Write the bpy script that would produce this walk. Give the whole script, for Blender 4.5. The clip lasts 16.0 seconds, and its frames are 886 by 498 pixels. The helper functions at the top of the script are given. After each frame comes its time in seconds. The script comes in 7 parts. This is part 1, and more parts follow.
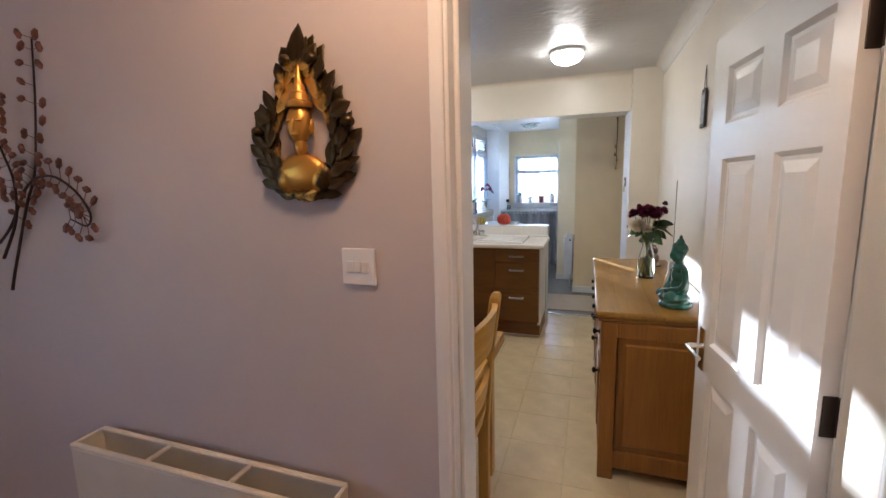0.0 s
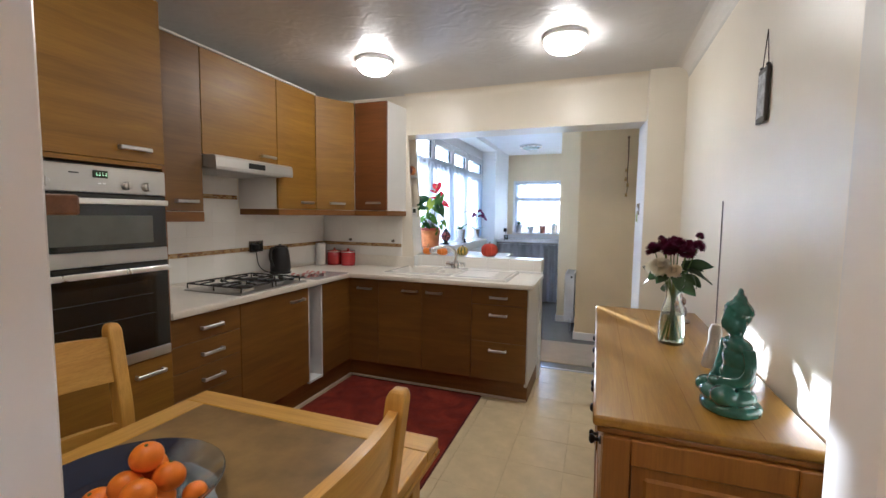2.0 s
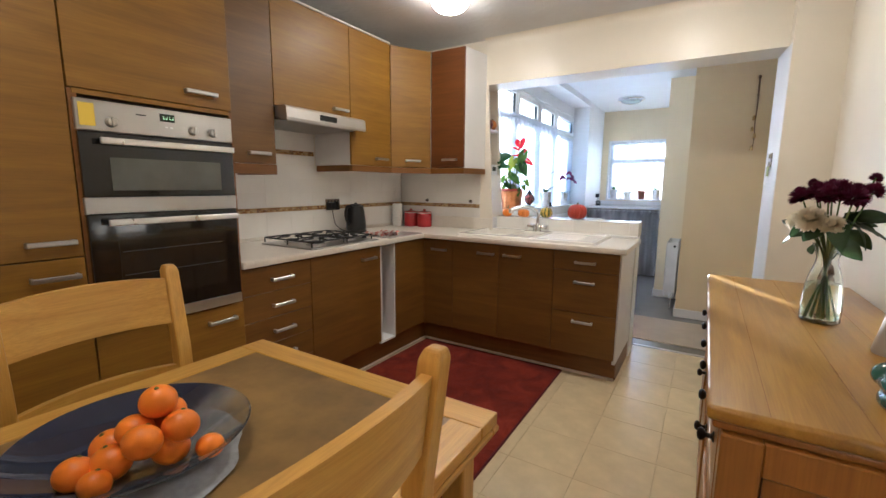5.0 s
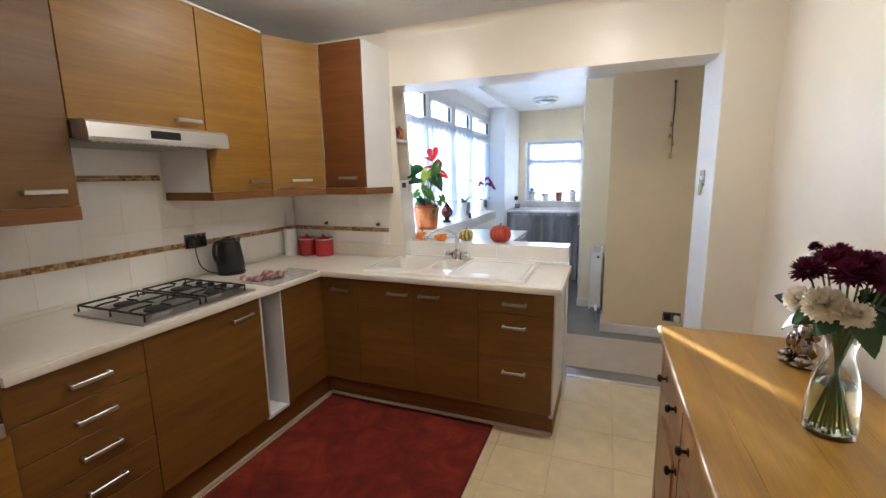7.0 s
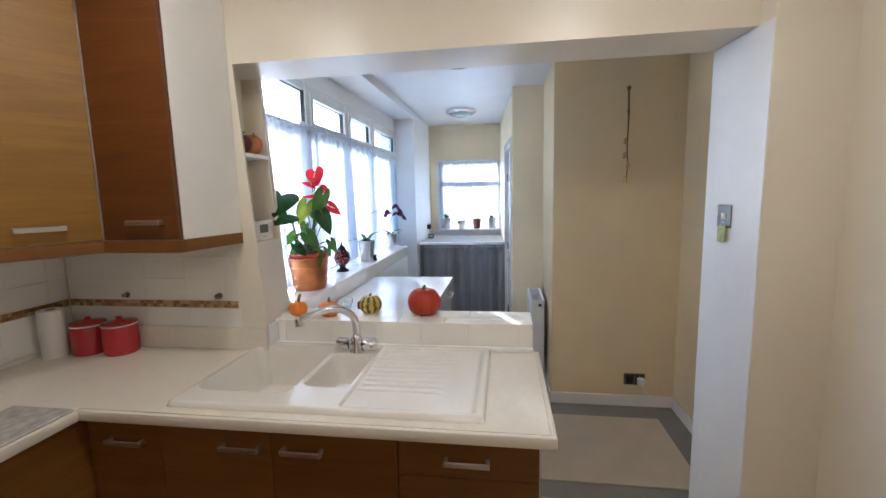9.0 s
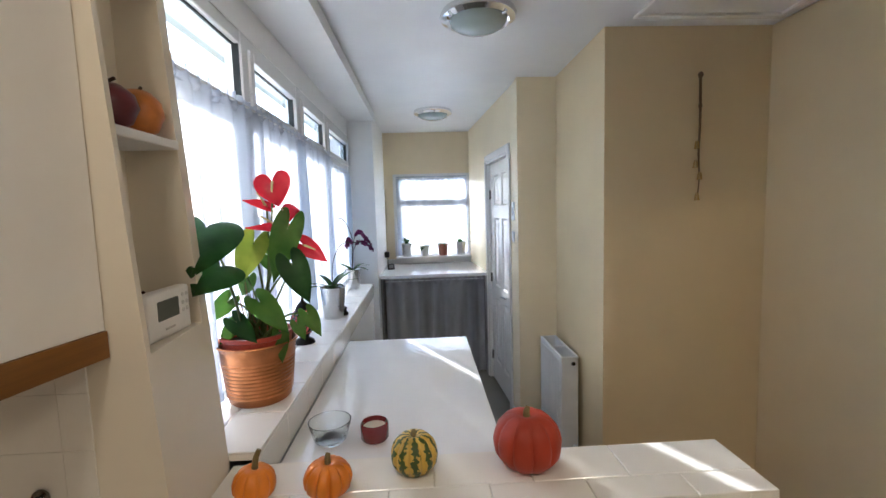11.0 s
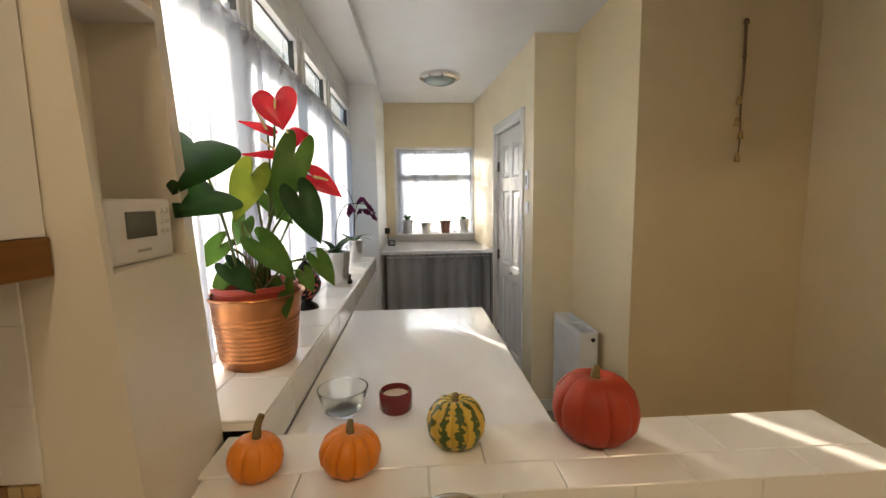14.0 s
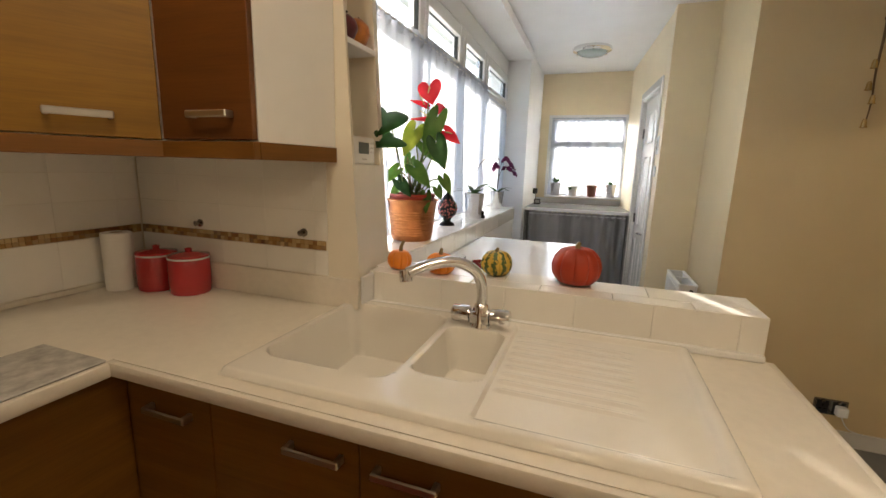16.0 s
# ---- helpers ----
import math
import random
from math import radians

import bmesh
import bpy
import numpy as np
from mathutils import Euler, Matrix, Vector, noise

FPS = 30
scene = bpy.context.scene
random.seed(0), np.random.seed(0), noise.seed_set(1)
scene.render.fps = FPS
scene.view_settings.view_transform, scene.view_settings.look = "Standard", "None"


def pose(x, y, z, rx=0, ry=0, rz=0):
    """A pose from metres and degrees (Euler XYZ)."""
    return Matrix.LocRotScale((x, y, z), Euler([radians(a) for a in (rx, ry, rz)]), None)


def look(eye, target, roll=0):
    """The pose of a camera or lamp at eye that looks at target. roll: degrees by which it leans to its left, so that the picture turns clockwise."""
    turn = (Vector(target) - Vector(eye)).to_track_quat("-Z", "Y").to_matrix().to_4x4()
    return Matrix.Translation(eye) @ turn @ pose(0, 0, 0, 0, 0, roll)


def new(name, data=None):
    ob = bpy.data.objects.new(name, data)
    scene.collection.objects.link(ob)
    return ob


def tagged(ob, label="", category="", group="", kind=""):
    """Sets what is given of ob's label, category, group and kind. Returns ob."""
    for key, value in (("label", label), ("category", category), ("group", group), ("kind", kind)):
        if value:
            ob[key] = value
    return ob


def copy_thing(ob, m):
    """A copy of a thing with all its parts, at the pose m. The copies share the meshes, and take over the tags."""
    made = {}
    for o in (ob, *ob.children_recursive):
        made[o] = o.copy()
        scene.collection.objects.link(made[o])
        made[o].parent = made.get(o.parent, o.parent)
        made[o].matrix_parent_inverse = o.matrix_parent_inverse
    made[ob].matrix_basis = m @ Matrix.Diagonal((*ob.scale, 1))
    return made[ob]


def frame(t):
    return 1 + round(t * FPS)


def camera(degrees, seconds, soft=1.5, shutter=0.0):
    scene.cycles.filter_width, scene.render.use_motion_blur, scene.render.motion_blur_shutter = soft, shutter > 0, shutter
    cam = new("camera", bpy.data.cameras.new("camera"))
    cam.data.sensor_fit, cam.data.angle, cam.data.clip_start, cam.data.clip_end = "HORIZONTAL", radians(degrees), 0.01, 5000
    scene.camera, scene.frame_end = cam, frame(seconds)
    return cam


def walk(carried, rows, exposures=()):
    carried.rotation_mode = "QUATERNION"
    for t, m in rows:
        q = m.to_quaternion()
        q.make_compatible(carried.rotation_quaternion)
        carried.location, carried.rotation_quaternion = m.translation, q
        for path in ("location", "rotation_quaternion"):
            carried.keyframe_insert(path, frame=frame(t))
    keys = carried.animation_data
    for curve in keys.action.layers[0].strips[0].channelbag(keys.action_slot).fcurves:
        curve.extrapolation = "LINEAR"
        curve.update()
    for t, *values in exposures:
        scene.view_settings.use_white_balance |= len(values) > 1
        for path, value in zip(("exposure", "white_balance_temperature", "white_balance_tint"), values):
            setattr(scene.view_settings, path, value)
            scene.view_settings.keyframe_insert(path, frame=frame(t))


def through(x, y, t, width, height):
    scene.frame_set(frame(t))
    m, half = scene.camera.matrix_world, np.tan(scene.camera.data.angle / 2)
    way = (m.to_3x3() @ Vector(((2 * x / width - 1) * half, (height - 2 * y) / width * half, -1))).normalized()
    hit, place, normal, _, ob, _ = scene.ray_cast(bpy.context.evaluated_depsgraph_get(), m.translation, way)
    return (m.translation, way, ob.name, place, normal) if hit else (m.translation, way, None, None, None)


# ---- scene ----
cam = camera(92.7, 16.0)
METRES, EYE, TILT, LEAN, TURN = 6.0, 1.59, 0.0, 0.0, 20.0
PATH = [
    (0, (0.216, 0.37, 1.453), (-0.43, 2.239, 1.158), -1.3),
    (0.5, (0.246, 0.591, 1.445), (-0.248, 2.512, 1.187), -1.0),
    (1, (0.252, 0.849, 1.438), (-0.222, 2.78, 1.226), -0.5),
    (1.5, (0.258, 1.061, 1.443), (-0.292, 2.976, 1.266), 0.1),
    (2, (0.255, 1.239, 1.391), (-0.429, 3.111, 1.23), 0.7),
    (2.5, (0.277, 1.343, 1.299), (-0.55, 3.156, 1.126), 1.2),
    (3, (0.288, 1.397, 1.225), (-0.665, 3.144, 1.021), 1.4),
    (3.5, (0.283, 1.41, 1.191), (-0.763, 3.097, 0.948), 1.1),
    (6, (0.141, 1.628, 1.406), (-0.864, 3.326, 1.08), -0.4),
    (6.5, (0.083, 1.776, 1.464), (-0.79, 3.543, 1.122), -0.6),
    (7, (0.038, 2.037, 1.483), (-0.675, 3.875, 1.146), -0.9),
    (7.5, (0.0, 2.312, 1.507), (-0.564, 4.202, 1.178), -1.0),
    (8, (-0.093, 2.58, 1.51), (-0.546, 4.503, 1.197), -1.0),
    (8.5, (-0.152, 2.857, 1.533), (-0.518, 4.802, 1.249), -1.0),
    (9, (-0.295, 3.112, 1.562), (-0.582, 5.075, 1.304), -1.3),
    (11.5, (-0.956, 4.245, 1.608), (-0.791, 6.231, 1.438), -1.7),
    (12, (-1.001, 4.382, 1.62), (-0.782, 6.364, 1.457), -1.7),
    (12.5, (-1.03, 4.45, 1.577), (-0.785, 6.428, 1.41), -1.6),
    (13, (-1.034, 4.459, 1.531), (-0.797, 6.436, 1.349), -1.4),
    (13.5, (-0.997, 4.387, 1.495), (-0.806, 6.367, 1.288), -1.1),
    (14, (-0.976, 4.252, 1.456), (-0.853, 6.234, 1.221), -0.8),
    (14.5, (-0.925, 4.043, 1.424), (-0.901, 6.025, 1.156), -0.4),
    (15, (-0.87, 3.825, 1.398), (-0.987, 5.799, 1.095), 0.1),
    (15.5, (-0.786, 3.689, 1.358), (-1.099, 5.636, 1.021), 0.8),
    (16, (-0.625, 3.599, 1.368), (-1.276, 5.452, 0.992), 1.7),
]
EXPOSURES = [(0.0, 3.15, 4800, 10), (1.5, 3.15, 4700, 10), (2.2, 3.35, 4850, 10), (3.5, 3.5, 5000, 10), (6.0, 3.48, 4950, 10), (7.5, 3.35, 4950, 10), (8.5, 3.1, 5000, 10), (9.0, 3.03, 4950, 10), (11.5, 2.6, 5650, 10), (13.0, 2.52, 6200, 10), (14.0, 2.5, 6850, 10), (15.0, 2.55, 7700, 10), (15.5, 2.55, 7500, 10), (16.0, 2.8, 6500, 10)]
walk(cam, [(t, look(eye, target, roll)) for t, eye, target, roll in PATH], EXPOSURES)

# ---- world, sun and exposure ----
world = bpy.data.worlds.new("sky")
scene.world = world
world.use_nodes = True
wn = world.node_tree.nodes
sky = wn.new("ShaderNodeTexSky")
sky.sky_type, sky.sun_disc = "NISHITA", False
sky.sun_elevation, sky.sun_rotation = radians(14.0), radians(-29.1)
world.node_tree.links.new(sky.outputs[0], wn["Background"].inputs[0])
sky.dust_density, sky.ozone_density = 0.3, 3.0
wn["Background"].inputs[1].default_value = 0.15
sun = new("sun", bpy.data.lights.new("sun", "SUN"))
sun.data.energy, sun.data.angle, sun.data.color = 3.0, radians(0.6), (1.0, 0.91, 0.78)
sun.matrix_world = look((-0.472 * 20, 0.848 * 20, 0.242 * 20), (0, 0, 0))


# ---- building helpers ----
def bx(bm, x0, x1, y0, y1, z0, z1, bev=0.0, seg=1, m=None):
    """Adds a box with softened edges to bm."""
    t = bmesh.new()
    bmesh.ops.create_cube(t, size=1.0, matrix=Matrix.Translation(((x0 + x1) / 2, (y0 + y1) / 2, (z0 + z1) / 2)) @ Matrix.Diagonal((abs(x1 - x0), abs(y1 - y0), abs(z1 - z0), 1)))
    if bev > 0:
        bmesh.ops.bevel(t, geom=t.edges[:], offset=bev, segments=seg, affect="EDGES", profile=0.5)
    if m is not None:
        t.transform(m)
    return merge(bm, t)


def merge(bm, t):
    me = bpy.data.meshes.new("tmp")
    t.to_mesh(me)
    t.free()
    bm.from_mesh(me)
    bpy.data.meshes.remove(me)
    return bm


def box(*a, **k):
    return bx(bmesh.new(), *a, **k)


def lathe(profile, seg=32, m=None, wobble=None):
    """A turned shape from (radius, height) pairs, closed where the radius is zero."""
    bm = bmesh.new()
    rings = []
    for r, z in profile:
        if r < 1e-6:
            rings.append([bm.verts.new((0, 0, z))])
        else:
            ring = []
            for i in range(seg):
                a = 2 * math.pi * i / seg
                q = r * (wobble(a, z) if wobble else 1.0)
                ring.append(bm.verts.new((q * math.cos(a), q * math.sin(a), z)))
            rings.append(ring)
    for a, b in zip(rings, rings[1:]):
        for i in range(seg):
            j = (i + 1) % seg
            if len(a) == 1 and len(b) > 1:
                bm.faces.new((a[0], b[j], b[i]))
            elif len(b) == 1 and len(a) > 1:
                bm.faces.new((a[i], a[j], b[0]))
            elif len(a) > 1:
                bm.faces.new((a[i], a[j], b[j], b[i]))
    bmesh.ops.recalc_face_normals(bm, faces=bm.faces[:])
    if m is not None:
        bm.transform(m)
    return bm


def tube(bm, pts, r, seg=8, taper=None):
    """A round bar along points; taper gives the radius at the end."""
    pts = [Vector(p) for p in pts]
    rings, side = [], None
    for i, p in enumerate(pts):
        d = (pts[min(i + 1, len(pts) - 1)] - pts[max(i - 1, 0)]).normalized()
        if side is None:
            side = d.orthogonal().normalized()
        side = (side - d * side.dot(d)).normalized()
        up = d.cross(side)
        rr = r if taper is None else r + (taper - r) * i / (len(pts) - 1)
        rings.append([bm.verts.new(p + rr * (math.cos(2 * math.pi * k / seg) * side + math.sin(2 * math.pi * k / seg) * up)) for k in range(seg)])
    for a, b in zip(rings, rings[1:]):
        for k in range(seg):
            bm.faces.new((a[k], a[(k + 1) % seg], b[(k + 1) % seg], b[k]))
    bm.faces.new(rings[0][::-1])
    bm.faces.new(rings[-1])
    return bm


def arc(p, n=24):
    """A smooth line through the points of p."""
    p = [Vector(q) for q in p]
    out = []
    for i in range(n + 1):
        u = i / n * (len(p) - 1)
        k = min(int(u), len(p) - 2)
        w = u - k
        a, b, c, d = p[max(k - 1, 0)], p[k], p[k + 1], p[min(k + 2, len(p) - 1)]
        out.append(0.5 * ((2 * b) + (c - a) * w + (2 * a - 5 * b + 4 * c - d) * w * w + (3 * b - a - 3 * c + d) * w ** 3))
    return out


def prism(pts, z0, z1, bev=0.0):
    """A straight-sided solid over the outline pts (x, y)."""
    bm = bmesh.new()
    lo = [bm.verts.new((x, y, z0)) for x, y in pts]
    hi = [bm.verts.new((x, y, z1)) for x, y in pts]
    bm.faces.new(lo[::-1])
    bm.faces.new(hi)
    for i in range(len(pts)):
        j = (i + 1) % len(pts)
        bm.faces.new((lo[i], lo[j], hi[j], hi[i]))
    bmesh.ops.recalc_face_normals(bm, faces=bm.faces[:])
    if bev:
        bmesh.ops.bevel(bm, geom=bm.edges[:], offset=bev, segments=2, affect="EDGES", profile=0.5)
    return bm


def mesh_of(name, bm, material, smooth=False):
    me = bpy.data.meshes.new(name)
    bm.to_mesh(me)
    bm.free()
    me.materials.append(material)
    if smooth:
        me.shade_smooth()
        me.set_sharp_from_angle(angle=radians(42))
    return me


def part(name, bm, material, parent=None, label="", smooth=False):
    ob = new(name, mesh_of(name, bm, material, smooth))
    if parent is not None:
        ob.parent = parent
    if label:
        tagged(ob, label)
    return ob


def thing(name, m, label, category, group=""):
    ob = new(name)
    ob.empty_display_size = 0.05
    ob.matrix_basis = m if isinstance(m, Matrix) else pose(*m)
    return tagged(ob, label, category, group)


def solid(name, bm, material, label, category, group="", smooth=False, m=None):
    """A thing that is one mesh."""
    ob = part(name, bm, material, smooth=smooth)
    if m is not None:
        ob.matrix_basis = m
    return tagged(ob, label, category, group)


def setting(name, bm, material, label="", category="", smooth=False):
    return tagged(part(name, bm, material, smooth=smooth), label, category, kind="structure")


# ---- materials ----
def shader(name):
    m = bpy.data.materials.new(name)
    m.use_nodes = True
    return m, m.node_tree.nodes, m.node_tree.links, m.node_tree.nodes["Principled BSDF"]


def ramp(n, l, src, stops):
    r = n.new("ShaderNodeValToRGB")
    while len(r.color_ramp.elements) < len(stops):
        r.color_ramp.elements.new(0.5)
    for e, (p, c) in zip(r.color_ramp.elements, stops):
        e.position, e.color = p, (*c, 1)
    l.new(src, r.inputs[0])
    return r.outputs[0]


def tex(n, l, scale=(1, 1, 1), size=5.0, detail=4.0, rough=0.55, distort=0.0, coords="Object"):
    c, mp, t = n.new("ShaderNodeTexCoord"), n.new("ShaderNodeMapping"), n.new("ShaderNodeTexNoise")
    mp.inputs["Scale"].default_value = scale
    l.new(c.outputs[coords], mp.inputs[0])
    l.new(mp.outputs[0], t.inputs["Vector"])
    for k, v in (("Scale", size), ("Detail", detail), ("Roughness", rough), ("Distortion", distort)):
        t.inputs[k].default_value = v
    return t.outputs[0]


def bump(n, l, b, height, strength, distance=0.002, prev=None):
    k = n.new("ShaderNodeBump")
    k.inputs["Strength"].default_value, k.inputs["Distance"].default_value = strength, distance
    l.new(height, k.inputs["Height"])
    if prev is not None:
        l.new(prev, k.inputs["Normal"])
    l.new(k.outputs[0], b.inputs["Normal"])
    return k.outputs[0]


def plain(name, c, rough=0.5, metal=0.0, vary=0.06, size=6.0, grain=120.0, relief=0.05, coat=0.0, each=0.0):
    """Paint, plastic, metal or ceramic: a colour with soft stains and fine relief. each: how far pieces differ."""
    m, n, l, b = shader(name)
    lo, hi = tuple(v * (1 - vary) for v in c), tuple(min(1, v * (1 + vary)) for v in c)
    col = ramp(n, l, tex(n, l, size=size), [(0.3, lo), (0.7, hi)])
    if each:
        info, hsv, mr = n.new("ShaderNodeObjectInfo"), n.new("ShaderNodeHueSaturation"), n.new("ShaderNodeMapRange")
        mr.inputs["To Min"].default_value, mr.inputs["To Max"].default_value = 1 - each, 1 + each
        l.new(info.outputs["Random"], mr.inputs["Value"])
        l.new(mr.outputs[0], hsv.inputs["Value"])
        l.new(col, hsv.inputs["Color"])
        col = hsv.outputs[0]
    l.new(col, b.inputs["Base Color"])
    b.inputs["Roughness"].default_value, b.inputs["Metallic"].default_value = rough, metal
    b.inputs["Coat Weight"].default_value = coat
    b.inputs["Coat Roughness"].default_value = 0.12
    fine = tex(n, l, size=grain, detail=3)
    rr = n.new("ShaderNodeMapRange")
    rr.inputs["To Min"].default_value, rr.inputs["To Max"].default_value = max(0.02, rough - 0.025), min(1, rough + 0.03)
    l.new(tex(n, l, size=size * 2.3), rr.inputs["Value"])
    l.new(rr.outputs[0], b.inputs["Roughness"])
    if relief:
        bump(n, l, b, fine, relief)
    return m


def wood(name, dark, light, along=(0, 1), rough=0.4, fine=70.0, coat=0.0, each=0.06, knots=False, bands=0.0):
    """Wood with its grain along the axes named (0 x, 1 y, 2 z)."""
    m, n, l, b = shader(name)
    s = tuple(0.7 if k in along else 9.0 for k in range(3))
    s2 = tuple(0.035 if k in along else 1.0 for k in range(3))
    broad = tex(n, l, scale=s, size=1.6, detail=5, rough=0.6, distort=1.2)
    thin = tex(n, l, scale=s2, size=fine * 3, detail=3, rough=0.7)
    mid = tuple((a + c) / 2 for a, c in zip(dark, light))
    c1 = ramp(n, l, broad, [(0.28, dark), (0.5, mid), (0.72, light)])
    mix = n.new("ShaderNodeMixRGB")
    mix.blend_type, mix.inputs[0].default_value = "MULTIPLY", 0.32
    l.new(c1, mix.inputs[1])
    l.new(ramp(n, l, thin, [(0.32, (0.55, 0.5, 0.45)), (0.6, (1, 1, 1))]), mix.inputs[2])
    col = mix.outputs[0]
    if bands:
        wide = tex(n, l, scale=tuple(0.0 if k in along else 1.0 for k in range(3)), size=6.0, detail=0.5)
        mb = n.new("ShaderNodeMixRGB")
        mb.blend_type, mb.inputs[0].default_value = "MULTIPLY", bands
        l.new(col, mb.inputs[1])
        l.new(ramp(n, l, wide, [(0.42, (0.55, 0.5, 0.45)), (0.5, (1, 1, 1)), (0.58, (0.8, 0.76, 0.7))]), mb.inputs[2])
        col = mb.outputs[0]
    if knots:
        v, c, mp = n.new("ShaderNodeTexVoronoi"), n.new("ShaderNodeTexCoord"), n.new("ShaderNodeMapping")
        mp.inputs["Scale"].default_value = tuple(0.45 if k in along else 1.0 for k in range(3))
        l.new(c.outputs["Object"], mp.inputs[0])
        l.new(mp.outputs[0], v.inputs["Vector"])
        v.inputs["Scale"].default_value = 5.5
        mk = n.new("ShaderNodeMixRGB")
        mk.blend_type, mk.inputs[0].default_value = "MULTIPLY", 1.0
        l.new(col, mk.inputs[1])
        l.new(ramp(n, l, v.outputs["Distance"], [(0.03, (0.25, 0.16, 0.1)), (0.075, (1, 1, 1))]), mk.inputs[2])
        col = mk.outputs[0]
    if each:
        info, hsv, mr = n.new("ShaderNodeObjectInfo"), n.new("ShaderNodeHueSaturation"), n.new("ShaderNodeMapRange")
        mr.inputs["To Min"].default_value, mr.inputs["To Max"].default_value = 1 - each, 1 + each
        l.new(info.outputs["Random"], mr.inputs["Value"])
        l.new(mr.outputs[0], hsv.inputs["Value"])
        l.new(col, hsv.inputs["Color"])
        col = hsv.outputs[0]
    l.new(col, b.inputs["Base Color"])
    b.inputs["Roughness"].default_value = rough
    b.inputs["Coat Weight"].default_value, b.inputs["Coat Roughness"].default_value = coat, 0.25
    bump(n, l, b, thin, 0.08, 0.001)
    return m


def glow(name, c, strength):
    m, n, l, b = shader(name)
    b.inputs["Base Color"].default_value = (0.9, 0.9, 0.9, 1)
    b.inputs["Emission Color"].default_value, b.inputs["Emission Strength"].default_value = (*c, 1), strength
    return m


def glass(name, c=(1, 1, 1), rough=0.0, ior=1.45):
    m, n, l, b = shader(name)
    b.inputs["Base Color"].default_value = (*c, 1)
    b.inputs["Transmission Weight"].default_value, b.inputs["Roughness"].default_value, b.inputs["IOR"].default_value = 1.0, rough, ior
    return m


def sheer(name, c, through, glow_through=0.25):
    """Thin woven cloth that lets light through."""
    m, n, l, b = shader(name)
    out = n["Material Output"]
    tl, tr, df, a1, a2 = n.new("ShaderNodeBsdfTranslucent"), n.new("ShaderNodeBsdfTransparent"), n.new("ShaderNodeBsdfDiffuse"), n.new("ShaderNodeMixShader"), n.new("ShaderNodeMixShader")
    col = ramp(n, l, tex(n, l, scale=(1, 1, 0.2), size=12), [(0.3, tuple(v * 0.9 for v in c)), (0.7, c)])
    l.new(col, tl.inputs[0])
    l.new(col, df.inputs[0])
    a1.inputs[0].default_value = glow_through
    l.new(df.outputs[0], a1.inputs[1])
    l.new(tl.outputs[0], a1.inputs[2])
    weave = n.new("ShaderNodeMapRange")
    weave.inputs["From Min"].default_value, weave.inputs["From Max"].default_value = 0.44, 0.66
    weave.inputs["To Min"].default_value, weave.inputs["To Max"].default_value = through * 0.35, through * 4.2
    l.new(tex(n, l, scale=(1, 1, 0.03), size=9, detail=2, rough=0.4), weave.inputs["Value"])
    l.new(weave.outputs[0], a2.inputs[0])
    l.new(a1.outputs[0], a2.inputs[1])
    l.new(tr.outputs[0], a2.inputs[2])
    l.new(a2.outputs[0], out.inputs[0])
    n.remove(b)
    return m


def leaf_mat(name, c1, c2, rough=0.3, through=0.35):
    m, n, l, b = shader(name)
    out = n["Material Output"]
    col = ramp(n, l, tex(n, l, size=14, detail=3), [(0.3, c1), (0.7, c2)])
    l.new(col, b.inputs["Base Color"])
    b.inputs["Roughness"].default_value = rough
    b.inputs["Specular IOR Level"].default_value = 0.35
    tl, mx = n.new("ShaderNodeBsdfTranslucent"), n.new("ShaderNodeMixShader")
    l.new(col, tl.inputs[0])
    mx.inputs[0].default_value = through
    l.new(b.outputs[0], mx.inputs[1])
    l.new(tl.outputs[0], mx.inputs[2])
    l.new(mx.outputs[0], out.inputs[0])
    return m

hall_glow = 6.4   # strength of the hall pendant


WALL = plain("cream wall paint", (0.80, 0.74, 0.62), 0.32, vary=0.03, size=2.0, grain=90, relief=0.12)
TAN = plain("tan wall paint", (0.75, 0.61, 0.375), 0.5, vary=0.04, size=2.0, grain=90, relief=0.12)
CREAM = plain("light tan wall paint", (0.85, 0.74, 0.52), 0.5, vary=0.04, size=2.0, grain=90, relief=0.12)
MAUVE = plain("mauve wall paint", (0.58, 0.51, 0.475), 0.6, vary=0.05, size=1.5, grain=70, relief=0.25)
WHITE = plain("white paint", (0.82, 0.82, 0.82), 0.4, vary=0.03, size=3)
GLOSSWHITE = plain("white gloss paint", (0.82, 0.80, 0.76), 0.25, vary=0.03, size=3, relief=0.03)
UPVC = plain("white window plastic", (0.82, 0.83, 0.84), 0.25, vary=0.02)
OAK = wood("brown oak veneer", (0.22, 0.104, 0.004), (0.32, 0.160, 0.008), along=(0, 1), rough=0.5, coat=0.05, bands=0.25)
# base unit fronts: OAK darkened, their shade put into the colour
OAKB_SHADE = wood("oak veneer with shade in colour", (0.15, 0.064, 0.006), (0.225, 0.103, 0.010), along=(0, 1), rough=0.5, coat=0.05, bands=0.2)
# darkened OAK copies for two doors: how light falls on them, in colour
OAKR_SHADE = wood("red-brown oak veneer with shade in colour", (0.105, 0.034, 0.006), (0.17, 0.058, 0.010), along=(0, 1), rough=0.43, coat=0.12, bands=0.25)
OAKD_SHADE = wood("brown oak veneer with dimness in colour", (0.15, 0.072, 0.011), (0.22, 0.108, 0.018), along=(0, 1), rough=0.43, coat=0.12, bands=0.25)
OAKV = wood("brown oak trim", (0.15, 0.060, 0.008), (0.24, 0.100, 0.015), along=(0, 1), rough=0.4)
PALE = wood("pale oak", (0.50, 0.26, 0.035), (0.70, 0.42, 0.075), along=(1,), rough=0.38, coat=0.2)
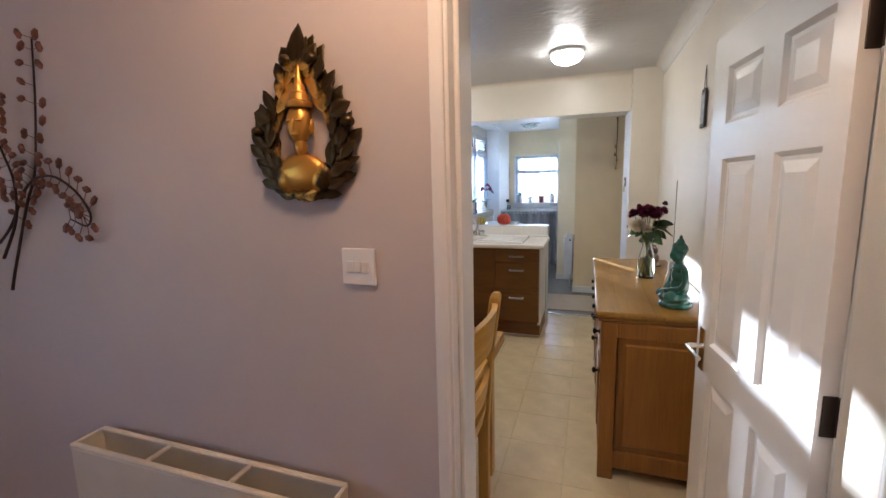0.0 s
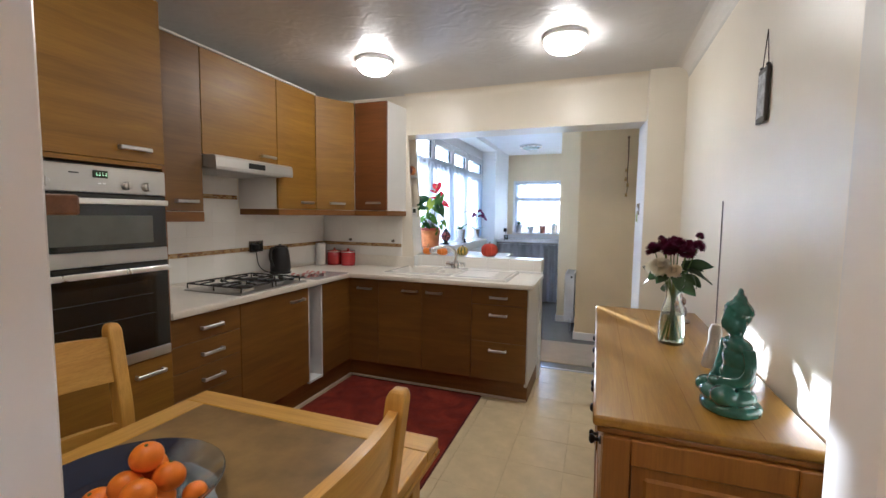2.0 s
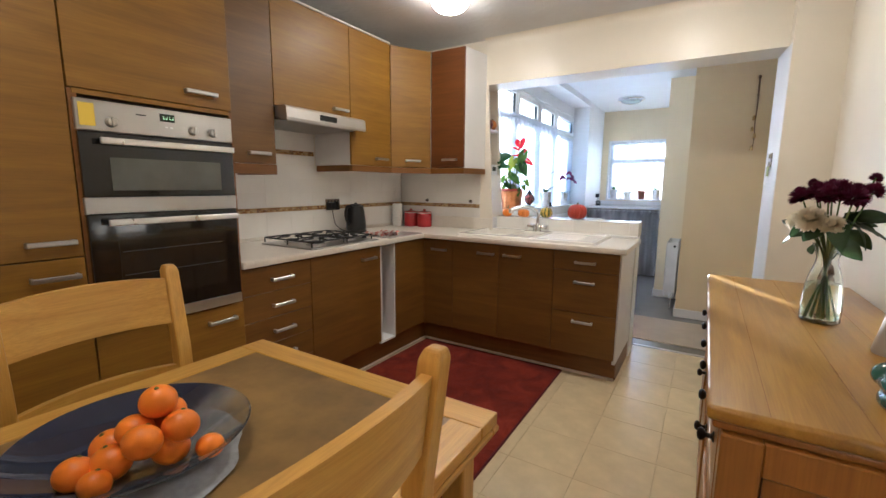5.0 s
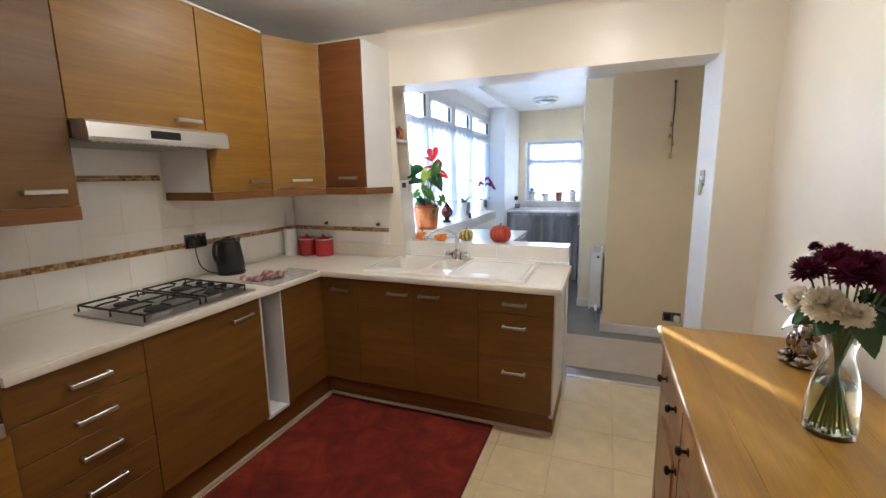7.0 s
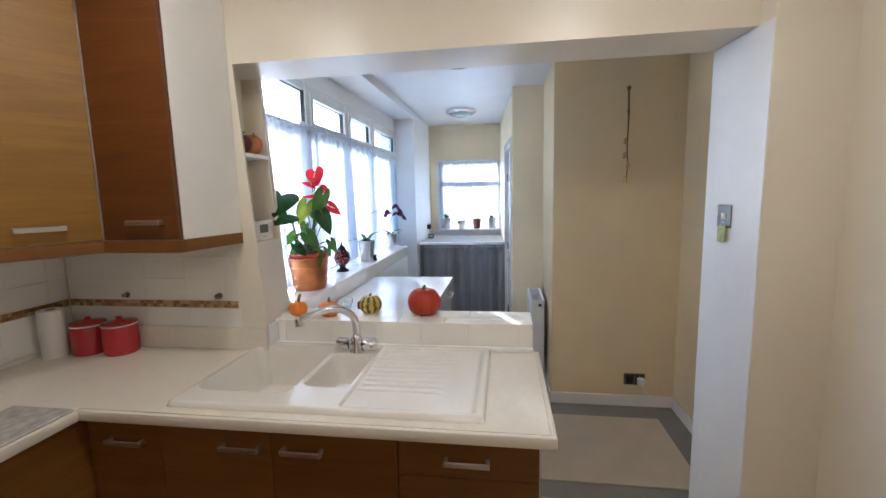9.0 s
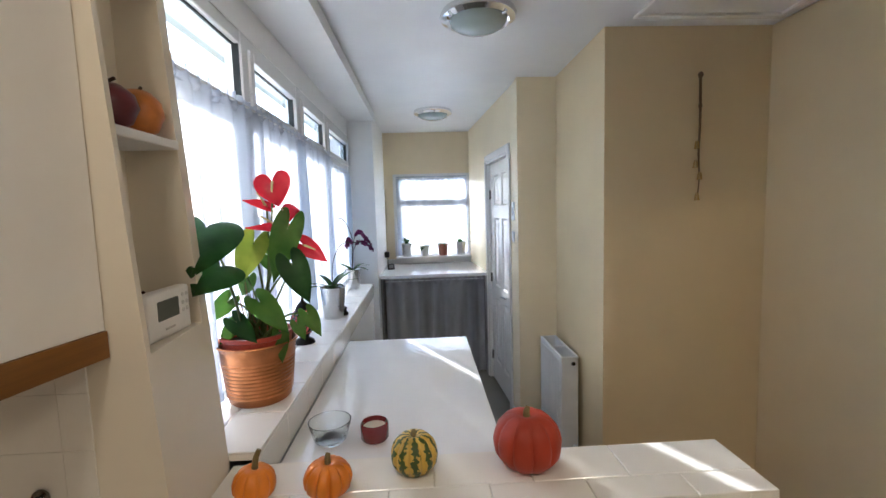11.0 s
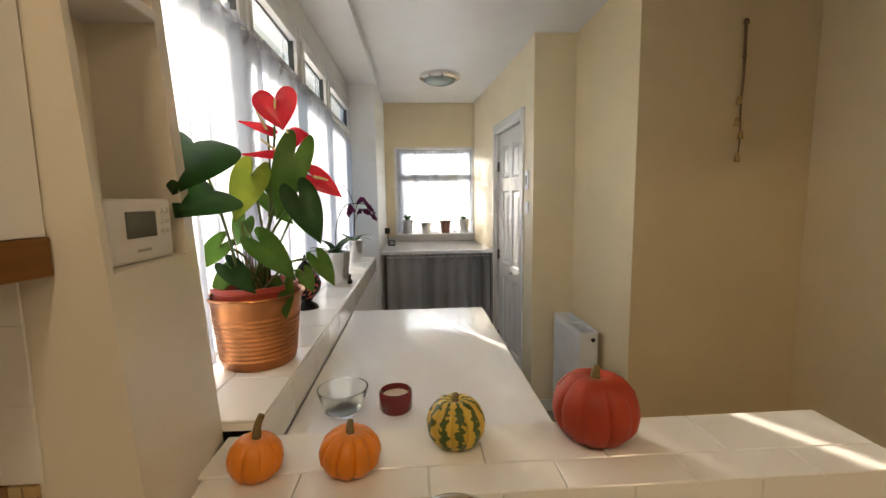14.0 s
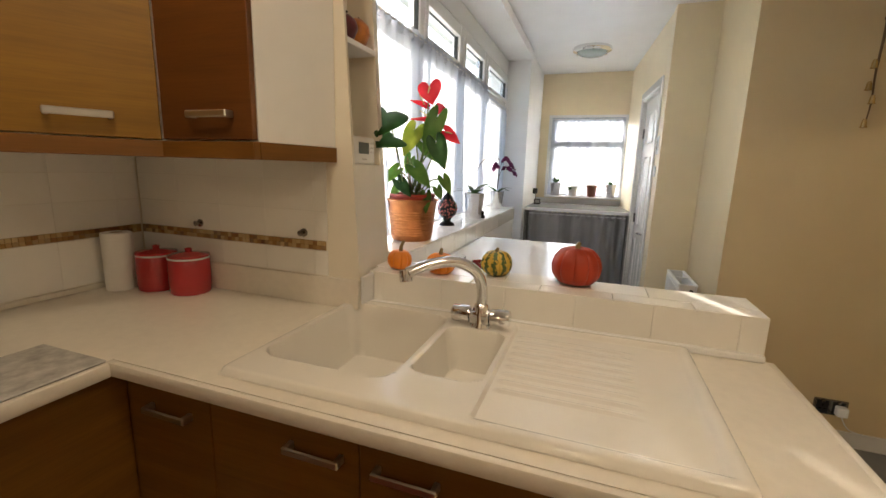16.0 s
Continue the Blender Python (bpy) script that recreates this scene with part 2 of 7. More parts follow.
PALEX = wood("pale oak crosswise", (0.50, 0.26, 0.035), (0.70, 0.42, 0.075), along=(0,), rough=0.38, coat=0.2)
PALEZ = wood("pale oak upright", (0.50, 0.26, 0.035), (0.70, 0.42, 0.075), along=(2,), rough=0.38, coat=0.2)
PINE = wood("waxed pine top", (0.25, 0.122, 0.010), (0.41, 0.222, 0.020), along=(1,), rough=0.38, coat=0.10, knots=True)
# uprights darker than the top: the shade on them is in the colour
PINEZ_SHADE = wood("waxed pine upright with shade in colour", (0.21, 0.084, 0.009), (0.33, 0.142, 0.015), along=(2,), rough=0.38, coat=0.15, knots=True)
WORKTOP = plain("cream worktop laminate", (0.80, 0.75, 0.66), 0.3, vary=0.03, size=40)
SINKMAT = plain("white enamel", (0.84, 0.81, 0.75), 0.14, vary=0.02, relief=0.0, coat=0.3)
CHROME = plain("chrome", (0.75, 0.75, 0.75), 0.1, metal=1.0, vary=0.03, relief=0.0)
STEEL = plain("brushed steel", (0.55, 0.54, 0.52), 0.32, metal=1.0, vary=0.05)
BLACK = plain("black plastic", (0.012, 0.012, 0.013), 0.3, vary=0.2)
BLACKGLASS = plain("black oven glass", (0.008, 0.008, 0.008), 0.04, vary=0.1, relief=0.0, coat=0.5)
IRON = plain("black cast iron", (0.015, 0.015, 0.015), 0.55, vary=0.2)
TILE = plain("white glazed tile", (0.86, 0.84, 0.79), 0.12, vary=0.02, relief=0.0, each=0.02)
GROUT = plain("pale grout", (0.82, 0.80, 0.74), 0.8, vary=0.08)
LINO = plain("cream vinyl tile", (0.72, 0.60, 0.37), 0.22, vary=0.08, size=9, relief=0.03, each=0.03)
LINOJOINT = plain("vinyl joint", (0.60, 0.49, 0.31), 0.5)
GREYFLOOR = plain("grey floor covering", (0.25, 0.235, 0.205), 0.24, vary=0.06, size=5)
QUARTZ = plain("white gloss counter", (0.85, 0.85, 0.86), 0.08, vary=0.02, relief=0.0, coat=0.3)
PANE = glass("window glass")
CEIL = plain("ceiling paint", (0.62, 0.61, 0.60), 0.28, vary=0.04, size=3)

# ---- structure ----
XL, XR = -2.29, 0.81
Y0, Y1 = 1.225, 1.36      # wall between hall and kitchen
YA, YB = 4.76, 5.02       # wall with the wide opening
ZK, ZE = 2.45, 2.47
DX0, DX1, DZ = -0.08, 0.70, 1.94   # doorway from the hall
AX0, AX1, AZ = -1.362, 0.56, 2.10  # wide opening
AXT, AXB = -1.379, -1.316  # its leaning, splayed west reveal: front edge at the lintel and at the sill
SPLAY = -0.11             # how far it runs outward for each metre of depth
YP = 4.68                 # face of the pilaster beside the opening
XE = 0.90                 # east wall of the extension
SZ = 1.02                 # top of the low wall in the opening
PX = -0.185               # end of the low wall
WX, EX = -1.55, -1.28     # window plane, inner edge of ledge and soffit
YW = 7.90                 # end of the long window
YL = 7.30                 # end of the tiled ledge
YF, XD = 8.89, -0.22      # far wall, wall with the inner door

setting("wall_kitchen_west", box(XL - 0.15, XL, Y0, YA, 0, ZK + 0.1), WALL)
setting("wall_kitchen_east", box(XR, XR + 0.25, Y1, YB - 0.002, 0, ZK + 0.1), WALL)
b = box(XL, DX0, Y0 + 0.004, Y1, 0, ZK + 0.1)
bx(b, DX1, XR + 0.15, Y0 + 0.004, Y1, 0, ZK + 0.1)
bx(b, DX0, DX1, Y0 + 0.004, Y1, DZ, ZK + 0.1)
setting("wall_kitchen_south", b, WALL)
b = box(-2.3, DX0, Y0, Y0 + 0.004, 0, ZK)
bx(b, DX1, 1.4, Y0, Y0 + 0.004, 0, ZK)
bx(b, DX0, DX1, Y0, Y0 + 0.004, DZ, ZK)
setting("wall_hall_north", b, MAUVE)
setting("wall_hall_south", box(-2.3, 1.4, -1.1, -1.0, 0, ZK), MAUVE)
# unseen opening, added and sized to let daylight onto the hall wall
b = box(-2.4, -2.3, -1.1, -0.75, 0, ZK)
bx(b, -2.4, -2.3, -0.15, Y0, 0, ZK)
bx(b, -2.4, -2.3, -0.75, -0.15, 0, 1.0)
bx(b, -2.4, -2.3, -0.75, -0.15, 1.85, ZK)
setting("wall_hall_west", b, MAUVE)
setting("wall_hall_east", box(1.4, 1.5, -1.1, Y0, 0, ZK), MAUVE)
setting("ceiling_hall", box(-2.4, 1.5, -1.1, Y0, ZK, ZK + 0.1), WHITE)
setting("floor_hall", box(-2.4, 1.5, -1.1, Y1 - 0.03, -0.1, 0.0), plain("brown carpet", (0.25, 0.18, 0.12), 0.95, grain=400, relief=0.6))
# wall with the wide opening: piers, lintel and the low wall under the sill
NX = -1.49                # back of the niche in the pier
b = box(XL - 0.15, NX, YA, YB, 0, ZK + 0.1)


def reveal_x(y, z):
    """Place of the leaning west reveal at depth y and height z."""
    return AXB + (AXT - AXB) * (z - SZ) / (AZ - SZ) + SPLAY * (y - YA)


def leaning(bm, y0, y1, z0, z1):
    """A block from the back of the niche to the leaning reveal."""
    v = [bm.verts.new(p) for y in (y0, y1) for p in ((NX, y, z0), (reveal_x(y, z0), y, z0), (reveal_x(y, z1), y, z1), (NX, y, z1))]
    for q in ((0, 1, 2, 3), (7, 6, 5, 4), (0, 4, 5, 1), (1, 5, 6, 2), (2, 6, 7, 3), (3, 7, 4, 0)):
        bm.faces.new([v[i] for i in q])
    return bm


leaning(b, YA, YB, 0, 1.372)
leaning(b, YA, YA + 0.014, 1.372, AZ)
leaning(b, YB - 0.035, YB, 1.372, AZ)
bx(b, NX, AX0, YA, YB, AZ, ZK + 0.1)
b = merge(b, prism([(0.567, YP), (XR, YP), (XR, YB), (0.54, YB)], 0, AZ))
b = merge(b, prism([(0.567, YP), (XR, YP), (XR, YA + 0.001), (0.561, YA + 0.001)], AZ, ZK + 0.1))
bx(b, AX1, XE, YA, YB, AZ, ZK + 0.1)
bx(b, AX0, AX1, YA, YB, AZ, ZK + 0.1)
bmesh.ops.recalc_face_normals(b, faces=b.faces[:])
setting("wall_opening", b, WALL)
setting("wall_low", box(AXB - 0.02, PX, YA + 0.078, YB, 0, SZ - 0.012), WHITE)
b = prism([(0.563, YP + 0.002), (0.5675, YP + 0.002), (0.5405, YB + 0.002), (0.536, YB + 0.002)], 0, AZ - 0.001)
setting("trim_opening_reveal", b, WHITE)
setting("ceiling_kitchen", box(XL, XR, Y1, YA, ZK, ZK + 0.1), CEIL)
setting("floor_kitchen", box(XL, XR, Y1 - 0.03, 5.13, -0.1, -0.004), LINOJOINT)
# extension
setting("floor_extension", box(-1.7, XE + 0.1, 5.13, YF, -0.1, 0.0), GREYFLOOR)
setting("ceiling_extension", box(-1.7, XE + 0.15, YB, YF + 0.1, ZE, ZE + 0.1), WHITE)
setting("ceiling_soffit", box(WX - 0.12, EX, YB, YW, 2.40, ZE), WHITE)
setting("wall_extension_east", box(XE, XE + 0.12, YB + 0.002, 6.184, 0, ZE - 0.002), TAN)
setting("wall_opening_back", box(0.56, XE, YB + 0.001, YB + 0.004, 0, ZE - 0.002), TAN)
setting("wall_chimney_breast", box(0.046, XE + 0.12, 6.185, 6.96, 0, ZE), TAN)
setting("wall_extension_pillar", box(XD, XR, 6.96, 7.15, 0, ZE), CREAM)
SKEW = Matrix.Translation((XD, 7.15, 0)) @ pose(0, 0, 0, 0, 0, 4.0) @ Matrix.Translation((-XD, -7.15, 0))   # the wall with the inner door runs askew
b = box(XD, XD + 0.12, 7.15, 7.24, 0, ZE)
bx(b, XD, XD + 0.12, 7.98, YF, 0, ZE)
bx(b, XD, XD + 0.12, 7.24, 7.98, 2.02, ZE)
b.transform(SKEW)
setting("wall_inner_door", b, CREAM)
FX0, FX1, FZ0, FZ1 = -1.19, -0.345, 1.065, 2.0
b = box(-1.7, FX0, YF, YF + 0.15, 0, ZE)
bx(b, FX1, XD + 0.3, YF, YF + 0.15, 0, ZE)
bx(b, FX0, FX1, YF, YF + 0.15, 0, FZ0)
bx(b, FX0, FX1, YF, YF + 0.15, FZ1, ZE)
setting("wall_far", b, CREAM)
setting("wall_extension_west", box(WX - 0.15, EX - 0.02, YW, YF, 0, ZE), WHITE)
b = box(WX - 0.15, WX + 0.03, YB, YW, 0, 1.03)
bx(b, WX - 0.15, WX + 0.03, YB, YW, 2.27, ZE)
setting("wall_under_window", b, WHITE)
b = box(EX - 0.012, EX, YB, YL, 0, 1.03)
bx(b, WX + 0.03, EX - 0.012, YL - 0.012, YL, 0, 1.03)
setting("wall_ledge_front", b, WHITE)


# ---- shared makers ----
def top_of(ob):
    while ob.parent is not None:
        ob = ob.parent
    return ob


def wpart(name, bm, material, parent, label="", smooth=False):
    """A part whose shape is given in the room's own coordinates."""
    bm.transform(top_of(parent).matrix_basis.inverted())
    return part(name, bm, material, parent, label, smooth)


def ball(bm, c, s, rot=None, sub=2):
    t = bmesh.new()
    bmesh.ops.create_icosphere(t, subdivisions=sub, radius=1.0)
    m = Matrix.Translation(c) @ (rot if rot is not None else Matrix.Identity(4)) @ Matrix.Diagonal((*((s,) * 3 if not hasattr(s, "__len__") else s), 1))
    t.transform(m)
    return merge(bm, t)


def bar_handle(c, axis, out, length, parent):
    """A flat bent-bar pull at c, running along axis, standing off along out."""
    c, a, o = Vector(c), Vector(axis), Vector(out)
    up = a.cross(o)
    bm = bmesh.new()
    m = Matrix.Translation(c) @ Matrix((a, o, up)).transposed().to_4x4()
    bx(bm, -length / 2, length / 2, 0.022, 0.029, -0.009, 0.009, 0.003, m=m)
    for s in (-1, 1):
        bx(bm, s * (length / 2 - 0.007) - 0.006, s * (length / 2 - 0.007) + 0.006, 0.0, 0.026, -0.009, 0.009, 0.002, m=m)
    return wpart("handle", bm, STEEL, parent, "brushed steel bar handle")


def front_x(name, th, x, y0, y1, z0, z1, mat=None, handle=None, t=0.018):
    """A door or drawer front facing +x; handle: (y, z) of its pull."""
    d = wpart(name, box(x - t, x, y0 + 0.0015, y1 - 0.0015, z0 + 0.0015, z1 - 0.0015, 0.0015), mat or OAK, th)
    if handle:
        bar_handle((x, handle[0], handle[1]), (0, 1, 0), (1, 0, 0), 0.135, d)
    return d


def front_y(name, th, y, x0, x1, z0, z1, mat=None, handle=None, t=0.018):
    """A door or drawer front facing -y."""
    d = wpart(name, box(x0 + 0.0015, x1 - 0.0015, y, y + t, z0 + 0.0015, z1 - 0.0015, 0.0015), mat or OAK, th)
    if handle:
        bar_handle((handle[0], y, handle[1]), (1, 0, 0), (0, -1, 0), 0.135, d)
    return d


# ---- kitchen: tall units and oven ----
XF = -1.65
tall = thing("tall_cabinet", (-1.96, 1.75, 0), "tall brown oak-veneer larder cabinet standing beside the ovens", "cabinet")
wpart("body", box(XL + 0.002, XF - 0.02, 1.40, 2.07, 0.0, 2.335), OAKV, tall)
front_x("door", tall, XF, 1.40, 2.07, 1.02, 2.335, handle=(1.98, 1.075))
front_x("door", tall, XF, 1.40, 2.07, 0.16, 1.018, handle=(1.98, 0.955))
wpart("plinth", box(XL + 0.002, -1.715, 1.40, 2.07, 0.0, 0.15), OAKV, tall)

house = thing("oven_cabinet", (-1.96, 2.39, 0), "brown oak-veneer cabinet housing a built-in double oven", "cabinet")
b = box(XL + 0.002, XF - 0.02, 2.073, 2.665, 1.585, 2.335)
bx(b, XL + 0.002, XF - 0.02, 2.073, 2.665, 0.15, 0.715)
bx(b, XL + 0.002, -2.25, 2.073, 2.665, 0.715, 1.585)
bx(b, -2.25, XF - 0.002, 2.65, 2.665, 0.715, 1.60)
bx(b, -2.25, XF - 0.002, 2.073, 2.10, 0.715, 1.60)
wpart("body", b, OAKV, house)
wpart("rail", box(XF - 0.02, XF, 2.086, 2.65, 1.585, 1.603, 0.001), OAK, house)
front_x("door", house, XF, 2.073, 2.665, 1.604, 2.335, handle=(2.525, 1.66))
front_x("drawer_front", house, XF, 2.073, 2.665, 0.16, 0.715, handle=(2.55, 0.65))
wpart("plinth", box(XL + 0.002, -1.715, 2.073, 2.665, 0.0, 0.15), OAKV, house)

oven = thing("double_oven", (-1.95, 2.397, 0.72), "built-in stainless steel double oven with black glass doors", "oven")
OY0, OY1 = 2.082, 2.65
wpart("casing", box(-2.24, XF - 0.004, OY0 + 0.01, OY1 - 0.01, 0.722, 1.575), BLACK, oven)
panel = wpart("control_panel", box(XF - 0.003, XF + 0.016, OY0, OY1, 1.462, 1.57, 0.003), STEEL, oven, "brushed steel control panel")
for y in (2.185, 2.475, 2.558):
    k = lathe([(0, 0), (0.019, 0), (0.018, 0.012), (0.014, 0.018), (0, 0.019)], 20, m=pose(XF + 0.016, y, 1.497, 0, 90, 0))
    bx(k, XF + 0.03, XF + 0.04, y - 0.004, y + 0.004, 1.480, 1.514, 0.002)
    wpart("knob", k, STEEL, panel, smooth=True)
wpart("display", box(XF + 0.0155, XF + 0.0175, 2.350, 2.406, 1.522, 1.552, 0.001), BLACKGLASS, panel, "black clock display with green digits")
LED = glow("green digits", (0.2, 1.0, 0.2), 0.06)
digits = bmesh.new()
for i, y in enumerate((2.363, 2.372, 2.386, 2.395)):
    bx(digits, XF + 0.0176, XF + 0.0182, y, y + 0.006, 1.531, 1.534)
    bx(digits, XF + 0.0176, XF + 0.0182, y + (0.004 if i % 2 else 0.0), y + (0.0055 if i % 2 else 0.0015), 1.531, 1.544)
wpart("digits", digits, LED, panel, "green glowing clock digits")
for y in (2.373, 2.391):
    wpart("button", box(XF + 0.0155, XF + 0.018, y - 0.006, y + 0.006, 1.497, 1.503, 0.001), WHITE, panel)
wpart("badge", box(XF + 0.0155, XF + 0.0166, 2.268, 2.302, 1.534, 1.539), BLACK, panel)
for nm, z0, z1, w0, w1 in (("upper_door", 1.229, 1.458, 1.252, 1.372), ("lower_door", 0.768, 1.166, 0.83, 1.08)):
    d = wpart(nm, box(XF - 0.002, XF + 0.016, OY0 + 0.002, OY1 - 0.002, z0, z1, 0.002), BLACKGLASS, oven, "black glass oven door")
    wm = plain("oven window glass " + nm, (0.10, 0.105, 0.09) if nm == "upper_door" else (0.02, 0.018, 0.015), 0.06, vary=0.15, relief=0.0, coat=0.4)
    wpart("window", box(XF + 0.0155, XF + 0.0172, 2.17, 2.585, w0, w1, 0.0008), wm, d, "dark glass oven window")
    hb = bmesh.new()
    bx(hb, XF + 0.042, XF + 0.056, 2.135, 2.632, z1 - 0.042, z1 - 0.018, 0.004, 2)
    for y in (2.16, 2.608):
        bx(hb, XF + 0.015, XF + 0.045, y - 0.008, y + 0.008, z1 - 0.038, z1 - 0.022, 0.002)
    wpart("handle", hb, plain("satin aluminium " + nm, (0.78, 0.77, 0.74), 0.28, metal=0.8), d, "long satin aluminium handle")
b = bmesh.new()
for z in (0.93, 1.02):
    bx(b, XF + 0.0172, XF + 0.0178, 2.18, 2.57, z, z + 0.003)
wpart("rack", b, plain("dim oven rack", (0.06, 0.06, 0.055), 0.4), oven)
wpart("middle_trim", box(XF - 0.003, XF + 0.015, OY0, OY1, 1.168, 1.227, 0.002), STEEL, oven, "brushed steel trim strip")
wpart("bottom_trim", box(XF - 0.003, XF + 0.015, OY0, OY1, 0.722, 0.766, 0.002), STEEL, oven, "brushed steel trim strip")
solid("sticky_note", box(XF + 0.0172, XF + 0.0182, 2.092, 2.138, 1.478, 1.556, m=None), plain("yellow paper", (0.82, 0.60, 0.06), 0.8), "small yellow paper note stuck on the oven panel", "note")

# ---- base units along the west wall ----
XB = -1.67
dr = thing("drawer_unit", (-1.98, 2.93, 0), "brown oak-veneer base unit with five drawers", "cabinet")
wpart("body", box(XL + 0.002, XB - 0.02, 2.667, 3.10, 0.15, 0.865), OAKV, dr)
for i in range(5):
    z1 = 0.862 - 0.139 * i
    front_x("drawer_front", dr, XB, 2.667, 3.10, z1 - 0.139, z1, OAKB_SHADE, handle=(2.90, z1 - 0.075))
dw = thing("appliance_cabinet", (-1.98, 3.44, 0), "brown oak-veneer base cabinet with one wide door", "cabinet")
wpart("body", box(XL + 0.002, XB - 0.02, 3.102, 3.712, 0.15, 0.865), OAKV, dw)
front_x("door", dw, XB, 3.10, 3.714, 0.167, 0.862, OAKB_SHADE, handle=(3.585, 0.792))
gap = thing("open_base_unit", (-1.98, 3.81, 0), "narrow white open base unit with no front", "cabinet")
b = box(-2.2, XB - 0.004, 3.717, 3.729, 0.15, 0.865, 0.001)
bx(b, -2.2, XB - 0.004, 3.868, 3.880, 0.15, 0.865, 0.001)
bx(b, -2.2, XB - 0.004, 3.729, 3.868, 0.15, 0.168, 0.001)
bx(b, -2.2, -2.18, 3.729, 3.868, 0.168, 0.865)
wpart("body", b, WHITE, gap)
b = bmesh.new()
for y in (3.79, 3.83):
    b = merge(b, lathe([(0, 0), (0.007, 0), (0.006, 0.006), (0, 0.007)], 12, m=pose(XB - 0.06, y, 0.845, 180, 0, 0)))
bx(b, XB - 0.09, XB - 0.03, 3.730, 3.867, 0.848, 0.864, 0.001)
wpart("rail", b, STEEL, gap)
cn = thing("corner_cabinet", (-1.98, 4.2, 0), "brown oak-veneer corner base cabinet", "cabinet")
b = box(XL + 0.002, XB - 0.02, 3.882, 4.75, 0.15, 0.865)
bx(b, XB - 0.02, -1.42, 4.282, 4.75, 0.15, 0.70)
wpart("body", b, OAKV, cn)
front_x("door", cn, XB, 3.882, 4.25, 0.167, 0.862, OAKB_SHADE)
front_y("door", cn, 4.247, -1.668, -1.40, 0.167, 0.862, OAKB_SHADE, handle=(-1.52, 0.785))
wpart("filler", box(XB - 0.02, XB, 4.25, 4.285, 0.15, 0.862, 0.001), OAKV, cn)
su = thing("sink_cabinet", (-1.0, 4.52, 0), "brown oak-veneer base cabinet under the sink", "cabinet")
b = box(-1.418, -0.614, 4.282, 4.75, 0.15, 0.70)
wpart("body", b, OAKV, su)
front_y("door", su, 4.247, -1.40, -1.015, 0.167, 0.862, OAKB_SHADE, handle=(-1.115, 0.79))
front_y("door", su, 4.247, -1.015, -0.612, 0.167, 0.862, OAKB_SHADE, handle=(-0.91, 0.79))
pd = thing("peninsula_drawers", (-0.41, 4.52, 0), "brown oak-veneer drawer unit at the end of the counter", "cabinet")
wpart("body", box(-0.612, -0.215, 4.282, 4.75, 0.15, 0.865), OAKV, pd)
front_y("drawer_front", pd, 4.247, -0.612, -0.197, 0.733, 0.862, OAKB_SHADE, handle=(-0.405, 0.792))
front_y("drawer_front", pd, 4.247, -0.612, -0.197, 0.455, 0.733, OAKB_SHADE, handle=(-0.405, 0.66))
front_y("drawer_front", pd, 4.247, -0.612, -0.197, 0.167, 0.455, OAKB_SHADE, handle=(-0.405, 0.395))
ENDW = plain("white laminate panel", (0.80, 0.79, 0.77), 0.35, vary=0.02)
wpart("end_panel", box(-0.212, -0.192, 4.282, 4.826, 0.13, 0.868, 0.001), ENDW, pd, "white laminate end panel")
b = box(-1.735, -1.72, 2.667, 4.345, 0.0, 0.148)
bx(b, -1.735, -0.197, 4.335, 4.35, 0.0, 0.148)
bx(b, -0.212, -0.195, 4.35, 4.84, 0.0, 0.128)
tagged(part("plinth", b, OAKV), "dark brown plinth under the base cabinets", "plinth", kind="structure")
b = box(-1.719, -1.700, 2.75, 4.33, 0.0, 0.018, 0.004)
bx(b, -1.70, -0.20, 4.315, 4.334, 0.0, 0.018, 0.004)
tagged(part("trim", b, plain("pale floor trim", (0.62, 0.52, 0.40), 0.5)), "pale floor trim along the plinth", "trim", kind="structure")

# ---- worktop, sink and tap ----
wt = thing("worktop", (-1.98, 3.8, 0.87), "cream laminate L-shaped kitchen worktop", "worktop")
for x0, x1, y0, y1 in ((XL + 0.002, -1.655, 2.667, 4.758), (-1.655, -1.362, 4.215, 4.758), (-1.362, -0.79, 4.215, 4.32), (-1.362, -0.79, 4.785, 4.834), (-0.79, -0.172, 4.215, 4.834)):
    wpart("slab", box(x0, x1, y0, y1, 0.87, 0.905), WORKTOP, wt)
b = box(-1.6545, -1.6375, 2.667, 4.198, 0.8698, 0.9052, 0.005, 2)
bx(b, -1.6545, -0.1545, 4.1975, 4.2148, 0.8698, 0.9052, 0.005, 2)
bx(b, -0.1718, -0.1545, 4.2148, 4.834, 0.8698, 0.9052, 0.005, 2)
wpart("front_edge", b, WORKTOP, wt, smooth=True)
b = box(XL + 0.012, -1.313, 4.745, 4.757, 0.906, 1.004, 0.002)
bx(b, XL + 0.002, XL + 0.012, 2.667, 4.757, 0.906, 0.925, 0.002)
wpart("upstand", b, WORKTOP, wt)

SX0, SX1, SY0, SY1 = -1.375, -0.352, 4.25, 4.815


def rounded(x, y, x0, x1, y0, y1, r):
    """Distance inside (+) or outside (-) a rounded rectangle."""
    qx, qy = abs(x - (x0 + x1) / 2) - (x1 - x0) / 2 + r, abs(y - (y0 + y1) / 2) - (y1 - y0) / 2 + r
    return -(math.hypot(max(qx, 0), max(qy, 0)) + min(max(qx, qy), 0) - r)


def ease(a, b, v):
    u = min(1, max(0, (v - a) / (b - a)))
    return u * u * (3 - 2 * u)


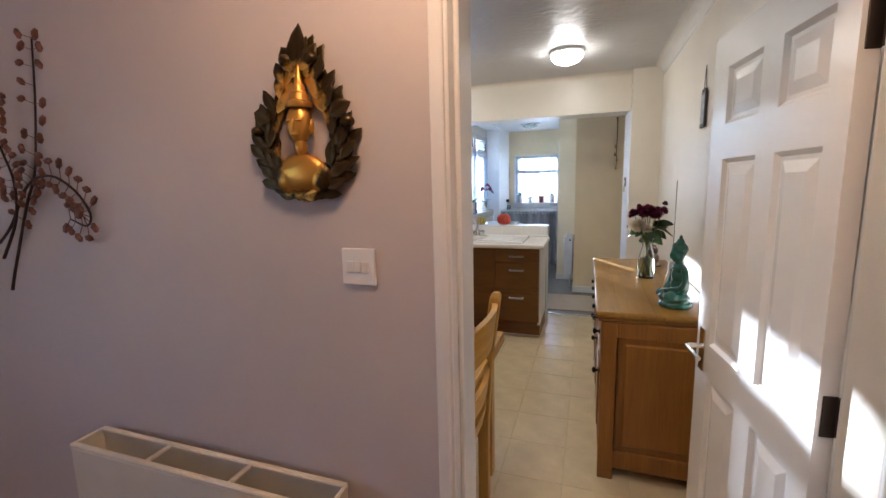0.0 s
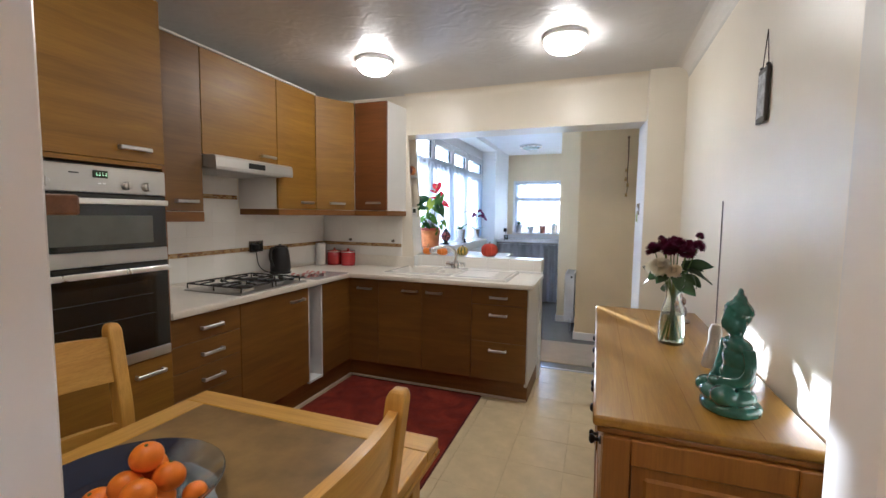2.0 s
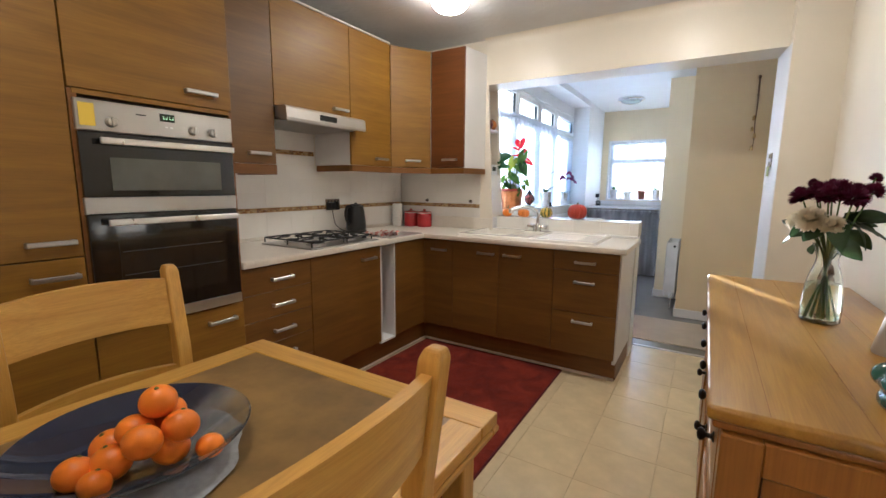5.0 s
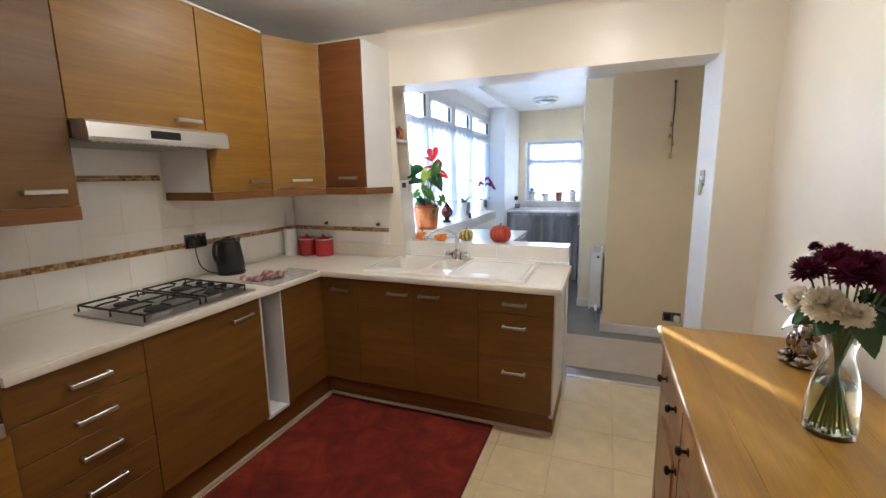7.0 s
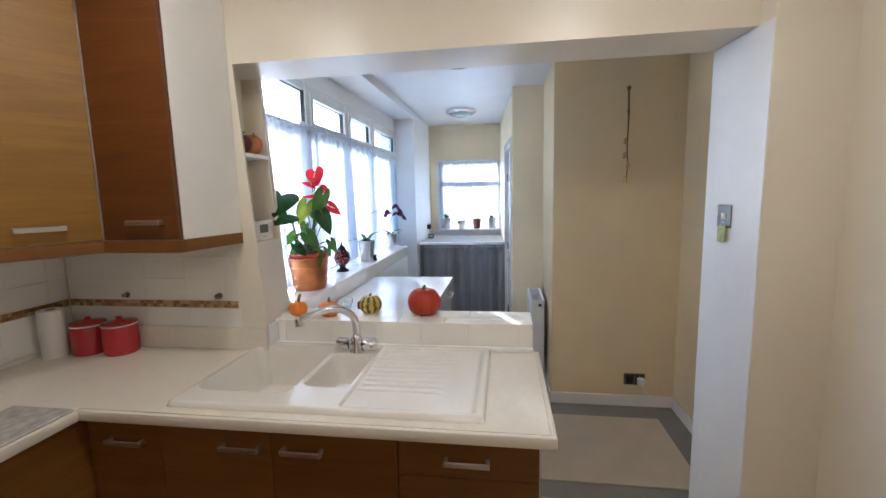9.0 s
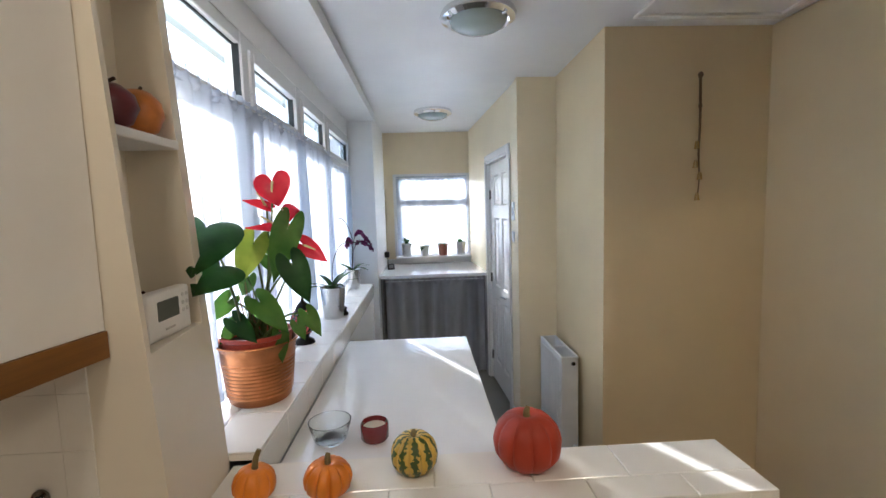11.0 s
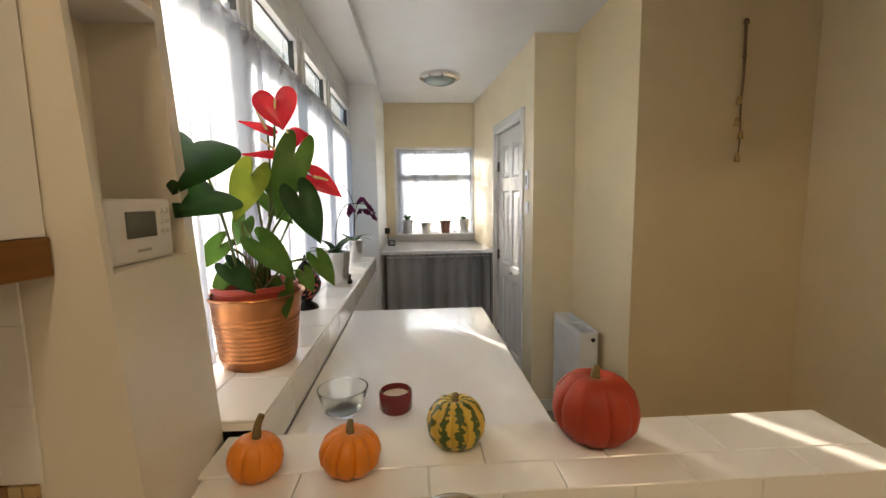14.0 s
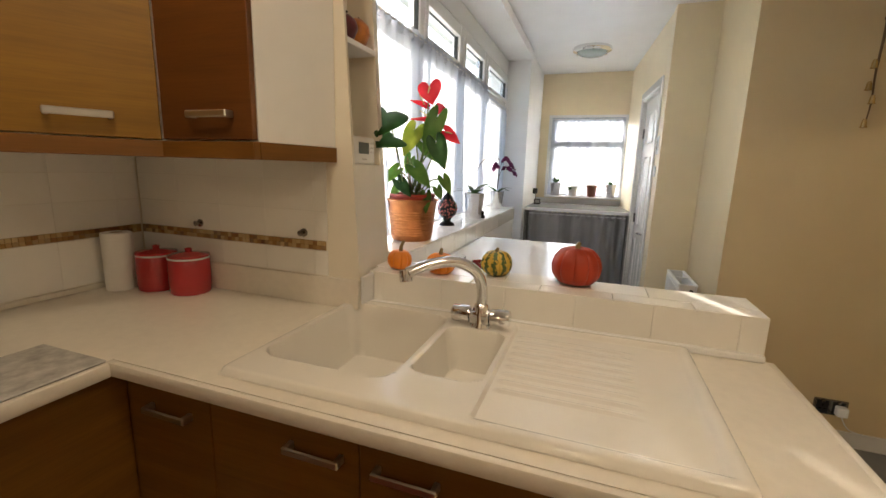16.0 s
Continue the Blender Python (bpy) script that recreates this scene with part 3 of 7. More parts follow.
def sink_height(x, y):
    d = rounded(x, y, SX0, SX1, SY0, SY1, 0.02)
    z = 0.906 + 0.018 * math.sqrt(max(0, 1 - (1 - min(1, max(0, d / 0.014))) ** 2))
    z -= 0.010 * ease(0.022, 0.045, d) * (1 if x > -0.80 else 0)
    z -= 0.17 * ease(0.0, 0.028, rounded(x, y, -1.345, -1.005, 4.342, 4.765, 0.05)) ** 0.7
    z -= 0.12 * ease(0.0, 0.022, rounded(x, y, -0.985, -0.815, 4.40, 4.695, 0.04)) ** 0.7
    if -0.79 < x < -0.48 and 4.40 < y < 4.74:
        z += 0.005 * max(0, math.sin((y - 4.40) / 0.34 * 2 * math.pi * 9)) * ease(-0.79, -0.775, x) * (1 - ease(-0.54, -0.48, x))
    return z


bm = bmesh.new()
nx, ny = 170, 120
grid = [[bm.verts.new((x, y, sink_height(x, y))) for y in (SY0 + (SY1 - SY0) * j / ny for j in range(ny + 1))] for x in (SX0 + (SX1 - SX0) * i / nx for i in range(nx + 1))]
for i in range(nx):
    for j in range(ny):
        bm.faces.new((grid[i][j], grid[i + 1][j], grid[i + 1][j + 1], grid[i][j + 1]))
sink = thing("sink", (-0.87, 4.53, 0.906), "white enamel one and a half bowl sink with ridged drainer", "sink")
wpart("basin", bm, SINKMAT, sink, smooth=True)
for x, y, z, r in ((-1.17, 4.55, 0.757, 0.042), (-0.90, 4.47, 0.806, 0.036)):
    wpart("drain", lathe([(0, -0.004), (r * 0.4, -0.004), (r * 0.5, 0.001), (r, 0.003), (r, 0), (0, -0.006)], 24, m=pose(x, y, z)), STEEL, sink, "round steel drain", smooth=True)

tap = thing("mixer_tap", (-0.90, 4.727, 0.924), "chrome mixer tap with curved spout and two side handles", "tap")
b = lathe([(0, 0), (0.031, 0), (0.031, 0.006), (0.026, 0.012), (0.024, 0.055), (0.02, 0.065), (0.015, 0.07), (0, 0.07)], 24)
bx(b, -0.028, 0.028, -0.024, 0.024, 0.012, 0.05, 0.008, 2)
part("base", b, CHROME, tap, smooth=True)
b = tube(bmesh.new(), arc([(0, 0, 0.06), (0.0, -0.002, 0.115), (-0.016, -0.014, 0.162), (-0.062, -0.053, 0.194), (-0.12, -0.10, 0.19), (-0.166, -0.146, 0.172)], 26), 0.0155, 14)
b = merge(b, lathe([(0, 0), (0.0165, 0), (0.018, 0.004), (0.018, 0.03), (0, 0.03)], 16, m=Matrix.Translation((-0.168, -0.149, 0.148)) @ pose(0, 0, 0, -12, -14, 0)))
part("spout", b, CHROME, tap, smooth=True)
for s in (-1, 1):
    h_ = lathe([(0, 0.024), (0.016, 0.024), (0.016, 0.03), (0.025, 0.032), (0.026, 0.078), (0.022, 0.084), (0, 0.084)], 10, m=Matrix.Translation((0, 0, 0.032)) @ pose(0, 0, 0, 0, 90 * s, 0))
    part("handle", h_, CHROME, tap, "faceted chrome tap handle", smooth=True)

# ---- hob and things on the worktop ----
hob = thing("gas_hob", (-1.90, 3.41, 0.905), "steel four-burner gas hob with black cast-iron grates", "hob")
part("plate", box(-0.235, 0.225, -0.295, 0.295, 0.0, 0.008, 0.004, 2), STEEL, hob)
for px, py, r in ((-0.12, -0.15, 0.04), (0.10, -0.15, 0.05), (-0.12, 0.13, 0.045), (0.10, 0.13, 0.035)):
    bu = part("burner", lathe([(0, 0.008), (r + 0.012, 0.008), (r + 0.01, 0.018), (r, 0.02), (0, 0.02)], 20, m=pose(px, py, 0)), STEEL, hob, smooth=True)
    part("cap", lathe([(0, 0.02), (r, 0.02), (r, 0.027), (r * 0.8, 0.029), (0, 0.029)], 20, m=pose(px, py, 0)), IRON, bu, "black burner cap", smooth=True)
for y0, y1 in ((-0.285, -0.01), (0.0, 0.25)):
    g = bmesh.new()
    for x in (-0.225, -0.01, 0.205):
        tube(g, [(x, y0 + 0.01, 0.012), (x, y0 + 0.01, 0.042), (x, y1 - 0.01, 0.042), (x, y1 - 0.01, 0.012)], 0.005, 6)
    for y in (y0 + 0.01, y1 - 0.01):
        tube(g, [(-0.225, y, 0.042), (0.205, y, 0.042)], 0.005, 6)
    ym = (y0 + y1) / 2
    for x in (-0.12, 0.10):
        for dx, dy in ((1, 0), (-1, 0), (0, 1), (0, -1)):
            e = (x + 0.105 * dx if dx else x, ym + 0.13 * dy if dy else ym)
            tube(g, [(x + 0.025 * dx, ym + 0.025 * dy, 0.047), (x + 0.08 * dx, ym + 0.1 * dy, 0.047), (*e, 0.04)], 0.0045, 6)
    part("grate", g, IRON, hob, "black cast-iron pan grate")
for i in range(4):
    part("knob", lathe([(0, 0.008), (0.017, 0.008), (0.016, 0.024), (0, 0.025)], 16, m=pose(-0.16 + 0.09 * i, 0.272, 0)), BLACK, hob, smooth=True)

kettle = thing("kettle", (-2.15, 3.985, 0.905), "black plastic electric kettle on its base", "kettle")
part("base", lathe([(0, 0), (0.082, 0), (0.082, 0.012), (0.075, 0.018), (0, 0.018)], 28), BLACK, kettle, smooth=True)
part("body", lathe([(0, 0.018), (0.076, 0.018), (0.08, 0.04), (0.076, 0.10), (0.066, 0.18), (0.058, 0.205), (0.045, 0.212), (0, 0.213)], 32), BLACK, kettle, smooth=True)
part("lid", lathe([(0, 0.213), (0.044, 0.212), (0.04, 0.222), (0.012, 0.226), (0.01, 0.234), (0, 0.236)], 24), BLACK, kettle, smooth=True)
part("handle", tube(bmesh.new(), arc([(0.0, -0.055, 0.208), (0.0, -0.10, 0.20), (0.0, -0.112, 0.13), (0.0, -0.08, 0.06)], 16), 0.011, 10), BLACK, kettle, smooth=True)
part("spout", tube(bmesh.new(), [(0, 0.05, 0.175), (0, 0.072, 0.196), (0, 0.082, 0.208)], 0.018, 10, taper=0.009), BLACK, kettle, smooth=True)
part("gauge", box(0.066, 0.0765, -0.006, 0.006, 0.06, 0.15, 0.003, m=pose(0, 0, 0, 0, -4, 0)), plain("grey gauge", (0.12, 0.12, 0.13), 0.2), kettle, "grey water-level window")

tray = thing("glass_tray", (-1.765, 3.99, 0.905), "rectangular patterned glass worktop saver tray", "tray")
CLEARG = glass("ribbed clear glass", (0.93, 0.96, 0.95), 0.08)
t = bmesh.new()
bx(t, -0.115, 0.115, -0.19, 0.21, 0.0, 0.006, 0.003)
part("plate", t, plain("frosted glass tray", (0.50, 0.49, 0.47), 0.12, vary=0.25, size=30, relief=0.4, grain=60), tray, smooth=True)


def striped(name):
    """White cotton with broad pink-red stripes."""
    m, n, l, b_ = shader(name)
    c, w = n.new("ShaderNodeTexCoord"), n.new("ShaderNodeTexWave")
    l.new(c.outputs["Object"], w.inputs["Vector"])
    w.wave_profile = "SIN"
    for k, v in (("Scale", 7.0), ("Distortion", 0.6), ("Detail", 1.0)):
        w.inputs[k].default_value = v
    l.new(ramp(n, l, w.outputs["Fac"], [(0.42, (0.80, 0.74, 0.69)), (0.55, (0.66, 0.30, 0.27))]), b_.inputs["Base Color"])
    b_.inputs["Roughness"].default_value = 0.9
    bump(n, l, b_, tex(n, l, size=350), 0.4)
    return m


STRIPED = striped("pink and white striped cotton")
for i, (x, y, a, wd) in enumerate(((-0.035, -0.085, 12, 0.075), (0.015, 0.0, -14, 0.085), (-0.03, 0.075, 22, 0.07))):
    cl = bmesh.new()
    for lay in range(2):
        rows = []
        for p in range(15):
            u = p / 14 * 2 - 1
            rows.append([cl.verts.new((wd * u, 0.036 * v * (1 - 0.12 * lay) * (1 - 0.15 * abs(u) ** 3), 0.003 + 0.010 * lay + 0.010 * (1 - v ** 4) + 0.005 * math.sin(5 * u + i * 2 + lay))) for v in (-1, -0.8, -0.4, 0, 0.4, 0.8, 1)])
        for p, q in zip(rows, rows[1:]):
            for k in range(6):
                cl.faces.new((p[k], q[k], q[k + 1], p[k + 1]))
    bmesh.ops.solidify(cl, geom=cl.faces[:], thickness=0.003)
    solid("folded_cloth", cl, STRIPED, "folded pink and white striped cloth on the tray", "cloth", "cloths on the tray", smooth=True, m=pose(-1.80 + x, 3.94 + y, 0.912, 0, 0, a))

roll = thing("paper_towel_roll", (-2.215, 4.61, 0.905), "white paper towel roll standing on the worktop", "paper towel")
part("paper", lathe([(0.018, 0.0), (0.046, 0.0), (0.047, 0.005), (0.047, 0.20), (0.046, 0.205), (0.018, 0.205)], 28), plain("white paper", (0.80, 0.78, 0.74), 0.9, relief=0.3), roll, smooth=True)
part("core", lathe([(0, 0.001), (0.018, 0.001), (0.018, 0.206), (0.015, 0.206), (0.015, 0.01), (0, 0.01)], 20), plain("brown card", (0.35, 0.26, 0.17), 0.9), roll, smooth=True)
RED = plain("red glazed ceramic", (0.42, 0.022, 0.026), 0.25, vary=0.1, coat=0.3)
can = thing("canister", (-2.105, 4.67, 0.905), "red ceramic storage canister with a white-rimmed lid", "canister", "red canisters on the worktop")
part("jar", lathe([(0, 0), (0.062, 0), (0.066, 0.006), (0.068, 0.06), (0.066, 0.118), (0.062, 0.124), (0, 0.124)], 32), RED, can, smooth=True)
part("rim", lathe([(0.055, 0.124), (0.066, 0.124), (0.067, 0.129), (0.055, 0.131)], 32), WHITE, can, "white rim", smooth=True)
part("lid", lathe([(0, 0.131), (0.066, 0.130), (0.066, 0.137), (0.03, 0.143), (0.010, 0.146), (0.012, 0.158), (0, 0.162)], 32), RED, can, smooth=True)
copy_thing(can, pose(-1.962, 4.682, 0.905, 0, 0, 20))

# ---- sockets and switches ----
DARKMETAL = plain("dark chrome plate", (0.30, 0.28, 0.25), 0.2, metal=1.0)


def socket(m, label, plate_mat, gangs=2, plug=None):
    """A double socket in its own x-z plane, facing -y."""
    th = thing("socket", m, label, "socket")
    part("plate", box(-0.073, 0.073, -0.008, 0, -0.043, 0.043, 0.003), plate_mat, th)
    for gx in (-0.034, 0.034)[:gangs]:
        f = part("outlet", box(gx - 0.026, gx + 0.026, -0.0095, -0.007, -0.036, 0.034, 0.001), BLACK, th)
        # near-black blocks stand for the shade inside the pin holes
        hb_ = bmesh.new()
        for ax, az, w, hh in ((0, 0.008, 0.003, 0.007), (-0.011, -0.012, 0.006, 0.003), (0.011, -0.012, 0.006, 0.003)):
            bx(hb_, gx + ax - w, gx + ax + w, -0.0100, -0.009, az - hh, az + hh)
        part("pin_hole_shade", hb_, plain("socket hole darkness", (0.004, 0.004, 0.004), 0.9), f)
        part("switch", box(gx - 0.007, gx + 0.007, -0.014, -0.008, 0.022, 0.036, 0.002), plate_mat, th)
    return th


socket(pose(XL + 0.011, 3.86, 1.125, 0, 0, 90), "dark metal double wall socket above the worktop", DARKMETAL)
plug = thing("kettle_plug", pose(XL + 0.02, 3.825, 1.118, 0, 0, 90), "black plug with its cable hanging to the kettle", "plug")
part("plug", box(-0.024, 0.024, -0.045, 0, -0.024, 0.026, 0.008, 2), BLACK, plug, smooth=True)
part("cable", tube(bmesh.new(), arc([(0, -0.03, -0.02), (0.0, -0.035, -0.08), (0.02, -0.04, -0.15), (0.07, -0.06, -0.195), (0.13, -0.09, -0.205), (0.155, -0.115, -0.205)], 24), 0.0035, 6), BLACK, plug, smooth=True)

# ---- upper cabinets, hood and pelmet ----
XU, ZT = -1.92, 2.335


def wall_cab(name, label, y0, y1, z0, handle, mat=None):
    th = thing(name, (-2.1, (y0 + y1) / 2, z0), label, "cabinet")
    wpart("body", box(XL + 0.002, XU - 0.019, y0, y1, z0, ZT), ENDW, th, "white carcass")
    front_x("door", th, XU, y0, y1, z0, ZT, mat, handle)
    return th


wall_cab("wall_cabinet", "narrow brown oak-veneer wall cabinet beside the ovens", 2.668, 3.095, 1.392, (2.98, 1.45), OAKD_SHADE)
wall_cab("wall_cabinet", "short brown oak-veneer wall cabinet above the cooker hood", 3.097, 3.71, 1.727, (3.61, 1.775))
wall_cab("wall_cabinet", "brown oak-veneer wall cabinet with white sides", 3.712, 4.15, 1.42, (4.03, 1.475))
dc = thing("corner_wall_cabinet", (-2.05, 4.5, 1.42), "brown oak-veneer corner wall cabinet with angled door", "cabinet")
wpart("body", prism([(XL + 0.002, 4.152), (XU - 0.022, 4.152), (-1.765, 4.475), (-1.765, 4.757), (XL + 0.002, 4.757)], 1.42, ZT), ENDW, dc)
ang = math.degrees(math.atan2(4.46 - 4.152, -1.747 - XU))
dl = math.hypot(4.46 - 4.152, -1.747 - XU)
dm = pose(XU, 4.152, 0, 0, 0, ang)
d_ = wpart("door", box(0.002, dl - 0.002, 0.0, 0.018, 1.422, ZT - 0.001, 0.0015, m=dm), OAK, dc)
o_ = dm.to_3x3()
bar_handle(dm @ Vector((dl * 0.52, 0, 1.475)), o_ @ Vector((1, 0, 0)), o_ @ Vector((0, -1, 0)), 0.135, d_)
ec = thing("end_wall_cabinet", (-1.58, 4.6, 1.42), "brown oak-veneer end wall cabinet with a white side", "cabinet")
wpart("body", box(-1.76, -1.453, 4.48, 4.757, 1.42, ZT), ENDW, ec)
front_y("door", ec, 4.46, -1.745, -1.436, 1.422, ZT, OAKR_SHADE, handle=(-1.56, 1.485))
wpart("side_panel", prism([(-1.452, 4.479), (-1.436, 4.479), (-1.396, 4.757), (-1.452, 4.757)], 1.42, ZT), ENDW, ec, "white laminate side panel")
pel = thing("pelmet", (-2.0, 4.2, 1.375), "brown oak light pelmet under the wall cabinets", "pelmet")
wpart("board", box(XU - 0.02, XU + 0.004, 3.712, 4.15, 1.375, 1.419, 0.002), OAKV, pel)
wpart("board", box(0.0, dl, -0.004, 0.02, 1.375, 1.419, 0.002, m=dm), OAKV, pel)
wpart("board", box(-1.75, -1.432, 4.456, 4.48, 1.375, 1.419, 0.002), OAKV, pel)
wpart("board", prism([(-1.452, 4.4805), (-1.432, 4.4805), (-1.392, 4.757), (-1.412, 4.757)], 1.375, 1.419), OAKV, pel)
wpart("board", box(-2.28, XU - 0.02, 3.712, 3.732, 1.375, 1.419, 0.002), OAKV, pel)
pel = thing("pelmet", (-2.0, 2.9, 1.335), "short brown oak light pelmet under the narrow cabinet", "pelmet")
wpart("board", box(XU - 0.02, XU + 0.004, 2.668, 3.095, 1.335, 1.391, 0.002), OAKV, pel)
wpart("board", box(-2.28, XU - 0.02, 3.075, 3.095, 1.335, 1.391, 0.002), OAKV, pel)
b = box(XL + 0.002, XU + 0.006, 2.667, 4.15, ZT + 0.001, ZT + 0.013, 0.003)
setting("trim_cabinet_top", b, GLOSSWHITE)

hood = thing("cooker_hood", (-2.05, 3.41, 1.63), "slim stainless steel cooker hood under the wall cabinet", "cooker hood")
part("body", prism([(-0.235, -0.295), (0.12, -0.295), (0.12, 0.295), (-0.235, 0.295)], 0.03, 0.095), plain("dark hood body", (0.10, 0.09, 0.08), 0.4), hood)
hm = bmesh.new()
prof = [(0.12, 0.096), (0.12, 0.03), (0.215, 0.015), (0.22, 0.03), (0.215, 0.085), (0.20, 0.096)]
vs = [[hm.verts.new((x, y, z)) for x, z in prof] for y in (-0.30, 0.355)]
hm.faces.new(vs[0])
hm.faces.new(vs[1][::-1])
for i in range(len(prof)):
    j = (i + 1) % len(prof)
    hm.faces.new((vs[0][i], vs[1][i], vs[1][j], vs[0][j]))
bmesh.ops.recalc_face_normals(hm, faces=hm.faces[:])
part("front", hm, plain("brushed hood steel", (0.66, 0.65, 0.63), 0.3, metal=0.9), hood, "brushed steel front")
part("controls", box(0.217, 0.222, -0.055, 0.085, 0.038, 0.072, 0.002), BLACK, hood, "black slider controls")
part("filter", box(-0.22, 0.20, -0.28, 0.28, 0.014, 0.028, 0.002), STEEL, hood, "grey metal grease filter")
b = bmesh.new()
for i in range(18):
    bx(b, -0.21, 0.19, -0.275 + 0.031 * i, -0.262 + 0.031 * i, 0.009, 0.014, 0.001)
part("louvres", b, STEEL, hood)

for x in (-1.975, -1.52):
    solid("wall_hook", lathe([(0, 0), (0.014, 0), (0.014, 0.004), (0.006, 0.007), (0.006, 0.018), (0.010, 0.022), (0, 0.024)], 16), DARKMETAL, "small dark metal hook on the tiled wall", "hook", "tile hooks", smooth=True, m=pose(x, 4.752, 1.145, 90, 0, 0))

# ---- kitchen ceiling, coving and lamps ----
def artex(name):
    """Hand-combed textured plaster with a slight sheen."""
    m, n, l, b_ = shader(name)
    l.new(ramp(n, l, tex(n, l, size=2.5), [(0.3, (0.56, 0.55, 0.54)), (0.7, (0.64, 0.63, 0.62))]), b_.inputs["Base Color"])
    b_.inputs["Roughness"].default_value = 0.30
    c, w = n.new("ShaderNodeTexCoord"), n.new("ShaderNodeTexWave")
    l.new(c.outputs["Object"], w.inputs["Vector"])
    w.wave_type, w.rings_direction = "RINGS", "Z"
    for k, v in (("Scale", 2.2), ("Distortion", 22.0), ("Detail", 3.0), ("Detail Scale", 1.4), ("Detail Roughness", 0.6)):
        w.inputs[k].default_value = v
    mix = n.new("ShaderNodeMath")
    mix.operation = "MULTIPLY"
    l.new(w.outputs["Fac"], mix.inputs[0])
    l.new(tex(n, l, size=5.0, detail=3), mix.inputs[1])
    bump(n, l, b_, mix.outputs[0], 0.16, 0.012)
    return m


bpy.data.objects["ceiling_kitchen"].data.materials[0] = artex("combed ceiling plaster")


def coving(bm, a, b, inward, z, s=0.085):
    """A concave strip between wall and ceiling from a to b (x, y)."""
    n = 7
    rows = []
    for p in (a, b):
        row = []
        for i in range(n):
            u = math.pi / 2 * i / (n - 1)
            o, h_ = s * (1 - math.sin(u)), s * (1 - math.cos(u))
            row.append(bm.verts.new((p[0] + inward[0] * o, p[1] + inward[1] * o, z - h_)))
        row.append(bm.verts.new((p[0], p[1], z)))
        rows.append(row)
    for i in range(n):
        bm.faces.new((rows[0][i], rows[0][i + 1], rows[1][i + 1], rows[1][i]))
    bm.faces.new((rows[0][n], rows[0][0], rows[1][0], rows[1][n]))
    return bm


b = coving(bmesh.new(), (XR, Y1), (XR, YA), (-1, 0), ZK - 0.001)
setting("trim_coving_east", b, GLOSSWHITE, smooth=False)
b = coving(bmesh.new(), (-1.40, YA), (XR, YA), (0, -1), ZK - 0.001, 0.05)
setting("trim_coving_north", b, WALL)
b = coving(bmesh.new(), (XL, Y1), (XR, Y1), (0, 1), ZK - 0.001)
setting("trim_coving_south", b, GLOSSWHITE)

LAMP = glow("lit lamp glass", (1.0, 0.79, 0.54), 5.6)
kl = thing("ceiling_lamp", (-1.24, 3.905, ZK), "lit round white glass ceiling lamp; the one above the table is added", "ceiling lamp", "round kitchen ceiling lamps")
part("base", lathe([(0, 0), (0.128, 0), (0.128, -0.022), (0.120, -0.029), (0, -0.029)], 40), WHITE, kl, smooth=True)
part("shade", lathe([(0.116, -0.029), (0.119, -0.037), (0.114, -0.054), (0.09, -0.080), (0.05, -0.096), (0, -0.10)], 40), LAMP, kl, "glowing opal glass shade", smooth=True)
# the copy above the dining table is unseen, added to brighten that end
for x, y in ((0.03, 3.905), (-0.63, 1.885)):
    copy_thing(kl, pose(x, y, ZK))

# ---- doorway and door ----
b = box(DX0 - 0.018, DX0 + 0.014, Y0 - 0.016, Y0 - 0.001, 0, DZ + 0.045, 0.005, 2)
bx(b, DX1 - 0.002, DX1 + 0.06, Y0 - 0.016, Y0 - 0.001, 0, DZ + 0.045, 0.005, 2)
bx(b, DX0, DX1, Y0 - 0.016, Y0 - 0.001, DZ - 0.002, DZ + 0.045, 0.005, 2)
bx(b, DX0 - 0.05, DX0 + 0.002, Y1 + 0.001, Y1 + 0.036, 0, DZ + 0.045, 0.005, 2)
bx(b, DX1 + 0.03, DX1 + 0.06, Y1 + 0.001, Y1 + 0.016, 0, DZ + 0.045, 0.005, 2)
bx(b, DX0 + 0.0025, DX1 + 0.03, Y1 + 0.001, Y1 + 0.016, DZ - 0.002, DZ + 0.045, 0.005, 2)
setting("trim_architrave", b, GLOSSWHITE)
b = box(DX0 + 0.003, DX0 + 0.022, Y0 - 0.008, Y1 + 0.038, 0, DZ, 0.002)
bx(b, DX1 - 0.0, DX1 + 0.022, Y0 - 0.008, Y1 + 0.008, 0, DZ, 0.002)
bx(b, DX0 + 0.022, DX1, Y0 - 0.008, Y1 + 0.008, DZ - 0.022, DZ, 0.002)
bx(b, DX0 + 0.022, DX0 + 0.034, Y0 + 0.03, Y0 + 0.07, 0, DZ - 0.022, 0.003)
setting("trim_door_lining", b, GLOSSWHITE)


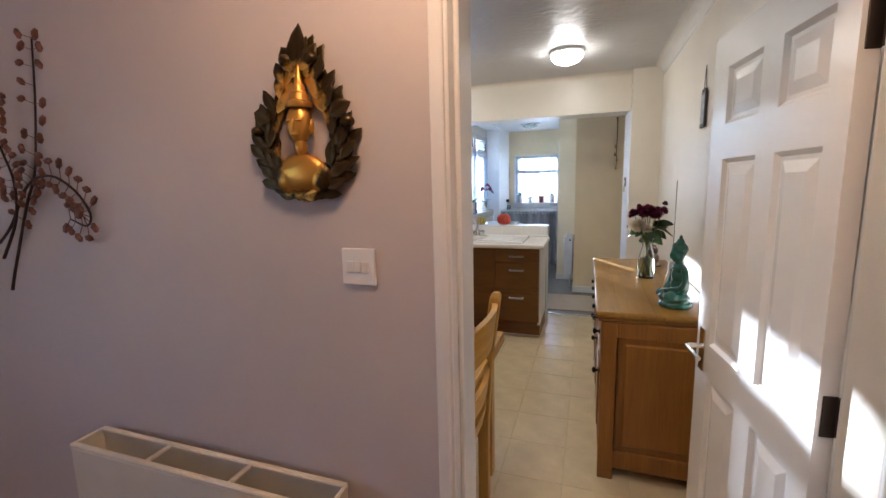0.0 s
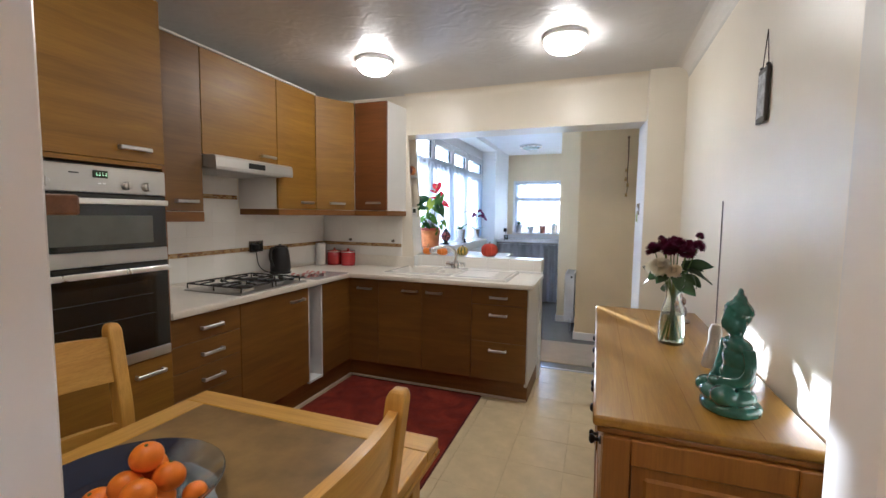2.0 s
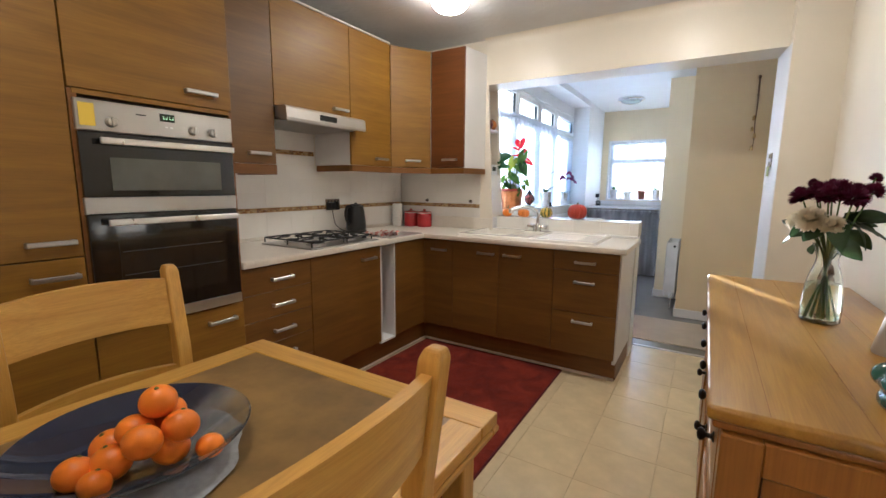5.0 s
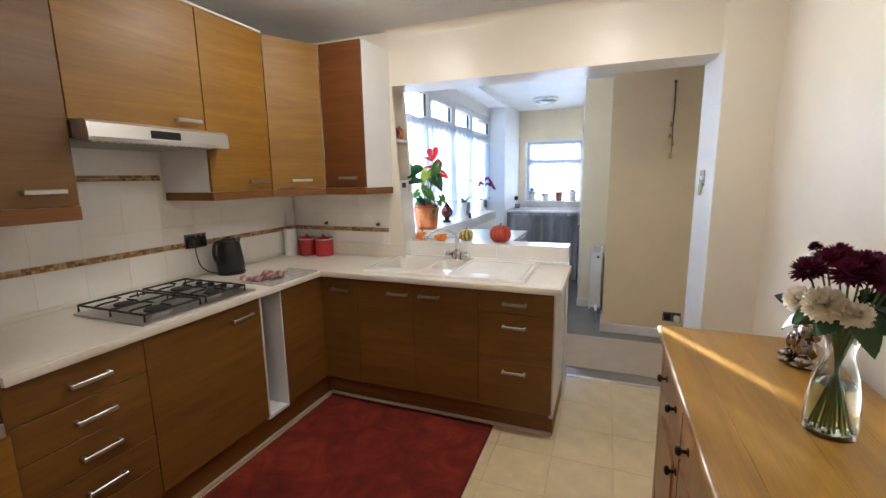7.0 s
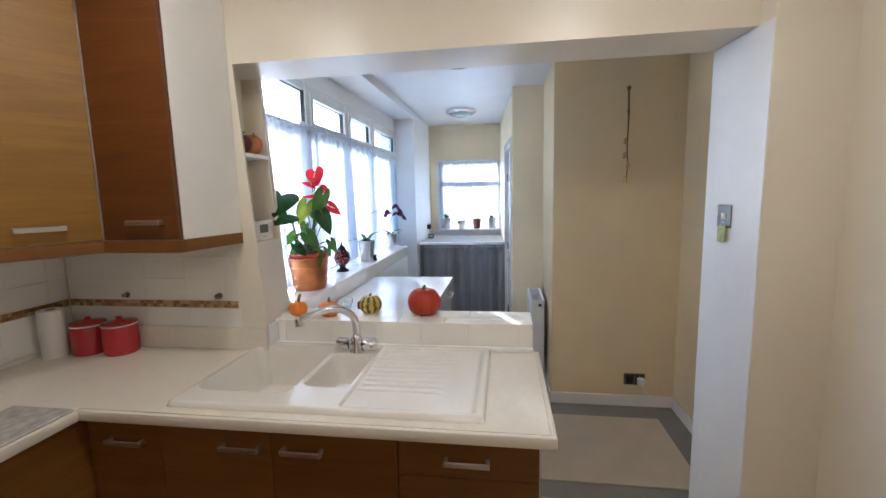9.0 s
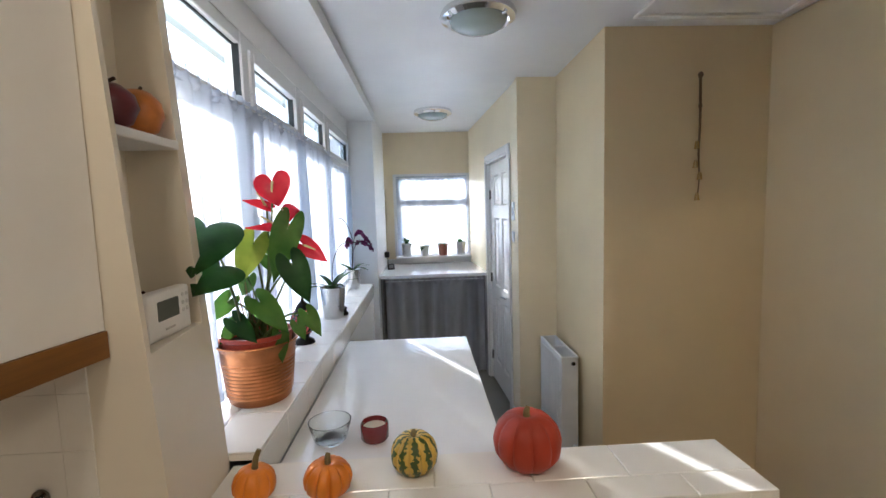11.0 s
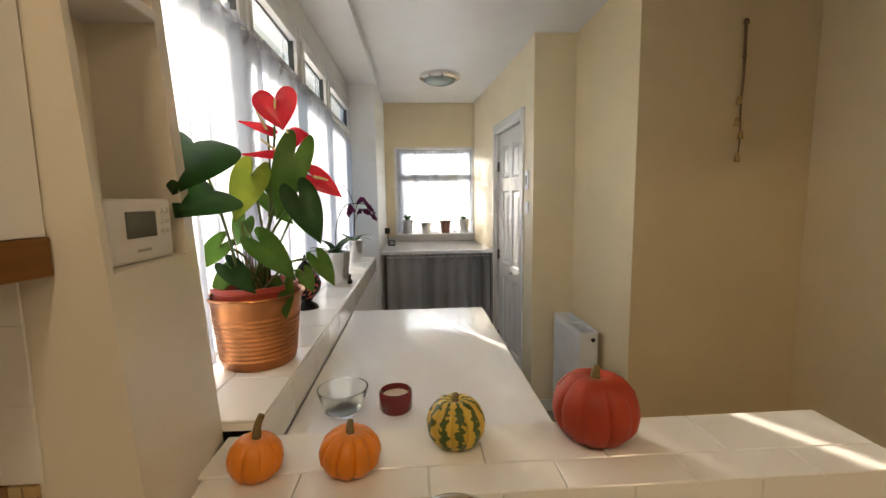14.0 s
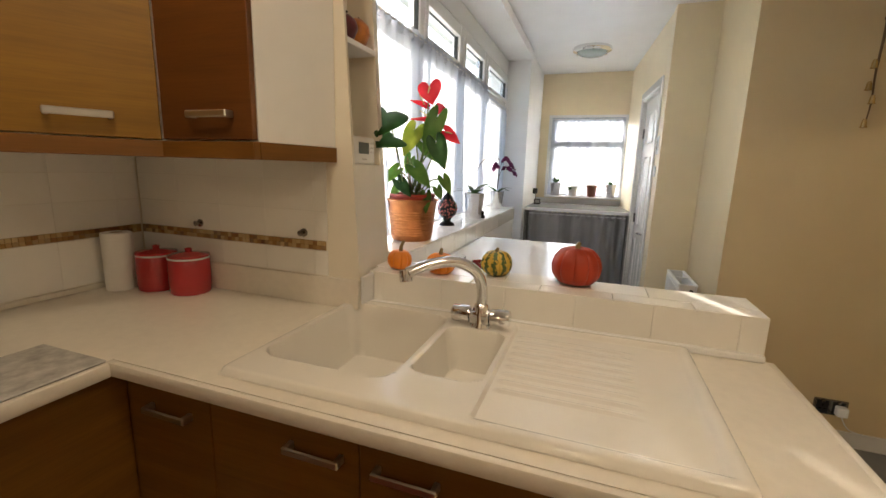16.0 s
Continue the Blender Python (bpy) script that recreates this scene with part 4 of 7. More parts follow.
def panel_door(name, m, w, h, label, lever_side, cut=0.0):
    """A moulded six-panel door in its own x-z plane, hinged at x = 0, 36 mm thick, seen from -y and +y."""
    th = thing(name, m, label, "door")
    th["kind"] = "structure"
    t, s = 0.018, 0.10
    mid = (w + cut) / 2 - cut
    cols = ((s + 0.03 - cut, mid - 0.04), (mid + 0.05, w - s))
    rows = ((0.20, 0.79), (0.905, 1.51), (1.615, h - 0.105))
    bm = bmesh.new()
    xs = [0, cols[0][0], cols[0][1], cols[1][0], cols[1][1], w]
    zs = [0, rows[0][0], rows[0][1], rows[1][0], rows[1][1], rows[2][0], rows[2][1], h]
    for sgn in (-1, 1):
        for i in range(5):
            for j in range(7):
                x0, x1, z0, z1 = xs[i], xs[i + 1], zs[j], zs[j + 1]
                rings = [(0, 1.0)]
                if i in (1, 3) and j in (1, 3, 5):
                    rings = [(0, 1.0), (0.012, 0.45), (0.022, 0.45), (0.05, 0.85)]
                prev = None
                for ins, dep in rings:
                    q = [bm.verts.new((x, sgn * t * dep, z)) for x, z in ((x0 + ins, z0 + ins), (x1 - ins, z0 + ins), (x1 - ins, z1 - ins), (x0 + ins, z1 - ins))]
                    if prev:
                        for k in range(4):
                            bm.faces.new((prev[k], prev[(k + 1) % 4], q[(k + 1) % 4], q[k]))
                    prev = q
                bm.faces.new(prev)
    for x in (0, w):
        bm.faces.new([bm.verts.new(p) for p in ((x, -t, 0), (x, t, 0), (x, t, h), (x, -t, h))])
    for z in (0, h):
        bm.faces.new([bm.verts.new(p) for p in ((0, -t, z), (w, -t, z), (w, t, z), (0, t, z))])
    bmesh.ops.remove_doubles(bm, verts=bm.verts[:], dist=0.0003)
    bmesh.ops.recalc_face_normals(bm, faces=bm.faces[:])
    part("leaf", bm, GLOSSWHITE, th)
    for sgn in (-1, 1):
        hb_ = box(w - 0.075, w - 0.035, sgn * (t + 0.003) - 0.003, sgn * (t + 0.003) + 0.003, 0.80, 0.95, 0.002)
        pl = part("handle_plate", hb_, CHROME, th, "chrome handle plate")
        lv = tube(bmesh.new(), arc([(w - 0.055, sgn * (t + 0.004), 0.885), (w - 0.055, sgn * (t + 0.045), 0.885), (w - 0.075, sgn * (t + 0.052), 0.885), (w - 0.155, sgn * (t + 0.05), 0.877)], 14), 0.009, 10)
        part("lever", lv, CHROME, pl, "chrome lever handle", smooth=True)
    for z in (0.22, 0.96, 1.72):
        hg = box(-0.004, 0.03, -t - 0.004, -t + 0.0005, z - 0.04, z + 0.04, 0.001)
        bx(hg, -0.003, 0.0005, -t, t * 0.5, z - 0.045, z + 0.045, 0.001)
        hg = merge(hg, lathe([(0, z - 0.042), (0.006, z - 0.042), (0.006, z + 0.042), (0, z + 0.042)], 10, m=pose(-0.004, -t - 0.004, 0)))
        part("hinge", hg, plain("dark bronze", (0.06, 0.045, 0.035), 0.4, metal=0.8), th, "dark bronze hinge")
    return th


panel_door("door_1", pose(0.689, 1.387, 0.006, 0, 0, 97), 0.638, 1.888, "white six-panel door standing open into the kitchen", 1, 0.062)

HEART = ((0.0, 0.0), (-0.20, 0.06), (-0.35, 0.16), (-0.38, 0.30), (-0.27, 0.44), (-0.06, 0.52), (0.18, 0.51), (0.44, 0.42), (0.68, 0.27), (0.87, 0.11), (1.0, 0.0))


def leaf(length, width, curl=0.25, heart=False, n=10, fold=0.15):
    """A leaf along +x from the origin, its face up; heart: with two lobes behind the stalk."""
    bm = bmesh.new()
    rows = []
    line = [Vector((x, y, 0)) for x, y in HEART]
    line = arc(line, 20) if heart else None
    for i in range((20 if heart else n) + 1):
        row = []
        for k in range(-3, 4):
            t_ = k / 3
            if heart:
                p = line[i]
                mx_ = max(0.0, p.x) * 0.98 if i < 20 else 1.0
                x, y = (mx_ + (p.x - mx_) * abs(t_)) * length, max(0.0, p.y) * width * t_
                u = max(0.0, x / length)
            else:
                u = i / n
                y = width / 2 * (math.sin(math.pi * (0.06 + 0.94 * u)) ** 0.8 if i < n else 0) * t_
                x = u * length
            z = -curl * length * u * u + fold * abs(y) - 0.10 * width * (abs(t_) ** 3)
            row.append(bm.verts.new((x, y, z)))
        rows.append(row)
    for p, q in zip(rows, rows[1:]):
        for k in range(6):
            bm.faces.new((p[k], q[k], q[k + 1], p[k + 1]))
    bmesh.ops.remove_doubles(bm, verts=bm.verts[:], dist=0.0002)
    return bm


def frame_of(base, tip, facing):
    """The turn that lays a leaf from base to tip with its upper side towards facing."""
    x = (Vector(tip) - Vector(base)).normalized()
    z = Vector(facing)
    z = (z - x * z.dot(x)).normalized()
    y = z.cross(x)
    return Matrix.Translation(base) @ Matrix((x, y, z)).transposed().to_4x4()


# ---- hall: plaque, switch, radiator and wall ornament ----


def gilded(name):
    """Dark bronze carving, gilt towards its middle with an uneven border."""
    m, n, l, b_ = shader(name)
    c, mp, ln = n.new("ShaderNodeTexCoord"), n.new("ShaderNodeMapping"), n.new("ShaderNodeVectorMath")
    mp.inputs["Scale"].default_value, mp.inputs["Location"].default_value = (14.0, 0.0, 6.2), (0.0, 0.0, 0.06)
    ln.operation = "LENGTH"
    l.new(c.outputs["Object"], mp.inputs[0])
    l.new(mp.outputs[0], ln.inputs[0])
    ad, ml = n.new("ShaderNodeMath"), n.new("ShaderNodeMath")
    ml.operation = "MULTIPLY_ADD"
    l.new(tex(n, l, size=26, detail=4), ml.inputs[0])
    ml.inputs[1].default_value, ml.inputs[2].default_value = -0.9, 0.45
    l.new(ln.outputs["Value"], ad.inputs[0])
    l.new(ml.outputs[0], ad.inputs[1])
    l.new(ramp(n, l, ad.outputs[0], [(0.86, (0.66, 0.35, 0.05)), (1.0, (0.12, 0.066, 0.016)), (1.4, (0.06, 0.038, 0.013))]), b_.inputs["Base Color"])
    b_.inputs["Metallic"].default_value, b_.inputs["Roughness"].default_value = 0.8, 0.36
    return m


GILT = gilded("gilt and dark bronze")
bm = bmesh.new()
rnd = random.Random(5)


def flame(bm, x, z, ang, ln, w, y=-0.02):
    """A carved leaf lying in the wall's plane, pointing along ang."""
    lf = leaf(ln, w, 0.12, n=8, fold=0.35)
    t = bmesh.new()
    me = bpy.data.meshes.new("tmp")
    lf.to_mesh(me)
    lf.free()
    t.from_mesh(me)
    bpy.data.meshes.remove(me)
    bmesh.ops.solidify(t, geom=t.faces[:], thickness=0.008)
    d = Vector((math.cos(ang), 0, math.sin(ang)))
    t.transform(frame_of((x, y, z), Vector((x, y, z)) + d, (0, -1, 0)))
    return merge(bm, t)


for i in range(30):
    a = math.pi * (-0.5 + 2 * i / 30)
    ca, sa = math.cos(a), math.sin(a)
    ex, ez = 0.094 * ca * (1 - 0.40 * max(0, sa)), 0.118 * sa + 0.045 * max(0, sa) ** 3 - 0.01
    side = 1 if ca >= 0 else -1
    for k in range(3):
        ang = math.pi / 2 - side * (-0.25 + 0.42 * k) + rnd.uniform(-0.2, 0.2) - side * (0.9 * max(0, -sa) - 0.35 * max(0, sa))
        flame(bm, ex * (0.86 + 0.10 * k), ez * (0.9 + 0.06 * k) - 0.012, ang, 0.046 + 0.012 * rnd.random(), 0.024, -0.014 - 0.006 * ((i + k) % 3))
for x, z, ang, ln in ((0, 0.13, math.pi / 2, 0.085), (-0.012, 0.12, 2.1, 0.06), (0.012, 0.12, 1.05, 0.06), (-0.075, 0.02, 2.7, 0.05), (0.075, 0.03, 0.5, 0.05)):
    flame(bm, x, z, ang, ln, 0.036, -0.03)
for i in range(24):
    a = math.pi * (1.02 + 0.96 * i / 23)
    ball(bm, (0.092 * math.cos(a), -0.014, 0.118 * math.sin(a) - 0.022), (0.014, 0.012, 0.014), sub=1)
for x, z, s in ((-0.112, 0.0, 0.013), (0.112, 0.015, 0.016), (-0.03, 0.142, 0.017), (0.03, 0.142, 0.017)):
    ball(bm, (x, -0.025, z), (s, 0.014, s * 0.85), sub=2)
b = lathe([(0, 0.075), (0.003, 0.07), (0.006, 0.05), (0.010, 0.032), (0.013, 0.030), (0.016, 0.016), (0.020, 0.014), (0.023, 0.0), (0.028, -0.003), (0.029, -0.01), (0.026, -0.014)], 20, m=pose(0, -0.026, 0.055))
for c_, s_ in (((0, -0.028, 0.012), (0.028, 0.024, 0.038)), ((0, -0.026, -0.03), (0.014, 0.014, 0.022)), ((0, -0.022, -0.082), (0.06, 0.02, 0.038)), ((-0.045, -0.02, -0.092), (0.03, 0.018, 0.032)), ((0.045, -0.02, -0.092), (0.03, 0.018, 0.032)), ((0, -0.051, 0.008), (0.004, 0.005, 0.012)), ((0, -0.05, -0.010), (0.009, 0.004, 0.003)), ((-0.011, -0.048, 0.016), (0.009, 0.004, 0.0025)), ((0.011, -0.048, 0.016), (0.009, 0.004, 0.0025)), ((-0.028, -0.024, 0.005), (0.005, 0.007, 0.016)), ((0.028, -0.024, 0.005), (0.005, 0.007, 0.016))):
    ball(b, c_, s_, sub=3)
b.transform(Matrix.Diagonal((0.98, 1, 1.08, 1)))
mask = merge(bm, b)
mask.transform(Matrix.Diagonal((1.08, 1, 1.06, 1)))
solid("wall_sculpture", mask, GILT, "carved gilt and dark bronze wall sculpture in a leafy frame", "sculpture", smooth=True, m=pose(-0.405, Y0 - 0.001, 1.585, 0, 2, 0))
sw = thing("light_switch", (-0.285, Y0 - 0.001, 1.272), "white plastic triple light switch on the hall wall", "light switch")
part("plate", box(-0.043, 0.043, -0.009, 0, -0.043, 0.043, 0.003, 2), plain("white plastic", (0.80, 0.78, 0.76), 0.35), sw)
for x in (-0.02, 0.0, 0.02):
    part("rocker", box(x - 0.009, x + 0.009, -0.012, -0.008, -0.014, 0.014, 0.002), plain("off-white rocker", (0.72, 0.70, 0.68), 0.35), sw)


def radiator(m, w, h, d, label, fins=True, mat=None):
    """A panel radiator in its own x-z plane with its face at -y."""
    mat = mat or UPVC
    th = thing("radiator", m, label, "radiator")
    part("front_panel", box(0, w, -d, -d + 0.012, 0.0, h - 0.01, 0.005, 2), mat, th)
    if fins:
        n = max(3, int(w / 0.033))
        for i in range(n):
            x = 0.02 + (w - 0.04) * (i + 0.5) / n
            part("rib", box(x - 0.009, x + 0.009, -d - 0.005, -d + 0.002, 0.025, h - 0.03, 0.0035), mat, th)
    part("back_panel", box(0, w, -0.035, -0.025, 0.0, h - 0.01, 0.004), mat, th)
    g = box(-0.002, w + 0.002, -d - 0.001, -d + 0.016, h - 0.012, h, 0.003)
    bx(g, -0.002, w + 0.002, -0.04, -0.022, h - 0.012, h, 0.003)
    n = max(2, round(w / 0.29))
    for i in range(n + 1):
        x = w * i / n
        bx(g, x - 0.006, x + 0.006, -d + 0.01, -0.03, h - 0.012, h - 0.002, 0.002)
    part("top_grille", g, mat, th)
    for x in (-0.001, w - 0.001):
        part("side_panel", box(x - 0.002, x + 0.004, -d + 0.006, -0.028, 0.02, h - 0.008, 0.001), mat, th)
    part("bracket", box(w * 0.3, w * 0.3 + 0.03, -0.026, 0.0, 0.1, h - 0.1), mat, th)
    return th


CREAMRAD = plain("cream radiator enamel", (0.72, 0.66, 0.52), 0.35)
r_ = radiator(pose(-1.225, Y0, 0.14), 0.885, 0.58, 0.125, "cream enamelled panel radiator on the hall wall", fins=False, mat=CREAMRAD)
part("pipe", tube(bmesh.new(), [(0.86, -0.06, 0.03), (0.92, -0.06, 0.03), (0.92, -0.06, -0.14)], 0.008, 8), CREAMRAD, r_, smooth=True)

orn = thing("metal_wall_ornament", (-1.40, Y0 - 0.002, 1.20), "dark wire wall ornament of leafy twigs with copper buds", "wall ornament")
WIRE = plain("dark brown wire", (0.05, 0.03, 0.025), 0.5, metal=0.6)
BUD = plain("copper buds", (0.16, 0.065, 0.04), 0.45, metal=0.5, vary=0.5, size=30)
rnd = random.Random(3)
stems = [[(-0.21, -0.06), (-0.17, 0.02), (-0.06, 0.22), (0.01, 0.33), (0.06, 0.52), (0.09, 0.70)],
         [(-0.22, 0.10), (-0.14, 0.16), (-0.03, 0.28), (0.08, 0.31), (0.18, 0.27), (0.24, 0.20), (0.22, 0.16), (0.15, 0.18)],
         [(-0.20, 0.05), (-0.10, 0.18), (-0.08, 0.30), (-0.12, 0.42), (-0.10, 0.55)]]
for k, s in enumerate(stems):
    line = arc([(x, -0.012 - 0.006 * k, z) for x, z in s], 40)
    st = part("stem", tube(bmesh.new(), line, 0.005, 6, taper=0.0025), WIRE, orn, smooth=True)
    buds = bmesh.new()
    for i in range(14, 41):
        for sd in (-1, 1):
            if i % 2 == 0 and rnd.random() < 0.9:
                p = line[i]
                d = (line[min(i + 1, 40)] - line[i - 1]).normalized()
                off = Vector((-d.z, 0, d.x)) * sd * rnd.uniform(0.03, 0.05)
                q = p + off + Vector((0, -0.008, 0.008))
                tube(buds, [p, q], 0.0012, 4)
                ball(buds, q, (0.019, 0.008, 0.011), pose(0, 0, 0, 0, rnd.uniform(0, 180), 0), 1)
    part("buds", buds, BUD, st, "small copper buds")

# ---- dining table and chairs ----
dt = thing("dining_table", (-0.63, 1.885, 0), "pale oak dining table with a dark slate-brown inset top", "dining table")
TX0, TX1, TY0, TY1, TZ = -1.085, -0.165, 1.42, 2.37, 0.732
fw = 0.085
wpart("end_rail", box(TX0, TX1, TY1 - fw, TY1, TZ - 0.032, TZ, 0.004, 2), PALEX, dt)
wpart("end_rail", box(TX0, TX1, TY0, TY0 + fw, TZ - 0.032, TZ, 0.004, 2), PALEX, dt)
wpart("side_rail", box(TX0, TX0 + fw, TY0 + fw, TY1 - fw, TZ - 0.032, TZ, 0.004, 2), PALE, dt)
wpart("side_rail", box(TX1 - fw, TX1, TY0 + fw, TY1 - fw, TZ - 0.032, TZ, 0.004, 2), PALE, dt)
wpart("inset_top", box(TX0 + fw, TX1 - fw, TY0 + fw, TY1 - fw, TZ - 0.03, TZ - 0.003), plain("brown stone inset", (0.23, 0.14, 0.042), 0.38, vary=0.35, size=7, relief=0.05), dt, "glossy mottled brown inset panel")
b = box(TX0 + 0.02, TX1 + 0.004, TY1 - 0.03, TY1 + 0.004, TZ - 0.05, TZ - 0.033, 0.004)
bx(b, TX1 - 0.02, TX1 + 0.004, TY0 + 0.02, TY1 - 0.03, TZ - 0.05, TZ - 0.033, 0.004)
bx(b, TX0, TX0 + 0.02, TY0 + 0.02, TY1 - 0.03, TZ - 0.05, TZ - 0.033, 0.004)
wpart("edge_moulding", b, PALE, dt)
b = box(TX0 + 0.06, TX1 - 0.06, TY1 - 0.075, TY1 - 0.055, TZ - 0.13, TZ - 0.034, 0.002)
bx(b, TX0 + 0.06, TX1 - 0.06, TY0 + 0.055, TY0 + 0.075, TZ - 0.13, TZ - 0.034, 0.002)
bx(b, TX0 + 0.055, TX0 + 0.075, TY0 + 0.075, TY1 - 0.075, TZ - 0.13, TZ - 0.034, 0.002)
bx(b, TX1 - 0.075, TX1 - 0.055, TY0 + 0.075, TY1 - 0.075, TZ - 0.13, TZ - 0.034, 0.002)
wpart("apron", b, PALE, dt)
for x in (TX0 + 0.07, TX1 - 0.07):
    for y in (TY0 + 0.07, TY1 - 0.07):
        wpart("leg", box(x - 0.03, x + 0.03, y - 0.03, y + 0.03, 0, TZ - 0.034, 0.006, 2), PALEZ, dt)

ch = thing("dining_chair", (0, 0, 0), "pale oak dining chair with a broad curved top rail", "chair", "chairs at the dining table")
for y in (-0.215, 0.215):
    bm = bmesh.new()
    lo = [(-0.005, y), (0.0, y)]
    pts = [(0.0, 0.0), (0.0, 0.45), (0.02, 0.75), (0.055, 1.0)]
    rings = []
    for (x, z), (wx, wy) in zip(pts, ((0.022, 0.02), (0.024, 0.022), (0.024, 0.022), (0.022, 0.021))):
        rings.append([bm.verts.new((x + sx * wx, y + sy * wy, z)) for sx, sy in ((-1, -1), (1, -1), (1, 1), (-1, 1))])
    rings.append([bm.verts.new((0.058 + sx * 0.015, y + sy * 0.014, 1.018)) for sx, sy in ((-1, -1), (1, -1), (1, 1), (-1, 1))])
    for p, q in zip(rings, rings[1:]):
        for k in range(4):
            bm.faces.new((p[k], p[(k + 1) % 4], q[(k + 1) % 4], q[k]))
    bm.faces.new(rings[0][::-1])
    bm.faces.new(rings[-1])
    bmesh.ops.bevel(bm, geom=bm.edges[:], offset=0.006, segments=2, affect="EDGES", profile=0.5)
    part("back_post", bm, PALEZ, ch)
    part("leg", box(-0.405, -0.365, y - 0.02, y + 0.02, 0, 0.43, 0.005, 2), PALEZ, ch)
    part("side_rail", box(-0.37, -0.015, y - 0.011, y + 0.011, 0.36, 0.43, 0.003), PALEX, ch)


def curved_rail(z0, z1, x0, depth, thick, lean):
    """A slat between the posts that bows backwards and leans with them; its upper edge rises to the middle."""
    bm = bmesh.new()
    n = 16
    rows = []
    for i in range(n + 1):
        u = 2 * i / n - 1
        y = 0.198 * u
        x = x0 + depth * (1 - u * u)
        up = 0.012 * (1 - u * u)
        rows.append([bm.verts.new(p) for p in ((x - thick / 2, y, z0 + up * 0.5), (x + thick / 2, y, z0 + up * 0.5), (x + thick / 2 + lean, y, z1 + up), (x - thick / 2 + lean, y, z1 + up))])
    for p, q in zip(rows, rows[1:]):
        for k in range(4):
            bm.faces.new((p[k], p[(k + 1) % 4], q[(k + 1) % 4], q[k]))
    bm.faces.new(rows[0][::-1])
    bm.faces.new(rows[-1])
    bmesh.ops.recalc_face_normals(bm, faces=bm.faces[:])
    return bm


part("top_rail", curved_rail(0.83, 0.975, 0.032, 0.03, 0.022, 0.02), PALE, ch, "broad curved oak top rail", smooth=True)
part("lower_rail", curved_rail(0.62, 0.69, 0.012, 0.025, 0.02, 0.008), PALE, ch, smooth=True)
part("middle_rail", curved_rail(0.52, 0.56, 0.004, 0.02, 0.02, 0.004), PALE, ch, smooth=True)
part("seat", box(-0.43, 0.0, -0.225, 0.225, 0.43, 0.455, 0.008, 2), PALE, ch)
part("front_rail", box(-0.395, -0.375, -0.2, 0.2, 0.36, 0.43, 0.003), PALE, ch)
ch.matrix_basis = pose(-0.19, 1.822, 0)
copy_thing(ch, pose(-1.195, 1.945, 0, 0, 0, 181))

pm = bmesh.new()
pm = lathe([(0, 0), (0.205, 0), (0.208, 0.004), (0.20, 0.007)] + [(0.20 - 0.0105 * i, 0.0065 + (0.0025 if i % 2 else 0)) for i in range(1, 19)] + [(0, 0.007)], 56, wobble=lambda a, z: 1 + 0.03 * math.sin(5 * a) + 0.018 * math.sin(11 * a + 1))
solid("placemat", pm, plain("pale blue-grey woven mat", (0.34, 0.37, 0.40), 0.5, vary=0.18, size=40, relief=0.3), "round pale grey ringed placemat on the dining table", "placemat", smooth=True, m=pose(-0.69, 1.79, TZ))
def streaked_glass(name):
    """Clear glass that turns deep blue towards one side."""
    m, n, l, b_ = shader(name)
    c, sp, ad, no = n.new("ShaderNodeTexCoord"), n.new("ShaderNodeSeparateXYZ"), n.new("ShaderNodeMath"), n.new("ShaderNodeMath")
    l.new(c.outputs["Object"], sp.inputs[0])
    no.operation = "MULTIPLY"
    no.inputs[1].default_value = 0.12
    l.new(tex(n, l, size=9), no.inputs[0])
    l.new(sp.outputs[0], ad.inputs[0])
    l.new(no.outputs[0], ad.inputs[1])
    l.new(ramp(n, l, ad.outputs[0], [(0.06, (0.055, 0.065, 0.115)), (0.16, (0.75, 0.80, 0.82))]), b_.inputs["Base Color"])
    l.new(ramp(n, l, ad.outputs[0], [(0.06, (0.45, 0.45, 0.45)), (0.16, (0.95, 0.95, 0.95))]), b_.inputs["Transmission Weight"])
    b_.inputs["Roughness"].default_value = 0.04
    return m


pl = lathe([(0, 0.010), (0.09, 0.011), (0.13, 0.019), (0.175, 0.036), (0.203, 0.052), (0.206, 0.050), (0.177, 0.031), (0.13, 0.012), (0.09, 0.003), (0, 0.0)], 60)
solid("fruit_plate", pl, streaked_glass("blue streaked glass"), "wide dark blue glass plate heaped with oranges", "plate", smooth=True, m=pose(-0.70, 1.82, TZ + 0.0095, 0, 0, 20))


def orange_bm(r, seed):
    bm = bmesh.new()
    ball(bm, (0, 0, 0), (r, r, r * 0.92), sub=4)
    for v in bm.verts:
        d = v.co.length
        ax = math.hypot(v.co.x, v.co.y) / r
        v.co *= 1 + 0.012 * noise.noise(v.co * 20 + Vector((seed, 0, 0))) - (0.05 * max(0, 1 - ax / 0.25) if v.co.z > 0 else 0)
    return bm


